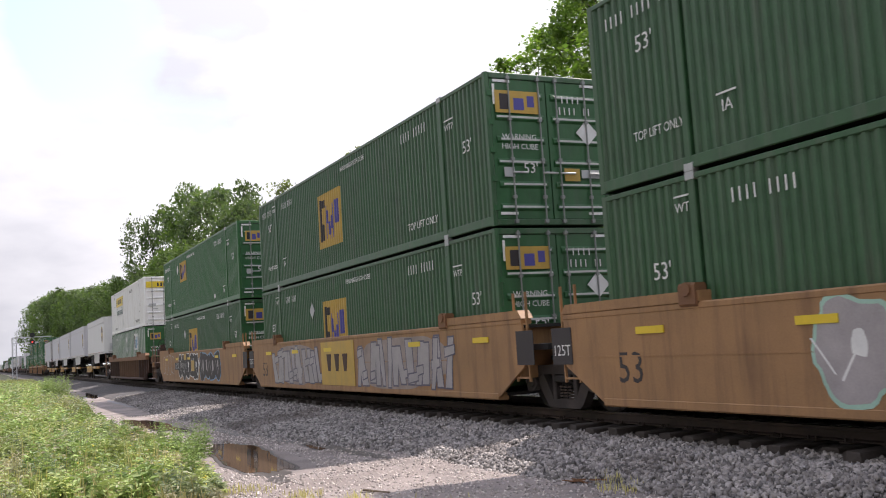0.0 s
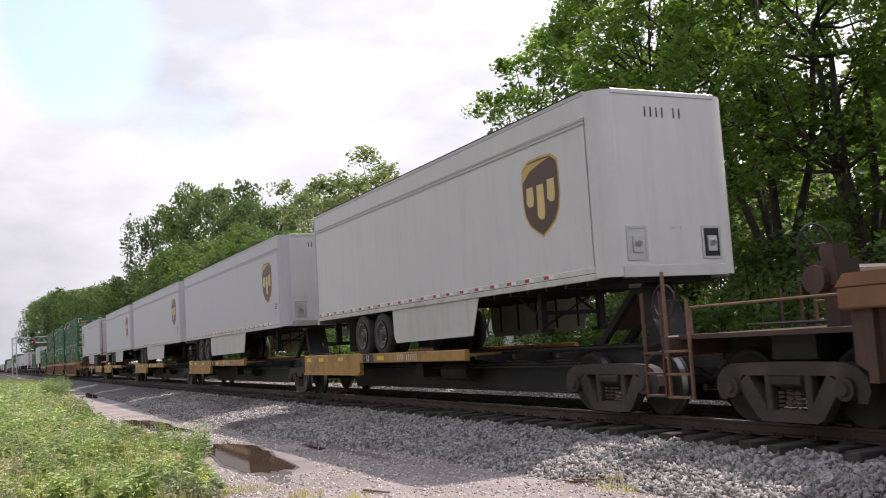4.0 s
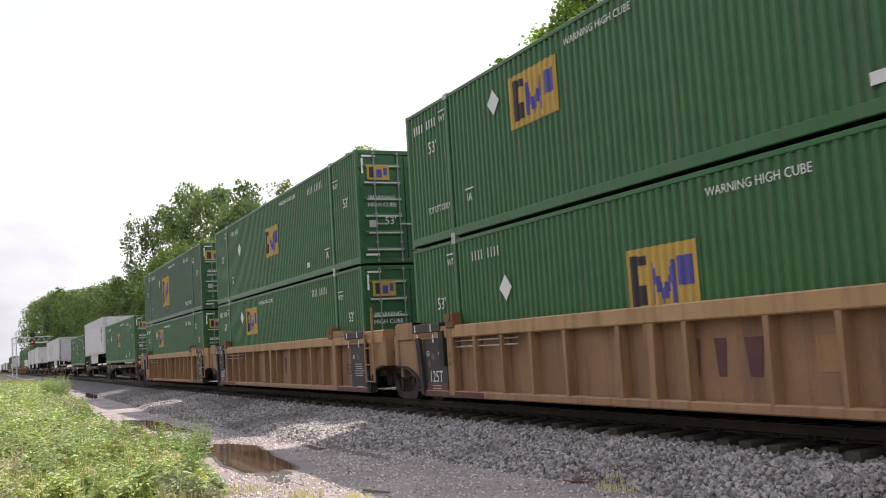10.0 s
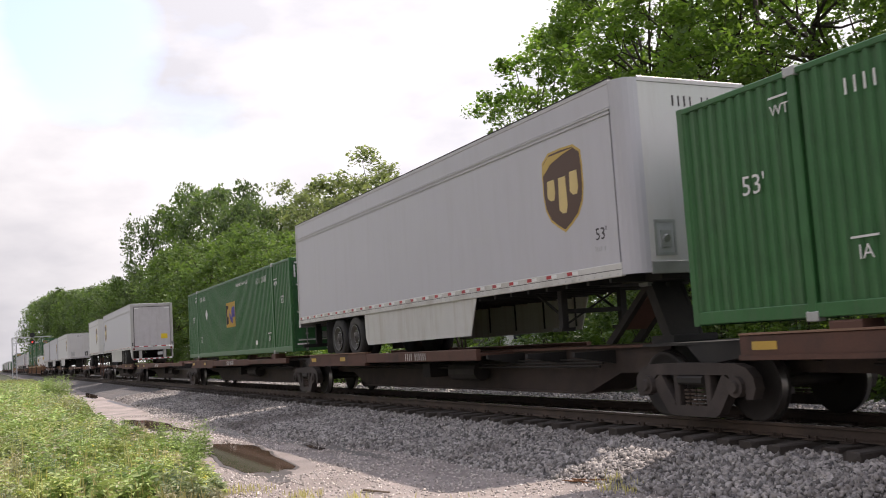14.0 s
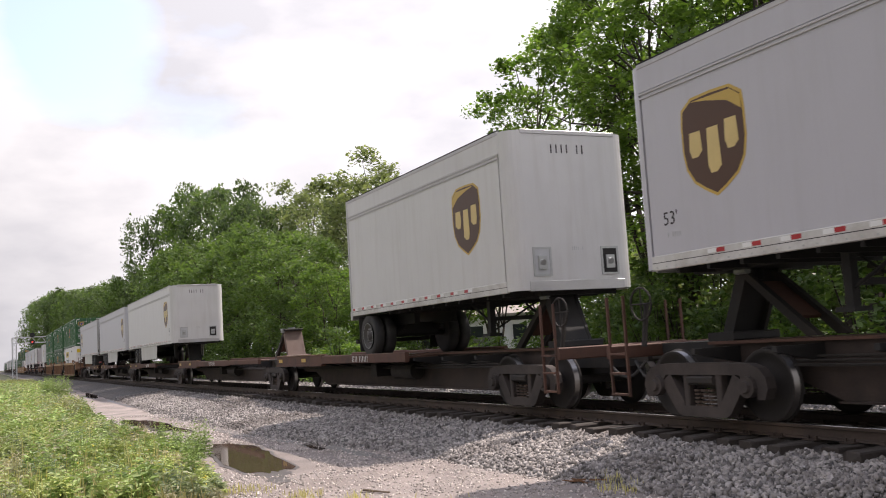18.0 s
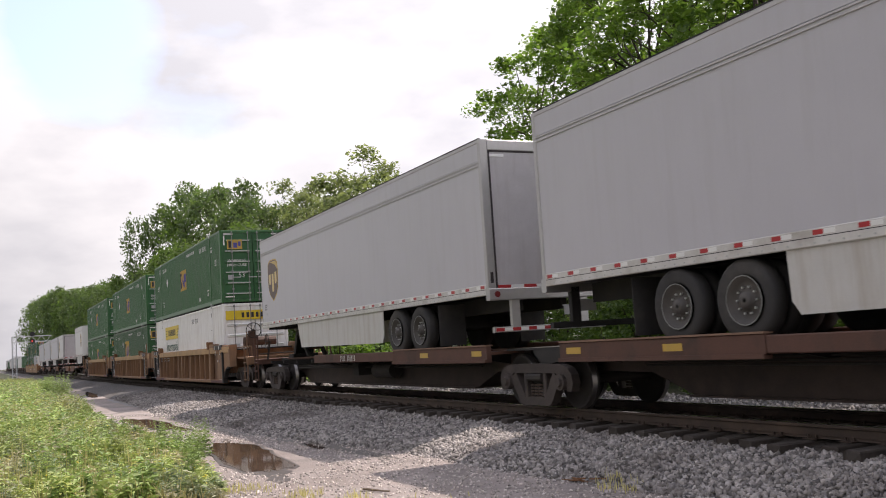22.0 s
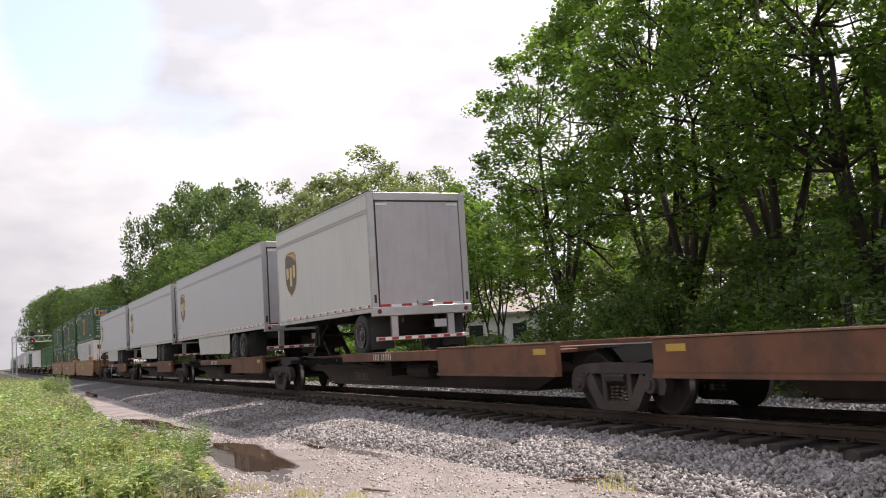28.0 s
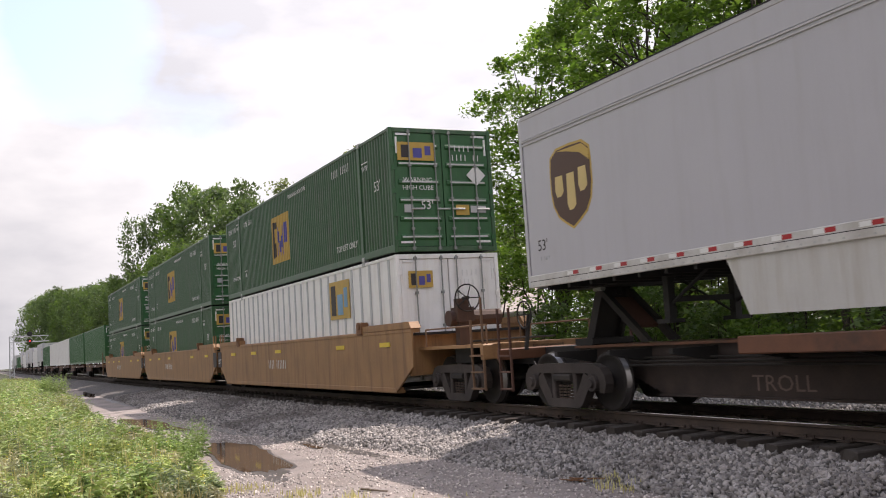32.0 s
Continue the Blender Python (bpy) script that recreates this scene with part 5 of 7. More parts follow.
def end_platform(t, x0, s, main, brake):
    """The open end of a well car: from the bulkhead at x0 outwards, with steps, rails and a hand brake."""
    x1 = x0 + s * 3.3
    a, b = sorted((x0, x1))
    part("end_sill", Geo().box(a, b, -0.35, 0.35, 0.72, 1.08), UNDER, t)
    part("end_deck", Geo().box(a, b, -1.2, 1.2, 1.08, 1.14), main, t)
    g = Geo()
    c, d = sorted((x1, x1 - s * 0.12))
    g.bbox(c, d, -1.4, 1.4, 0.86, 1.14, 0.02)
    part("end_beam", g, main, t)
    coupler(t, x1, s)
    for y in (-1.38, 1.38):
        g = Geo()
        for dx in (0.05, 0.5):
            xx = x1 - s * dx
            g.box(min(xx, xx + 0.03), max(xx, xx + 0.03), y - 0.02, y + 0.02, 0.3, 2.0 if dx < 0.1 else 1.6)
        for z in (0.32, 0.62, 0.92):
            e, f = sorted((x1 - s * 0.05, x1 - s * 0.5))
            g.box(e, f, y - 0.05, y + 0.02, z, z + 0.03)
        part("step_ladder", g, POST_RUST, t, "rusty step irons and grab rails")
    for y in (-1.15, 1.15):
        g = Geo().tube((x0 + s * 0.3, y, 1.5), (x1 - s * 0.3, y, 1.5), 0.018, 6).tube((x0 + s * 0.3, y, 1.14), (x0 + s * 0.3, y, 1.5), 0.018, 6).tube((x1 - s * 0.3, y, 1.14), (x1 - s * 0.3, y, 1.5), 0.018, 6)
        part("handrail", g, POST_RUST, t)
    if brake:
        xx = x0 + s * 1.0
        g = Geo().box(xx - 0.1, xx + 0.1, -0.75, -0.5, 1.14, 2.1).box(xx - 0.16, xx + 0.16, -0.80, -0.42, 1.62, 1.92)
        part("brake_stand", g, WELL_BROWN, t, "rusty hand-brake stand")
        wl_ = Geo()
        cx, cy, cz, n = xx + s * 0.28, -0.62, 2.1, 18
        for k in range(n):
            a1, a2 = 2 * math.pi * k / n, 2 * math.pi * (k + 1) / n
            wl_.tube((cx, cy + 0.28 * math.cos(a1), cz + 0.28 * math.sin(a1)), (cx, cy + 0.28 * math.cos(a2), cz + 0.28 * math.sin(a2)), 0.016, 6)
        for k in range(5):
            a1 = 2 * math.pi * k / 5
            wl_.tube((cx, cy, cz), (cx, cy + 0.28 * math.cos(a1), cz + 0.28 * math.sin(a1)), 0.012, 5)
        wl_.tube((cx - s * 0.2, cy, cz), (cx + s * 0.03, cy, cz), 0.04, 8)
        part("brake_wheel", wl_, BOGIE, t, "spoked hand-brake wheel")
        part("air_tank", Geo().tube((xx - 0.1, -0.9, 1.7), (xx - 0.1, 0.3, 1.7), 0.17, 12), WELL_BROWN, t)
        p = Geo()
        for k in range(4):
            p.tube((x0 + s * 0.4, -0.2 + 0.25 * k, 1.2), (x1 - s * 0.4, -0.25 + 0.22 * k, 1.22), 0.02, 6)
        part("brake_piping", p, BOGIE, t)["kind"] = "stuff"


WELL_KINDS = {"yellow": (WELL_YEL, "yellow"), "tan": (WELL_TAN, "tan ribbed"), "rusty": (WELL_RUST, "rusty tan ribbed"), "brown": (WELL_BROWN, "rusty brown ribbed"), "plain": (WELL_YEL, "yellow")}


def stencil_lines(t, x, z, rows, w, y, seed):
    """Small unreadable stencil lines, one bar each."""
    r = random.Random(seed)
    for k in range(rows):
        a = w * r.uniform(0.35, 0.5)
        part("stencil_bar", Geo().box(x - a, x + a * r.uniform(0.5, 1.0), y - 0.003, y, z - 0.055 * k, z - 0.055 * k + 0.016), PLATE, t)


def tan_ends(t, y, main, front_end, rear_end):
    """Ends of a tan well unit: flush end panels over the wheel arches, black stencil fields, ladders, lugs and reflectors."""
    rear_arch = [(-7.5, 0.20), (-7.62, 0.38), (-7.82, 0.56), (-8.08, 0.70), (-8.4, 0.78), (-8.85, 0.80)]
    front_arch = [(8.75, 0.20), (8.84, 0.40), (9.0, 0.60), (9.24, 0.74), (9.55, 0.81), (9.75, 0.82)]
    for s in (-1, 1):
        a, b = sorted((s * (y - 0.02), s * (y - 0.08)))
        part("end_panel", Geo().prism(rear_arch[::-1] + [(-7.5, 1.48), (-8.85, 1.48)], "y", a, b), main, t)
        part("end_panel", Geo().box(-7.498, -6.42, a, b, 0.20, 1.48), main if rear_end else INK, t, "" if rear_end else "flush panel painted black")
        part("end_panel", Geo().box(7.46, 8.62, a, b, 0.20, 1.48), main if front_end else INK, t, "" if front_end else "flush panel painted black")
        part("end_panel", Geo().prism([(8.622, 0.20)] + front_arch + [(9.75, 1.48), (8.622, 1.48)], "y", a, b), main, t)
        # rims of the wheel arches
        c, d = sorted((s * (y + 0.04), s * (y - 0.12)))
        for arch, inner in ((rear_arch, -1), (front_arch, 1)):
            g = Geo()
            for (x0, z0), (x1, z1) in zip(arch, arch[1:]):
                g.prism([(x0, z0), (x1, z1), (x1 + inner * 0.02, z1 - 0.05), (x0 + inner * 0.05, z0 - 0.02)], "y", c, d)
            part("arch_rim", g, BOGIE, t, "grimy rim of the wheel arch")
        c, d = sorted((s * (y + 0.05), s * (y - 0.06)))
        part("arch_post", Geo().prism([(-7.75, 1.36), (-7.56, 1.36), (-7.42, 0.20), (-7.56, 0.20)], "y", c, d), UNDER, t)
        part("arch_post", Geo().prism([(8.60, 1.36), (8.68, 1.36), (8.76, 0.20), (8.62, 0.20)], "y", c, d), UNDER, t)
        part("end_post", Geo().box(-6.62, -6.42, c, d, 0.78, 1.47), UNDER, t)
        for x in (-6.2, 6.24):
            part("guide_post", Geo().bbox(x - 0.13, x + 0.13, min(s * (y + 0.015), s * (y - 0.16)), max(s * (y + 0.015), s * (y - 0.16)), 0.22, 1.48, 0.02), main, t)
        for z in (1.14, 1.25):
            yy = s * (y - 0.06)
            part("grab_rail", Geo().tube((-6.4, yy, z), (-3.65, yy, z), 0.014, 6), STEEL, t)
        # dark field on the chord, with white strips and an orange one
        for x0, x1 in ((-7.93, -6.58), (7.18, 8.5)):
            part("chord_cover", Geo().bbox(x0, x1, min(s * (y + 0.03), s * (y - 0.18)), max(s * (y + 0.03), s * (y - 0.18)), 1.455, 1.64, 0.02), INK, t, "black painted lug on the chord")
            yy0, yy1 = sorted((s * (y + 0.031), s * (y + 0.036)))
            part("reflector", Geo().box(x0 + 0.22, x1 - 0.35, min(s * (y + 0.012), s * (y + 0.02)), max(s * (y + 0.012), s * (y + 0.02)), 1.36, 1.45), RIM_ORANGE, t, "dull orange strip")
            for xx in (x0 + 0.16, x1 - 0.42):
                part("reflector", Geo().box(xx - 0.02, xx + 0.02, yy0, yy1, 1.47, 1.62), REFLECT, t, "white reflective strip")
                part("reflector", Geo().box(xx + 0.06, xx + 0.10, min(s * (y + 0.02), s * (y + 0.026)), max(s * (y + 0.02), s * (y + 0.026)), 1.25, 1.42), REFLECT, t, "white reflective strip")
        part("end_block", Geo().bbox(-8.85, -7.95, min(s * (y + 0.02), s * (y - 0.3)), max(s * (y + 0.02), s * (y - 0.3)), 1.32, 1.69, 0.03), main, t)
        part("end_block", Geo().bbox(8.55, 9.72, min(s * (y + 0.0), s * (y - 0.3)), max(s * (y + 0.0), s * (y - 0.3)), 1.34, 1.62, 0.03), main, t)
        part("end_post", Geo().bbox(-8.98, -8.76, min(s * (y + 0.02), s * (y - 0.25)), max(s * (y + 0.02), s * (y - 0.25)), 0.80, 1.45, 0.02), main, t)
        part("end_post", Geo().bbox(9.62, 9.86, min(s * (y + 0.02), s * (y - 0.25)), max(s * (y + 0.02), s * (y - 0.25)), 0.80, 1.45, 0.02), main, t)
        if not front_end:
            yy = s * (y + 0.06)
            for xx in (8.68, 9.2):
                part("ladder_rail", Geo().box(xx - 0.025, xx + 0.025, yy - 0.02, yy + 0.02, 0.42, 2.15 if xx > 9 else 1.7), main, t)
            for z in (0.43, 0.82, 1.2, 1.55):
                part("ladder_rung", Geo().box(8.7, 9.18, yy - 0.018, yy + 0.018, z, z + 0.03), main, t)
        # old maroon paint along the foot
        c, d = sorted((s * (y + 0.0105), s * (y + 0.014)))
        part("paint_band", Geo().box(-7.4, -4.9, c, d, 0.185, 0.285), MAROON, t, "old maroon paint")
        part("paint_band", Geo().box(6.4, 8.6, c, d, 0.185, 0.285), MAROON, t, "old maroon paint")
    yn = -(y - 0.02) - 0.001
    part("paint_band", Geo().box(-7.4, -6.43, yn - 0.002, yn, 0.27, 0.44), MAROON, t, "old maroon paint")
    if not rear_end:
        write("125T", 0.33, LETTER, t, -6.94, yn - 0.003, 0.46, 0, 0.92)
        write("53", 0.15, LETTER, t, -7.28, yn - 0.003, 0.98)
        write("48", 0.15, LETTER, t, -6.72, yn - 0.003, 0.98)
    stencil_lines(t, -6.9, 0.38, 3, 0.55, yn - 0.003, 3)
    for x, z in ((-7.05, 0.96), (-7.25, 0.82), (7.95, 1.02)):
        part("round_mark", Geo().tube((x, yn, z), (x, yn - 0.003, z), 0.075, 14), PLATE_TAN, t, "faded round mark")
    write("48", 0.13, LETTER, t, 7.66, yn - 0.003, 0.98)
    if not front_end:
        stencil_lines(t, 8.05, 0.84, 6, 0.7, yn - 0.003, 4)
    stencil_lines(t, 8.05, 0.30, 2, 0.5, yn - 0.003, 5)
    write("53", 0.40, INK, t, 6.92, -(y - 0.16) - 0.003, 0.58)
    write("53", 0.12, UNDER, t, -6.2, -(y + 0.015) - 0.003, 0.95)
    write("45", 0.12, UNDER, t, -6.2, -(y + 0.015) - 0.003, 0.78)


def well_car(kind, front_end, rear_end, front_bogie=True, rear_bogie=False, graffiti=0):
    """One well unit, the middle of its box at x = 0, z = 0 at the rail."""
    main, word = WELL_KINDS[kind]
    t = thing("well_car", "weathered %s well car low over the rails" % word + (" with sprayed graffiti" if graffiti else ""), "railway wagon", "well cars of the train")
    E = 8.75          # end of the well proper
    ribbed = kind in ("tan", "rusty", "brown")
    tan = kind in ("tan", "rusty")
    y = 1.47
    for s in (-1, 1):
        yo, yi = s * y, s * (y - (0.05 if not ribbed else 0.05))
        yo_ = s * (y - (0.16 if ribbed else 0.0))
        yi_ = yo_ - s * 0.04
        a, b = sorted((yo_, yi_))
        top = 1.50
        pts = [(-E - 0.35, 0.75), (-E + 0.6, 0.22), (E - 0.6, 0.22), (E + 0.35, 0.75), (E + 0.35, top), (-E - 0.35, top)]
        if tan:
            pts = [(-6.6, 0.22), (7.5, 0.22), (7.5, top), (-6.6, top)]
        part("side_sheet", Geo().prism(pts, "y", a, b), WELL_PANEL if kind == "tan" else RUST_PANEL if kind == "rusty" else main, t)
        # bottom and top chords
        a2, b2 = sorted((s * (y + 0.01), s * (y - 0.2)))
        part("bottom_chord", Geo().bbox(-7.5 if tan else -E + 0.6, E - (0.05 if tan else 0.6), a2, b2, 0.17, 0.30, 0.02), main, t)
        part("top_chord", Geo().bbox(-8.85 if tan else -E - 0.35, 9.7 if tan else E + 0.35, a2, b2, 1.32 if ribbed else 1.46, 1.56, 0.02), RIM_ORANGE if kind == "brown" else CHORD_TAN_LIT if tan else main, t)
        for e in (-1, 1):
            u, v = sorted((e * (E + 0.38), e * 5.9)) if not tan else ((-8.85, -7.95) if e < 0 else (6.25, 7.15))
            part("end_cap", Geo().prism([(u, 1.56), (v, 1.56), (v - (0.12 if e > 0 else 0.0), 1.70), (u + (0.12 if e < 0 else 0.0), 1.70)], "y", min(s * (y + 0.015), s * (y - 0.22)), max(s * (y + 0.015), s * (y - 0.22))), main if kind != "brown" else RIM_ORANGE, t)
            c = Geo().bbox(e * POST - 0.16, e * POST + 0.16, min(s * (y + 0.05), s * (y - 0.15)), max(s * (y + 0.05), s * (y - 0.15)), 1.50, 1.80, 0.03)
            c.tube((e * POST, s * (y - 0.05), 1.72), (e * POST, s * (y + 0.075), 1.72), 0.09, 10)
            part("container_guide", c, RIM_ORANGE, t)
        if ribbed:
            stations = (-5.18, -4.16, -3.16, -2.12, -0.71, 0.0, 0.74, 2.18, 3.23, 4.22, 5.27) if tan else [0.26 + 1.035 * k for k in range(-8, 9)]
            for k, x in enumerate(stations):
                a3, b3 = sorted((s * (y + 0.005), s * (y - 0.16)))
                wide = 2.4 if (tan and k == 5) or (not tan and k in (2, 14)) else 1.0
                part("side_post", Geo().prism([(x - 0.03 * wide, 0.28), (x + 0.03 * wide, 0.28), (x + 0.045 * wide, 1.32), (x - 0.045 * wide, 1.32)], "y", a3, b3), (POST_RUST if 4 < k < 14 else WELL_BROWN) if kind == "brown" else main, t)
        else:
            for xx in (-6.96, -4.06, -1.1, 4.6, 7.6):
                part("reflector", Geo().box(xx - 0.3, xx + 0.3, min(s * (y + 0.001), s * (y + 0.018)), max(s * (y + 0.001), s * (y + 0.018)), 1.19, 1.29), YELLOW_B, t, "yellow reflective strip")
            part("seam", Geo().box(-E, E, min(s * y, s * (y + 0.006)), max(s * y, s * (y + 0.006)), 0.88, 0.9), main, t)
    if tan:
        tan_ends(t, y, main, front_end, rear_end)
    part("well_floor", Geo().box(-E + 0.5, E - 0.5, -1.3, 1.3, 0.24, 0.30), UNDER, t)
    for e in (-1, 1):
        a, b = sorted((e * (E + 0.0), e * (E + 0.12)))
        part("bulkhead", Geo().box(a, b, -1.4, 1.4, 0.55, 1.45), main if kind != "brown" else WELL_BROWN, t)
        a, b = sorted((e * (E - 1.3), e * (E + 0.3)))
        part("end_plate", Geo().box(a, b, -1.42, 1.42, 1.40, 1.455), UNDER, t)
    y_ = -(y + 0.004) + (0.16 if ribbed else 0)
    if kind == "yellow":
        if graffiti != 3:
            write("53", 0.62, INK, t, -E + 1.3, y_, 0.52)
        write("53", 0.62, INK, t, E - 1.6, y_, 0.62) if graffiti == 0 else None
    if kind == "tan":
        part("sign", Geo().box(2.75, 3.25, y_ - 0.004, y_, 0.66, 1.06), WELL_YEL, t, "faded pale square on the side sheet")
        for cx, cw in ((0.72, 0.13), (1.22, 0.11), (1.80, 0.16)):
            part("sign_mark", Geo().prism([(cx - cw, 1.08), (cx - cw * 0.6, 0.60), (cx + cw * 0.6, 0.60), (cx + cw, 1.08)], "y", y_ - 0.004, y_), MAROON, t, "faded maroon block")
    # joints and running gear
    for s, is_end, bog in ((1, front_end, front_bogie), (-1, rear_end, rear_bogie)):
        if is_end:
            end_platform(t, s * (E + 0.1), s, main, True)
            bogie(t, s * 10.35)
            part("bolster_arm", Geo().box(s * 10.35 - 0.35, s * 10.35 + 0.35, -0.9, 0.9, 0.78, 1.08), UNDER, t)
        else:
            a, b = sorted((s * (E + 0.1), s * 9.62))
            part("articulation_arm", Geo().box(a, b, -0.55, 0.55, 0.72, 1.15).box(a, b, -1.3, 1.3, 1.02, 1.12), UNDER, t)
            if bog:
                bogie(t, s * (10.0 if tan else 9.65))
            for yy in () if tan else (-1.42, 1.42):
                g = Geo()
                for z in (0.55, 0.85, 1.15, 1.45):
                    g.box(s * 9.0 - 0.2, s * 9.0 + 0.2, yy - 0.02, yy + 0.02, z, z + 0.03)
                g.box(s * 9.0 - 0.22, s * 9.0 - 0.19, yy - 0.02, yy + 0.02, 0.5, 2.0).box(s * 9.0 + 0.19, s * 9.0 + 0.22, yy - 0.02, yy + 0.02, 0.5, 2.0)
                part("ladder", g, main, t)
            if not tan:
                part("stencil_panel", Geo().box(s * 9.18 - 0.28, s * 9.18 + 0.28, -y - 0.012, -y - 0.002, 0.78, 1.35), INK, t, "black stencil panel")
                if s < 0:
                    write("125T", 0.24, LETTER, t, s * 9.18, -y - 0.014, 0.92)
    if graffiti:
        spray(t, graffiti, -(y + 0.004))
    if kind in ("yellow", "plain") and graffiti not in (2, 3):
        code_bars(t, -1.2 if graffiti != 3 else -3.6, -(y + 0.009), 0.72 if graffiti != 3 else 0.9, 11, 0.26, LETTER if graffiti == 3 or kind == "plain" else INK)
    return t


def blob(cx, cz, w, h, seed, n=40, rough=0.3):
    """A rounded, slightly squared outline."""
    pts = []
    for i in range(n):
        a = 2 * math.pi * i / n
        c, d = math.cos(a), math.sin(a)
        k = 1 + rough * noise.noise((c * 1.2 + seed, d * 1.2, seed * 1.7)) + 0.1 * noise.noise((c * 3 + seed, d * 3, seed))
        pts.append((cx + w / 2 * math.copysign(abs(c) ** 0.75, c) * k, cz + h / 2 * math.copysign(abs(d) ** 0.75, d) * k))
    return pts


def bubble(t, x, z, w, h, seed, edge, fill, counter, y, line=0.05):
    """One sprayed bubble shape: outline, filling, a counter and a highlight stroke."""
    r = random.Random(seed)
    part("paint_outline", Geo().prism(blob(x, z, w + 2 * line, h + 2 * line, seed), "y", y - 0.002, y), edge, t)
    part("paint_fill", Geo().prism(blob(x, z, w, h, seed), "y", y - 0.004, y - 0.002), fill, t)
    part("paint_counter", Geo().prism(blob(x + r.uniform(-0.1, 0.1) * w, z + r.uniform(0.0, 0.18) * h, w * 0.20, h * r.uniform(0.22, 0.42), seed + 5, 20), "y", y - 0.006, y - 0.004), counter, t)
    g = Geo()
    for k in range(2):
        px, pz = x + r.uniform(-0.3, 0.3) * w, z - h * r.uniform(0.2, 0.32)
        q = r.uniform(0.2, 0.36) * w * r.choice((-1, 1))
        top = h * r.uniform(0.3, 0.55)
        g.prism([(px, pz), (px + 0.035, pz - 0.01), (px + q * 0.6 + 0.035, pz + top * 0.6), (px + q + 0.03, pz + top), (px + q, pz + top), (px + q * 0.6, pz + top * 0.62)], "y", y - 0.006, y - 0.004)
    part("paint_stroke", g, counter, t)["kind"] = "stuff"


def shards(t, a, b, seed, edge, fill, counter, y):
    """Sprayed angular strokes, silver with dark outlines: upright and slanting bars that lean on one another."""
    r = random.Random(seed)
    part("paint_ground", Geo().prism(blob((a + b) / 2, 0.86, b - a + 0.1, 1.12, seed, 60, 0.12), "y", y - 0.002, y), counter, t, "thin misted paint")
    x = a
    k = 0
    while x < b:
        w = r.uniform(0.20, 0.34)
        z0, z1 = 0.32 + r.uniform(0.0, 0.10), 1.36 + r.uniform(-0.16, 0.06)
        lean = r.uniform(-0.28, 0.28)
        flare = r.uniform(0.6, 1.5)
        for grow, m, d in ((0.035, edge, 0.003 + 0.0006 * (k % 4)), (0.0, fill, 0.0045 + 0.0006 * (k % 4))):
            q = [(x - grow, z0 - grow), (x + w * flare + grow, z0 - grow), (x + w + lean * 0.5 + grow, (z0 + z1) / 2), (x + w + lean + grow, z1 + grow), (x + lean - grow, z1 + grow), (x + lean * 0.6 - grow, (z0 + z1) / 2)]
            part("paint_outline" if grow else "paint_fill", Geo().prism(q, "y", y - d, y - d + 0.001), m, t)
        if r.random() < 0.6:
            zc, ww = r.uniform(0.5, 1.2), r.uniform(0.3, 0.55)
            for grow, m, d in ((0.03, edge, 0.0062), (0.0, fill, 0.0072)):
                part("paint_outline" if grow else "paint_fill", Geo().prism([(x + 0.05 - grow, zc - 0.09 - grow), (x + ww + grow, zc - 0.03 - grow), (x + ww + grow, zc + 0.12 + grow), (x + 0.05 - grow, zc + 0.08 + grow)], "y", y - d, y - d + 0.001), m, t)
        x += w * r.uniform(1.25, 1.7)
        k += 1


def spray(t, style, y):
    """Sprayed shapes on a wagon's side: fills, outlines and strokes, no words."""
    r = random.Random(400 + style)
    fills = {1: (GRAF_B, GRAF_A, LETTER), 2: (INK, GRAF_A, PLATE), 3: (LETTER, INK, LETTER), 4: (INK, GRAF_A, PLATE)}[style]
    spans = {1: [(-4.1, 0.8)], 2: [(-6.3, -1.9), (1.1, 6.2)], 3: [(-3.7, 0.6), (1.3, 4.7)], 4: [(-6.5, 0.5)]}[style]
    for a, b in spans:
        edge, fill, counter = fills if not (style == 3 and a > 0) else (GRAF_C, INK, GRAF_A)
        if style in (2, 4):
            shards(t, a, b, 500 + int(a * 10), GRAF_E, fill, GRAF_D, y)
            continue
        x = a
        while x < b:
            w, h = r.uniform(0.8, 1.2), r.uniform(0.95, 1.12)
            bubble(t, x + w / 2, 0.88 + r.uniform(-0.04, 0.04), w, h, r.uniform(0, 40), edge, fill, counter, y)
            x += w * 0.84
    if style == 3:
        # bare white outlines, a splash, yellow squares and the black number board
        for k in range(4):
            bubble(t, -7.7 + 0.82 * k, 0.98, 0.66, 0.80, 60 + k, PLATE, WELL_YEL, WELL_YEL, y, 0.022)
        for k in range(4):
            part("paint_splash", Geo().prism(blob(0.75 + 0.15 * k, 1.2 - 0.09 * k, 0.5, 0.07, 80 + k, 24), "y", y - 0.002, y), LETTER, t)
        part("yellow_square", Geo().box(-2.32, -1.74, y - 0.009, y - 0.006, 1.18, 1.44), YELLOW, t)
        part("yellow_square", Geo().box(-0.62, 0.06, y - 0.009, y - 0.006, 0.68, 1.14), YELLOW, t)
        part("number_board", Geo().box(-4.64, -1.58, y - 0.011, y - 0.008, 0.74, 1.08), INK, t, "black board with white characters")
        code_bars(t, -3.0, y - 0.012, 0.79, 11, 0.25, LETTER, "y", 0.92)
    if style == 2:
        part("sign", Geo().box(-1.65, 0.9, y - 0.009, y, 0.32, 1.44), YELLOW, t, "faded yellow panel")
        for cx in (-1.0, -0.38, 0.24):
            part("sign_mark", Geo().prism([(cx - 0.19, 1.12), (cx - 0.10, 0.68), (cx + 0.10, 0.68), (cx + 0.19, 1.12)], "y", y - 0.013, y - 0.009), WELL_BROWN, t, "brown block on the yellow panel")


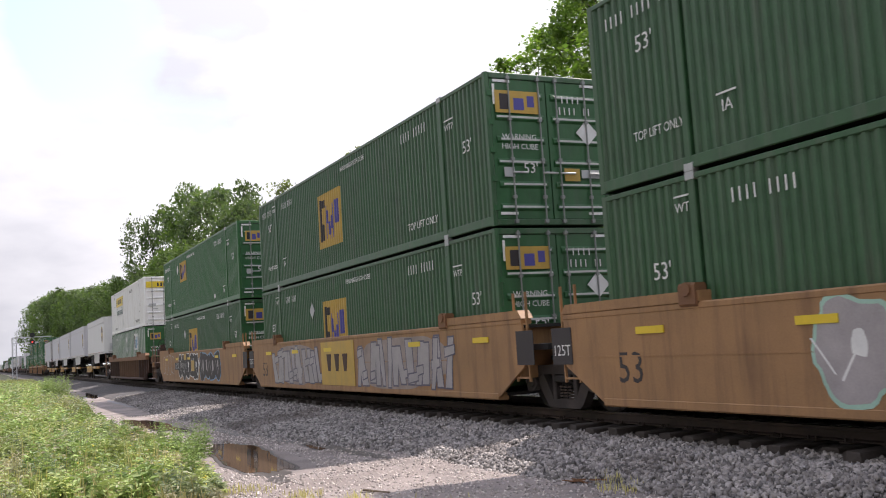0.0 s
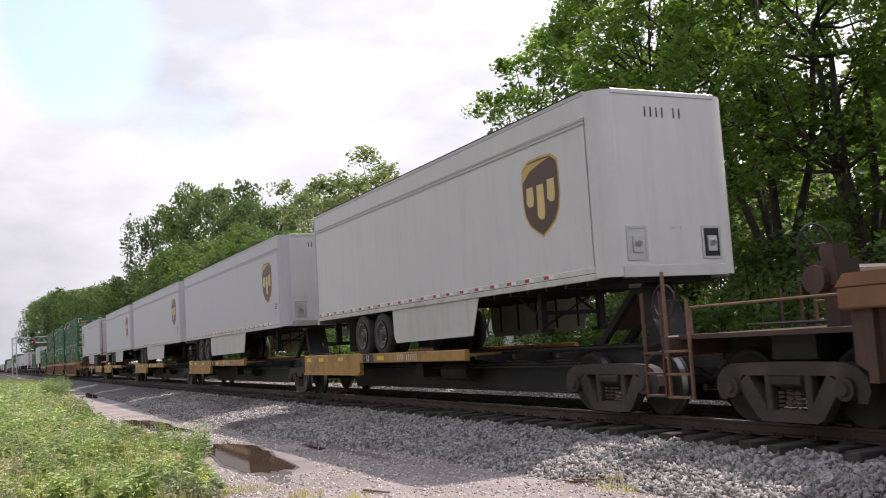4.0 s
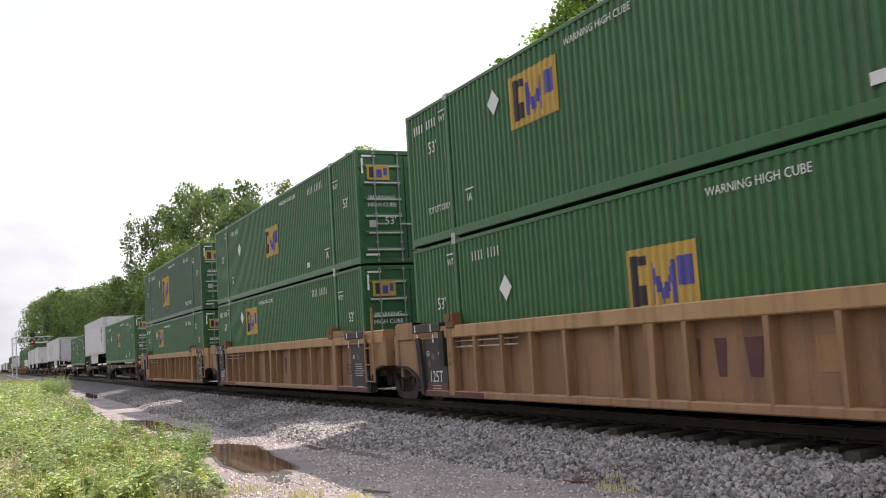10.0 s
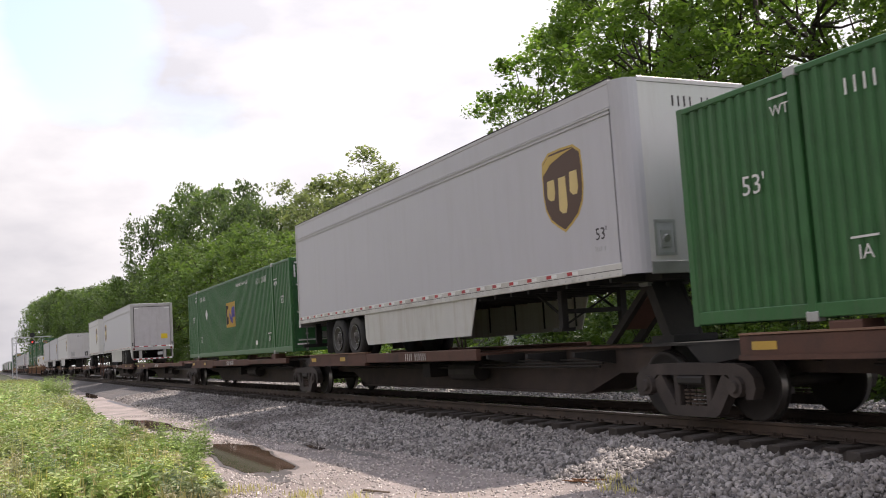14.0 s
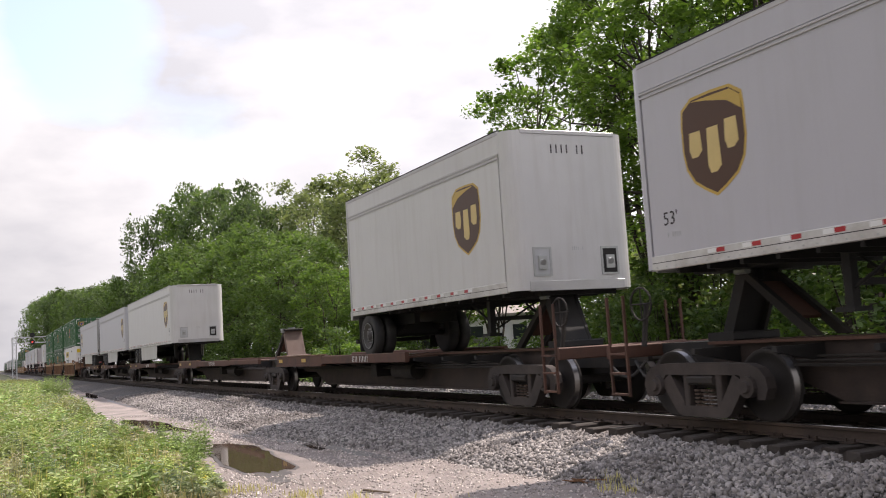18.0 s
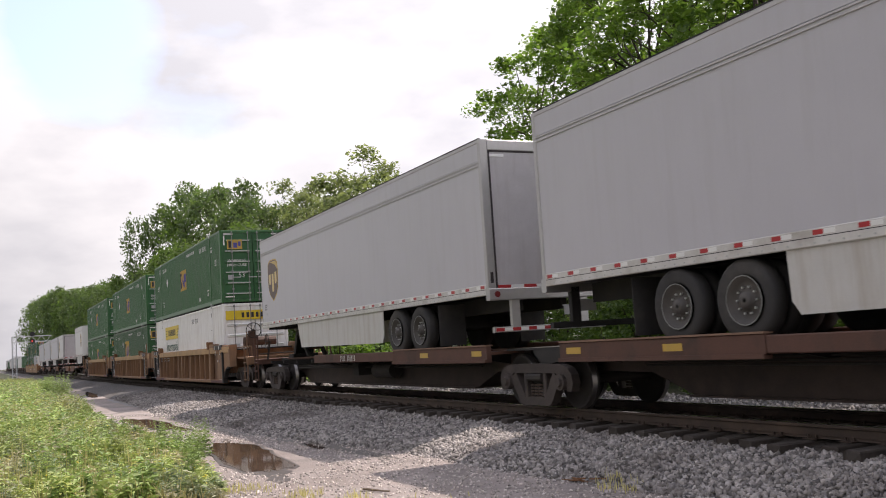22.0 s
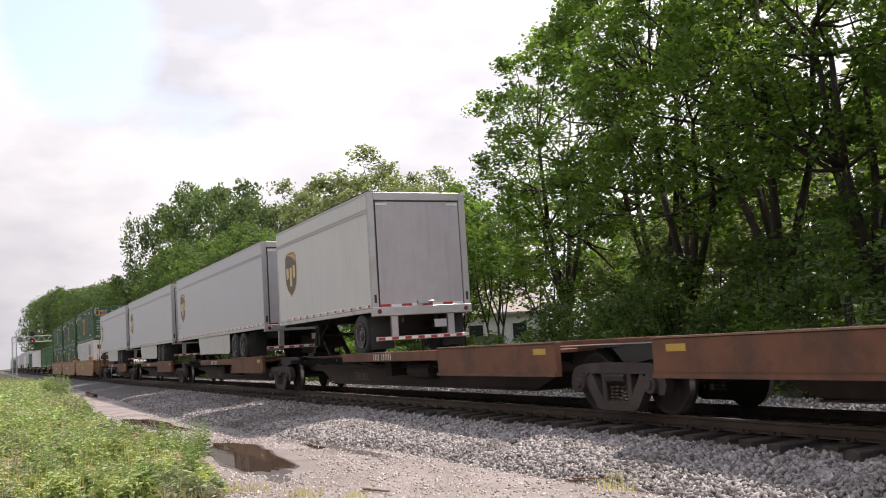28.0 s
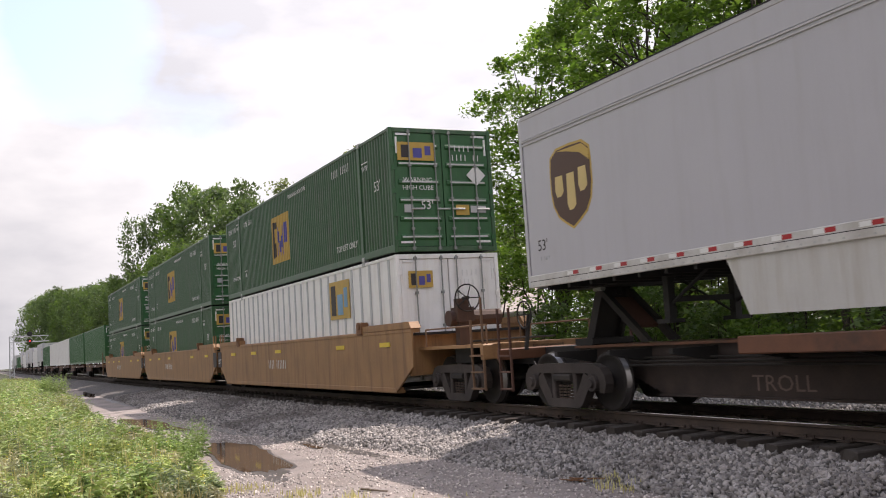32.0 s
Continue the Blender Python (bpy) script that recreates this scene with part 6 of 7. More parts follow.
def hitch(t, x, raised, s=1):
    """A trailer hitch: a broad upright plate with a head, held by a folding brace. s: the side on which the plate stands."""
    top = 1.97
    m = PLATE_TAN if raised else UNDER
    foot = x + s * 0.42
    plate = part("hitch_plate", Geo().prism([(foot, 1.06), (foot + s * 0.09, 1.06), (x + s * 0.10, top), (x, top)], "y", -0.27, 0.27), m, t, "broad upright plate of the trailer hitch")
    for y in (-0.31, 0.25):
        part("plate_flange", Geo().prism([(foot - s * 0.10, 1.06), (foot + s * 0.10, 1.06), (x + s * 0.11, top), (x - s * 0.09, top)], "y", y, y + 0.06), m, plate)
    part("plate_slot", Geo().prism([(x + s * 0.16, top - 0.30), (x + s * 0.19, top - 0.30), (x + s * 0.15, top - 0.20), (x + s * 0.12, top - 0.20)], "y", -0.12, 0.12), UNDER, plate)
    for y in (-0.32, 0.22):
        part("hitch_brace", Geo().prism([(x - s * 1.22, 1.04), (x - s * 1.02, 1.04), (x + s * 0.06, top - 0.06), (x - s * 0.04, top - 0.02)], "y", y, y + 0.10), BOGIE, t, "slanting brace of the trailer hitch")
    part("brace_web", Geo().prism([(x - s * 0.80, 1.30), (x - s * 0.76, 1.26), (x - s * 0.12, top - 0.22), (x - s * 0.16, top - 0.18)], "y", -0.21, 0.21), SPINE_RUST, t)
    head = part("hitch_head", Geo().bbox(x - 0.26, x + 0.24, -0.33, 0.33, top, top + 0.07, 0.02), BOGIE, t, "greasy hitch head")
    part("kingpin_jaw", Geo().tube((x - s * 0.05, 0, top + 0.07), (x - s * 0.05, 0, top + 0.12), 0.13, 10).bbox(x - 0.10, x + 0.12, -0.38, -0.28, top - 0.06, top + 0.09, 0.02), LOCK_ROD, head)
    part("hitch_base", Geo().bbox(foot - 0.26, foot + 0.26, -0.42, 0.42, 1.02, 1.14, 0.02), m if raised else UNDER, t)


def spine_car(kind, half_f, half_r, wheels="rear", front_end=False, rear_end=False, load="trailer", raised=False, deep=True, far=False):
    """One spine platform. x = 0 in its middle; joints at +half_f and -half_r."""
    main = {"yellow": SPINE_YEL, "rust": SPINE_RUST, "orange": SPINE_ORANGE}[kind]
    word = {"yellow": "yellow", "rust": "rusty brown", "orange": "rusty orange"}[kind]
    t = thing("spine_car", "low %s spine wagon platform" % word + (", empty" if load == "" else ""), "railway wagon", "spine wagons of the train")
    A, B = half_f - 1.15, -half_r + 1.15
    part("centre_sill", Geo().prism([(B, 0.60), (B + 1.3, 0.58), (B + 2.2, 0.26), (A - 2.2, 0.26), (A - 1.3, 0.58), (A, 0.60), (A, 0.98), (B, 0.98)], "y", -0.42, 0.42), UNDER if kind == "yellow" else SILL_GRIME, t, "deep fish-bellied centre sill")
    part("sill_flange", Geo().box(B, A, -0.5, 0.5, 0.98, 1.02), UNDER if kind == "yellow" else main, t)
    part("sill_flange", Geo().box(B + 2.2, A - 2.2, -0.5, 0.5, 0.23, 0.26), UNDER if kind == "yellow" else SILL_GRIME, t)
    w = 1 if wheels == "front" else -1
    W0 = A if w > 0 else B
    for s in (-1, 1):
        a, b = sorted((s * 1.30, s * 1.20))
        # deep side sill at the wheel end, shallow along the rest
        u, v = sorted((W0 - w * 0.1, W0 - w * 4.6))
        part("side_sill", Geo().bbox(u, v, a, b, 0.60 if deep else 0.84, 1.10, 0.015), main, t)
        if s < 0:
            part("sill_lip", Geo().box(u, v, min(s * 1.34, s * 1.2), max(s * 1.34, s * 1.2), 0.56 if deep else 0.80, 0.62 if deep else 0.86), main, t)
        c, d = sorted((s * 1.315, s * 1.16))
        if kind != "yellow" and s < 0:
            part("deck_edge", Geo().box(u, v, c, d, 1.10, 1.125), DECK_EDGE, t, "worn rusty edge of the deck")
        u2, v2 = sorted((W0 - w * 4.62, W0 - w * 10.4))
        part("side_rail", Geo().bbox(u2, v2, a, b, 0.86, 1.08, 0.015), main, t)
        u3, v3 = sorted((W0 - w * 10.4, A if w < 0 else B))
        if load != "trailer":
            part("side_rail", Geo().bbox(u3, v3, a, b, 0.90, 1.06, 0.015), main, t)
        part("wheel_deck", Geo().box(min(u, u2), max(v, v2), min(s * 1.2, s * 0.5), max(s * 1.2, s * 0.5), 0.94, 0.99), main, t, "steel wheel deck")
        g = Geo()
        x = B + 0.5
        while x < A - 0.4:
            g.prism([(s * 0.36, 0.72), (s * 1.2, 0.88), (s * 1.2, 0.95), (s * 0.36, 0.95)], "x", x - 0.04, x + 0.04)
            x += 1.45
        part("outrigger", g, UNDER, t)["kind"] = "stuff"
        if s > 0:
            continue
        for k, xx in enumerate((W0 - w * 0.5, W0 - w * 1.6, W0 - w * 3.2, W0 - w * 6.0) if kind == "yellow" else (W0 - w * 0.5, W0 - w * 2.9) if kind == "rust" else (W0 - w * 0.6,)):
            c, d = sorted((s * 1.30, s * 1.305))
            part("reflector", Geo().box(xx - 0.20, xx + 0.20, c, d, 0.92, 1.02), YELLOW_B if kind == "yellow" else YELLOW, t, "yellow reflective strip")
    if kind == "yellow":
        xx = W0 - w * 5.2
        part("stencil_panel", Geo().box(xx - 0.35, xx + 0.35, -1.308, -1.301, 0.87, 1.07), INK, t)
        write("53", 0.2, LETTER, t, xx, -1.311, 0.90)
    if kind == "orange":
        write("TROLL", 0.30, PLATE_TAN, t, B + 4.6, -0.425, 0.34, 0, 1.2)
    code_bars(t, W0 - w * 7.6, -1.304, 0.89, 11, 0.15, LETTER)
    if load == "trailer" or raised or load == "":
        hx = (A - (0.2 if raised else 0.6)) if w < 0 else (B + (0.2 if raised else 0.6))
        if raised or load == "trailer":
            hitch(t, hx, raised, 1 if w < 0 else -1)
        else:
            part("hitch_folded", Geo().box(hx - 1.1, hx + 0.6, -0.42, 0.42, 1.02, 1.22), BOGIE, t)
    if load == "container":
        for x in (-POST, POST):
            for s in (-1, 1):
                part("container_pedestal", Geo().bbox(x - 0.22, x + 0.22, min(s * 1.29, s * 0.95), max(s * 1.29, s * 0.95), 1.0, 1.215, 0.02), main, t)
    g = Geo()
    for k in range(3):
        g.tube((B + 1.5, -0.55 - 0.06 * k, 0.8 - 0.05 * k), (A - 1.5, -0.55 - 0.06 * k, 0.8 - 0.05 * k), 0.02, 6)
    part("brake_piping", g, BOGIE, t)["kind"] = "stuff"
    part("air_tank", Geo().tube((0.6, -0.62, 0.62), (1.8, -0.62, 0.62), 0.19, 12), BOGIE, t)
    part("valve_box", Geo().box(-0.6, -0.2, -0.85, -0.4, 0.5, 0.8), BOGIE, t)
    for s, is_end in ((1, front_end), (-1, rear_end)):
        j = half_f if s > 0 else -half_r
        if is_end:
            e = j + s * 0.15
            a, b = sorted((j - s * 1.3, e))
            part("end_sill", Geo().box(a, b, -0.36, 0.36, 0.66, 1.02), UNDER, t)
            c, d = sorted((e, e - s * 0.12))
            part("end_beam", Geo().bbox(c, d, -1.3, 1.3, 0.84, 1.04, 0.02), main, t)
            coupler(t, e, s)
            bogie(t, j - s * 1.6)
            for y in (-1.3, 1.3):
                g = Geo()
                for dx in (0.1, 0.5):
                    g.box(e - s * dx - 0.015, e - s * dx + 0.015, y - 0.02, y + 0.02, 0.3, 1.75)
                for z in (0.32, 0.62, 0.9):
                    a, b = sorted((e - s * 0.1, e - s * 0.5))
                    g.box(a, b, y - 0.04, y + 0.02, z, z + 0.03)
                part("step_ladder", g, SPINE_RUST, t, "step irons and grab rails")
            bw = Geo()
            cx, cy, cz = e - s * 0.45, -0.95, 1.62
            for k in range(16):
                a1, a2 = 2 * math.pi * k / 16, 2 * math.pi * (k + 1) / 16
                bw.tube((cx + 0.24 * math.cos(a1), cy, cz + 0.24 * math.sin(a1)), (cx + 0.24 * math.cos(a2), cy, cz + 0.24 * math.sin(a2)), 0.016, 6)
            bw.tube((cx, cy, 1.0), (cx, cy + 0.1, cz), 0.04, 6).tube((cx - 0.24, cy, cz), (cx + 0.24, cy, cz), 0.012, 5).tube((cx, cy, cz - 0.24), (cx, cy, cz + 0.24), 0.012, 5)
            part("brake_wheel", bw, BOGIE, t, "hand-brake wheel")
        else:
            a, b = sorted((j - s * 1.2, j + s * 0.0))
            part("articulation_arm", Geo().box(a, b, -0.36, 0.36, 0.66, 1.02).box(a, b, -0.9, 0.9, 0.99, 1.03), UNDER, t)
            if s < 0:
                bogie(t, j, far)
                part("diagonal_brace", Geo().prism([(j + 0.2, 0.72), (j + 1.9, 0.95), (j + 1.9, 1.05), (j - 0.1, 0.98)], "y", -1.0, -0.9), UNDER, t)
    return t


# ---- the consist ----
CARGO = []      # every moving thing, with its place along the train


def put(ob, s, z=0.0, turned=False):
    ob.matrix_basis = pose(s, 0, z, 0, 0, 180 if turned else 0)
    CARGO.append((ob, s, z, turned))
    return ob


PROTO = {}


def make(key, build, s, z=0.0, turned=False):
    """The first of a kind is built, the others are copied from it."""
    if key not in PROTO:
        PROTO[key] = build()
        return put(PROTO[key], s, z, turned)
    return put(copy_thing(PROTO[key], Matrix()), s, z, turned)


LOW, HIGH, ON_SPINE = 0.355, 3.258, 1.22
BOXES = {
    "g1": lambda: container("green", -0.95, 1.455, 1.8, 1.47, None, True, rear_words=True),
    "g2": lambda: container("green", -2.8, 2.03, 1.55, 0.92, (-4.15, 2.22), rear_words=True),
    "g3": lambda: container("green", -0.95, 1.455, 1.8, 1.47, (-2.8, 2.0), True),
    "g4": lambda: container("green", 0.15, 1.56, 1.52, 0.93, (-4.15, 1.78)),
    "far_green": lambda: container("green", far=True),
    "far_white": lambda: container("white", far=True),
    "jb": lambda: container("white"),
    "rg": lambda: container("ribbed_green"),
    "rw": lambda: container("ribbed_white"),
}


def box(kind, front, z):
    return make("box_" + kind, BOXES[kind], front - HL, z)


def well(kind, front, fe, re, rb=False, graffiti=0, fb=True):
    return make(("well", kind, fe, re, rb, graffiti, fb), lambda: well_car(kind, fe, re, fb, rb, graffiti), front - HL)


def van(length, front, turned=False, **kw):
    return make(("van", length, turned, tuple(sorted(kw.items()))), lambda: trailer(length, show=1 if turned else -1, **kw), front - length / 2, 0, turned)


def spine(kind, front, rear, **kw):
    mid = (front + rear) / 2
    h = (front - rear) / 2
    return make(("spine", kind, round(h, 2), tuple(sorted(kw.items()))), lambda: spine_car(kind, h, h, **kw), mid)


# three-unit yellow well car, sprayed
well("yellow", 4.55, False, False, graffiti=1)
well("yellow", -14.95, False, False, graffiti=2)
well("yellow", -34.25, False, True, graffiti=3)
for f, lo, hi in ((4.55, "g3", "g1"), (-14.95, "g3", "g1"), (-34.25, "g3", "g2")):
    box(lo, f, LOW)
    box(hi, f, HIGH)
# single brown well car
well("brown", -57.5, True, True)
box("rg", -57.5, LOW)
box("jb", -57.5, HIGH)
# yellow five-platform spine car
J = [-77.9, -95.4, -113.0, -130.6, -148.1, -166.2]
van(13.7, -79.0, white=True, number=False)
van(16.15, -96.2)
van(16.15, -113.6)
van(13.7, -131.2, white=False, number=False)
van(16.15, -149.7, True, skirt_to=9.9)
for k in range(5):
    spine("yellow", J[k], J[k + 1], wheels="front" if k == 4 else "rear", front_end=k == 0, rear_end=k == 4)
# three-unit tan well car
for k, f in enumerate((-171.55, -190.9, -210.1)):
    well("tan", f, k == 0, k == 2)
    box(("g4", "g2", "g2")[k], f, LOW)
    box(("g2", "g4", "g3")[k], f, HIGH)
# rusty five-platform spine car
J = [-229.8, -247.7, -265.0, -282.4, -299.9, -317.9]
box("g4", -231.1, ON_SPINE)
van(16.15, -248.4, white=False)
box("g4", -265.4, ON_SPINE)
van(16.15, -300.95, True, gusset=True)
for k in range(5):
    spine("rust", J[k], J[k + 1], wheels="front" if k == 4 else "rear", front_end=k == 0, rear_end=k == 4,
          load="container" if k in (0, 2) else "" if k == 3 else "trailer", deep=False)
# second rusty spine car
J = [-319.5, -337.2, -354.5, -372.0, -389.5, -407.6]
van(8.3, -320.6, white=True, axles=1, skirt=False, number=False)
van(16.15, -354.85, white=True)
van(16.15, -372.45)
van(16.15, -390.5, True, skirt_to=12.1)
for k in range(5):
    spine("rust", J[k], J[k + 1], wheels="front" if k == 4 else "rear", front_end=k == 0, rear_end=k == 4, load="" if k == 1 else "trailer", raised=k == 1, deep=False)
# second tan well car
for k, f in enumerate((-412.4, -431.9, -451.5)):
    well("rusty", f, k == 0, k == 2)
    box(("jb", "g3", "g4")[k], f, LOW)
    box("g4", f, HIGH)
# orange spine car
J = [-472.2, -490.3, -508.6, -526.2, -543.7, -561.2]
van(8.3, -473.3, white=True, axles=1, skirt=True, number=False)
van(8.3, -499.5, True, white=True, axles=1, skirt=False, number=False)
van(16.15, -509.35, True)
van(16.15, -526.8, True)
van(16.15, -544.15, True)
for k in range(5):
    spine("orange", J[k], J[k + 1], wheels="front" if k > 0 else "rear", front_end=k == 0, rear_end=k == 4)
# plain yellow well car
for k, f in enumerate((-565.75, -585.0, -604.3)):
    well("plain", f, k == 0, k == 2)
    box(("rw", "g1", "g1")[k], f, LOW)
    box("g1", f, HIGH)
# the rest of the train, far down the line
f = -623.5
far_load = ["far_green", "far_green", "far_white", "far_white", "far_green", "van", "far_white", "van", "van", "far_white", "van", "far_green", "far_green", "van", "van", "far_white"]
for k, ld in enumerate(far_load):
    spine("rust", f + 1.2, f - 16.3, wheels="rear", front_end=False, rear_end=False, load="trailer" if ld == "van" else "container", far=True)
    if ld == "van":
        van(16.15, f)
    else:
        box(ld, f, ON_SPINE)
    f -= 17.5


# ================= trees, shrubs, grass =================
def quads_mesh(name, v, material):
    """A mesh of folded leaves: four corners each, two triangles."""
    n = len(v) // 4
    k = np.arange(n) * 4
    f = np.stack([k, k + 1, k + 2, k, k + 2, k + 3], 1).reshape(-1, 3)
    me = bpy.data.meshes.new(name)
    me.vertices.add(len(v))
    me.vertices.foreach_set("co", v.reshape(-1))
    me.loops.add(len(f) * 3)
    me.loops.foreach_set("vertex_index", f.reshape(-1))
    me.polygons.add(len(f))
    me.polygons.foreach_set("loop_start", np.arange(len(f)) * 3)
    me.update(calc_edges=True)
    me.materials.append(material)
    return me


def unit(a):
    return a / (np.linalg.norm(a, axis=1)[:, None] + 1e-9)


def leaf_cloud(name, centres, radii, per, size, seed, material, shell=0.3, flat=0.75, tilt=0.5, broad=0.66):
    """Many small folded leaves round each centre, lying mostly level with drooping tips, joined into one mesh."""
    r = np.random.RandomState(seed)
    c = np.repeat(np.asarray(centres, float), per, axis=0)
    rad = np.repeat(np.asarray(radii, float), per)
    n = len(c)
    d = unit(r.randn(n, 3))
    p = c + d * (rad * (shell + (1 - shell) * r.rand(n) ** 0.45))[:, None] * np.array([1, 1, flat])
    a = unit(r.randn(n, 3) * np.array([1, 1, tilt]) - np.array([0, 0, 0.15]))
    up = np.array([0, 0, 1.0]) + r.randn(n, 3) * tilt
    b = unit(np.cross(a, up))
    s = (size * (0.6 + 0.8 * r.rand(n)))[:, None]
    a, b = a * s, b * s * broad
    fold = unit(np.cross(a, b))
    v = np.stack([p - a, p + b + fold * s * 0.18, p + a, p - b + fold * s * 0.18], 1).reshape(-1, 3)
    return quads_mesh(name, v, material)


def broadleaf(seed, h, spread, clear, boughs, sprays, per, size, material, forks=3, bough=0.36, thin=0.0, low=-0.8, spray=0.34, core=0, stems=1):
    """Meshes of one tree. Its crown is built of boughs, each bough of sprays of leaves round the ends of twigs.
    h: height, spread: crown radius, clear: height of the lowest boughs, thin: share of the sprays that are missing."""
    r = random.Random(seed)
    g = Geo()
    base_r = 0.0105 * h + 0.02
    mz, rz = (clear + h) / 2, (h - clear) / 2
    tops = []
    for k in range(stems):
        a = 2 * math.pi * (k + 0.3 * r.random()) / stems
        lean = 0.0 if stems == 1 else 0.16 * spread
        foot = Vector((0.10 * math.cos(a), 0.10 * math.sin(a), -0.3)) if stems > 1 else Vector((0, 0, -0.3))
        p, q = foot, Vector((lean * math.cos(a) + r.uniform(-0.15, 0.15), lean * math.sin(a) + r.uniform(-0.15, 0.15), clear))
        w = base_r / stems ** 0.5
        mid = p.lerp(q, 0.5) + Vector((r.uniform(-0.12, 0.12), r.uniform(-0.12, 0.12), 0))
        g.tube(p, mid, w * 1.3, 8, w)
        g.tube(mid, q, w, 8, w * 0.9)
        for j in range(forks):
            a2 = a + 2 * math.pi * (j + 0.5 * r.random()) / forks
            e = Vector((q.x + 0.30 * spread * math.cos(a2) * r.uniform(0.5, 1.1), q.y + 0.30 * spread * math.sin(a2) * r.uniform(0.5, 1.1), clear + (h - clear) * r.uniform(0.38, 0.62)))
            m2 = q.lerp(e, 0.5) + Vector((math.cos(a2), math.sin(a2), 0)) * 0.07 * spread
            g.tube(q, m2, w * 0.72, 7, w * 0.55)
            g.tube(m2, e, w * 0.55, 7, w * 0.36)
            tops += [(m2, w * 0.45), (e, w * 0.34)]
    cs, rd = [], []
    inner, ir = [], []
    for i in range(boughs):
        u = low + (0.97 - low) * (i + r.random()) / boughs
        a = 2.39996 * i + r.uniform(-0.4, 0.4)
        q = r.uniform(0.58, 0.80)
        w = max(0.0, 1 - u * u) ** 0.42
        lump = 1.0 + 0.34 * noise.noise((math.cos(a) * w * 1.6 + seed, math.sin(a) * w * 1.6, u * 1.6))
        c = Vector((spread * q * lump * w * math.cos(a), spread * q * lump * w * math.sin(a), mz + rz * 0.84 * lump * u))
        R = bough * spread * r.uniform(0.75, 1.2) * (0.75 + 0.25 * w)
        root, wr = min(tops, key=lambda t: (t[0] - c).length + max(0.0, t[0].z - c.z) * 1.5)
        m = root.lerp(c, 0.5) + Vector((0, 0, -0.05 * (c - root).length)) + Vector((r.uniform(-1, 1), r.uniform(-1, 1), 0)) * 0.06 * spread
        g.tube(root, m, wr * 0.8, 5, wr * 0.55)
        g.tube(m, c, wr * 0.55, 5, wr * 0.25)
        out = Vector((c.x, c.y, (c.z - mz) * 0.7))
        out = out.normalized() if out.length > 0 else Vector((0, 0, 1))
        for j in range(sprays):
            if r.random() < thin:
                continue
            d = Vector((r.gauss(0, 1), r.gauss(0, 1), r.gauss(0, 1))).normalized() + out * 0.55 + Vector((0, 0, 0.25))
            d.normalize()
            p = c + Vector((d.x, d.y, d.z * 0.72)) * R * r.uniform(0.55, 1.05)
            if j % 3 == 0:
                g.tube(c, p, wr * 0.22, 3, 0.008)
            cs.append(tuple(p))
            rd.append(spray * R * r.uniform(0.7, 1.3))
        for j in range(core):
            inner.append(tuple(c + Vector((r.uniform(-1, 1), r.uniform(-1, 1), r.uniform(-0.6, 0.5))) * R * 0.5))
            ir.append(R * 0.4)
    if inner:
        cs, rd = cs + inner, rd + ir
    return g.mesh("trunk", True), leaf_cloud("crown", cs, rd, per, size, seed, material, 0.15)


def plant(name, label, category, group, trunk, crown, x, y, z, turn, s=1.0, sz=None):
    t = thing(name, label, category, group, m=pose(x, y, z, 0, 0, turn))
    t.scale = (s, s, sz or s)
    part("trunk", trunk, BARK, t, "grey-brown bark")
    part("crown", crown, None, t)
    return t


OAK = "tall leafy deciduous tree standing behind the track"
K_EDGE = broadleaf(21, 15.0, 4.0, 2.4, 40, 17, 34, 0.090, LEAF, 4, 0.31, 0.24, -0.88)
K_BIG = [broadleaf(s, 16.5, 4.8, 2.4, 40, 18, 36, 0.092, m, 4, 0.29, 0.24, -0.72) for s, m in ((22, LEAF), (31, LEAF_D))]
K_MID = broadleaf(41, 11.0, 3.6, 1.0, 30, 15, 22, 0.120, LEAF_M, 3, 0.38, 0.03, -0.95, spray=0.46)
MID_DARK = (K_MID[0], K_MID[1].copy())
MID_DARK[1].materials[0] = LEAF_D
K_PALE = broadleaf(42, 12.0, 3.0, 1.6, 32, 14, 20, 0.115, LEAF_L, 4, 0.40, 0.05, -0.9, spray=0.55)
K_VASE = broadleaf(43, 9.0, 3.0, 2.2, 24, 14, 20, 0.105, LEAF_D, 3, 0.36, 0.18, -0.6, stems=3)
K_FAR = [broadleaf(s, 20.0, 7.5, 2.0, 36, 16, 16, 0.27, m, 3, 0.36, 0.03, -0.92, spray=0.46) for s, m in ((51, LEAF_FAR), (52, LEAF_M))]
K_BACK = [broadleaf(s, 13.0, 5.0, 0.8, 28, 14, 14, 0.25, m, 3, 0.38, 0.03, -0.97) for s, m in ((55, LEAF), (56, LEAF_L))]

# near line of big trees: x, y, height factor, kind
for i, (x, y, s, k) in enumerate([(-35.3, 13.2, 1.03, 0), (-30.2, 14.4, 0.98, 1), (-26.2, 12.6, 1.06, 2), (-21.6, 12.0, 1.08, 1), (-17.6, 11.4, 1.04, 2), (-12.5, 11.6, 1.06, 1), (-7.5, 12.5, 1.05, 2)]):
    tr, cr = ([K_EDGE] + K_BIG)[k]
    plant("tree", OAK, "tree", "trees behind the track", tr, cr, x, y, ground_z(x, y) - 0.1, 67 * i, s)
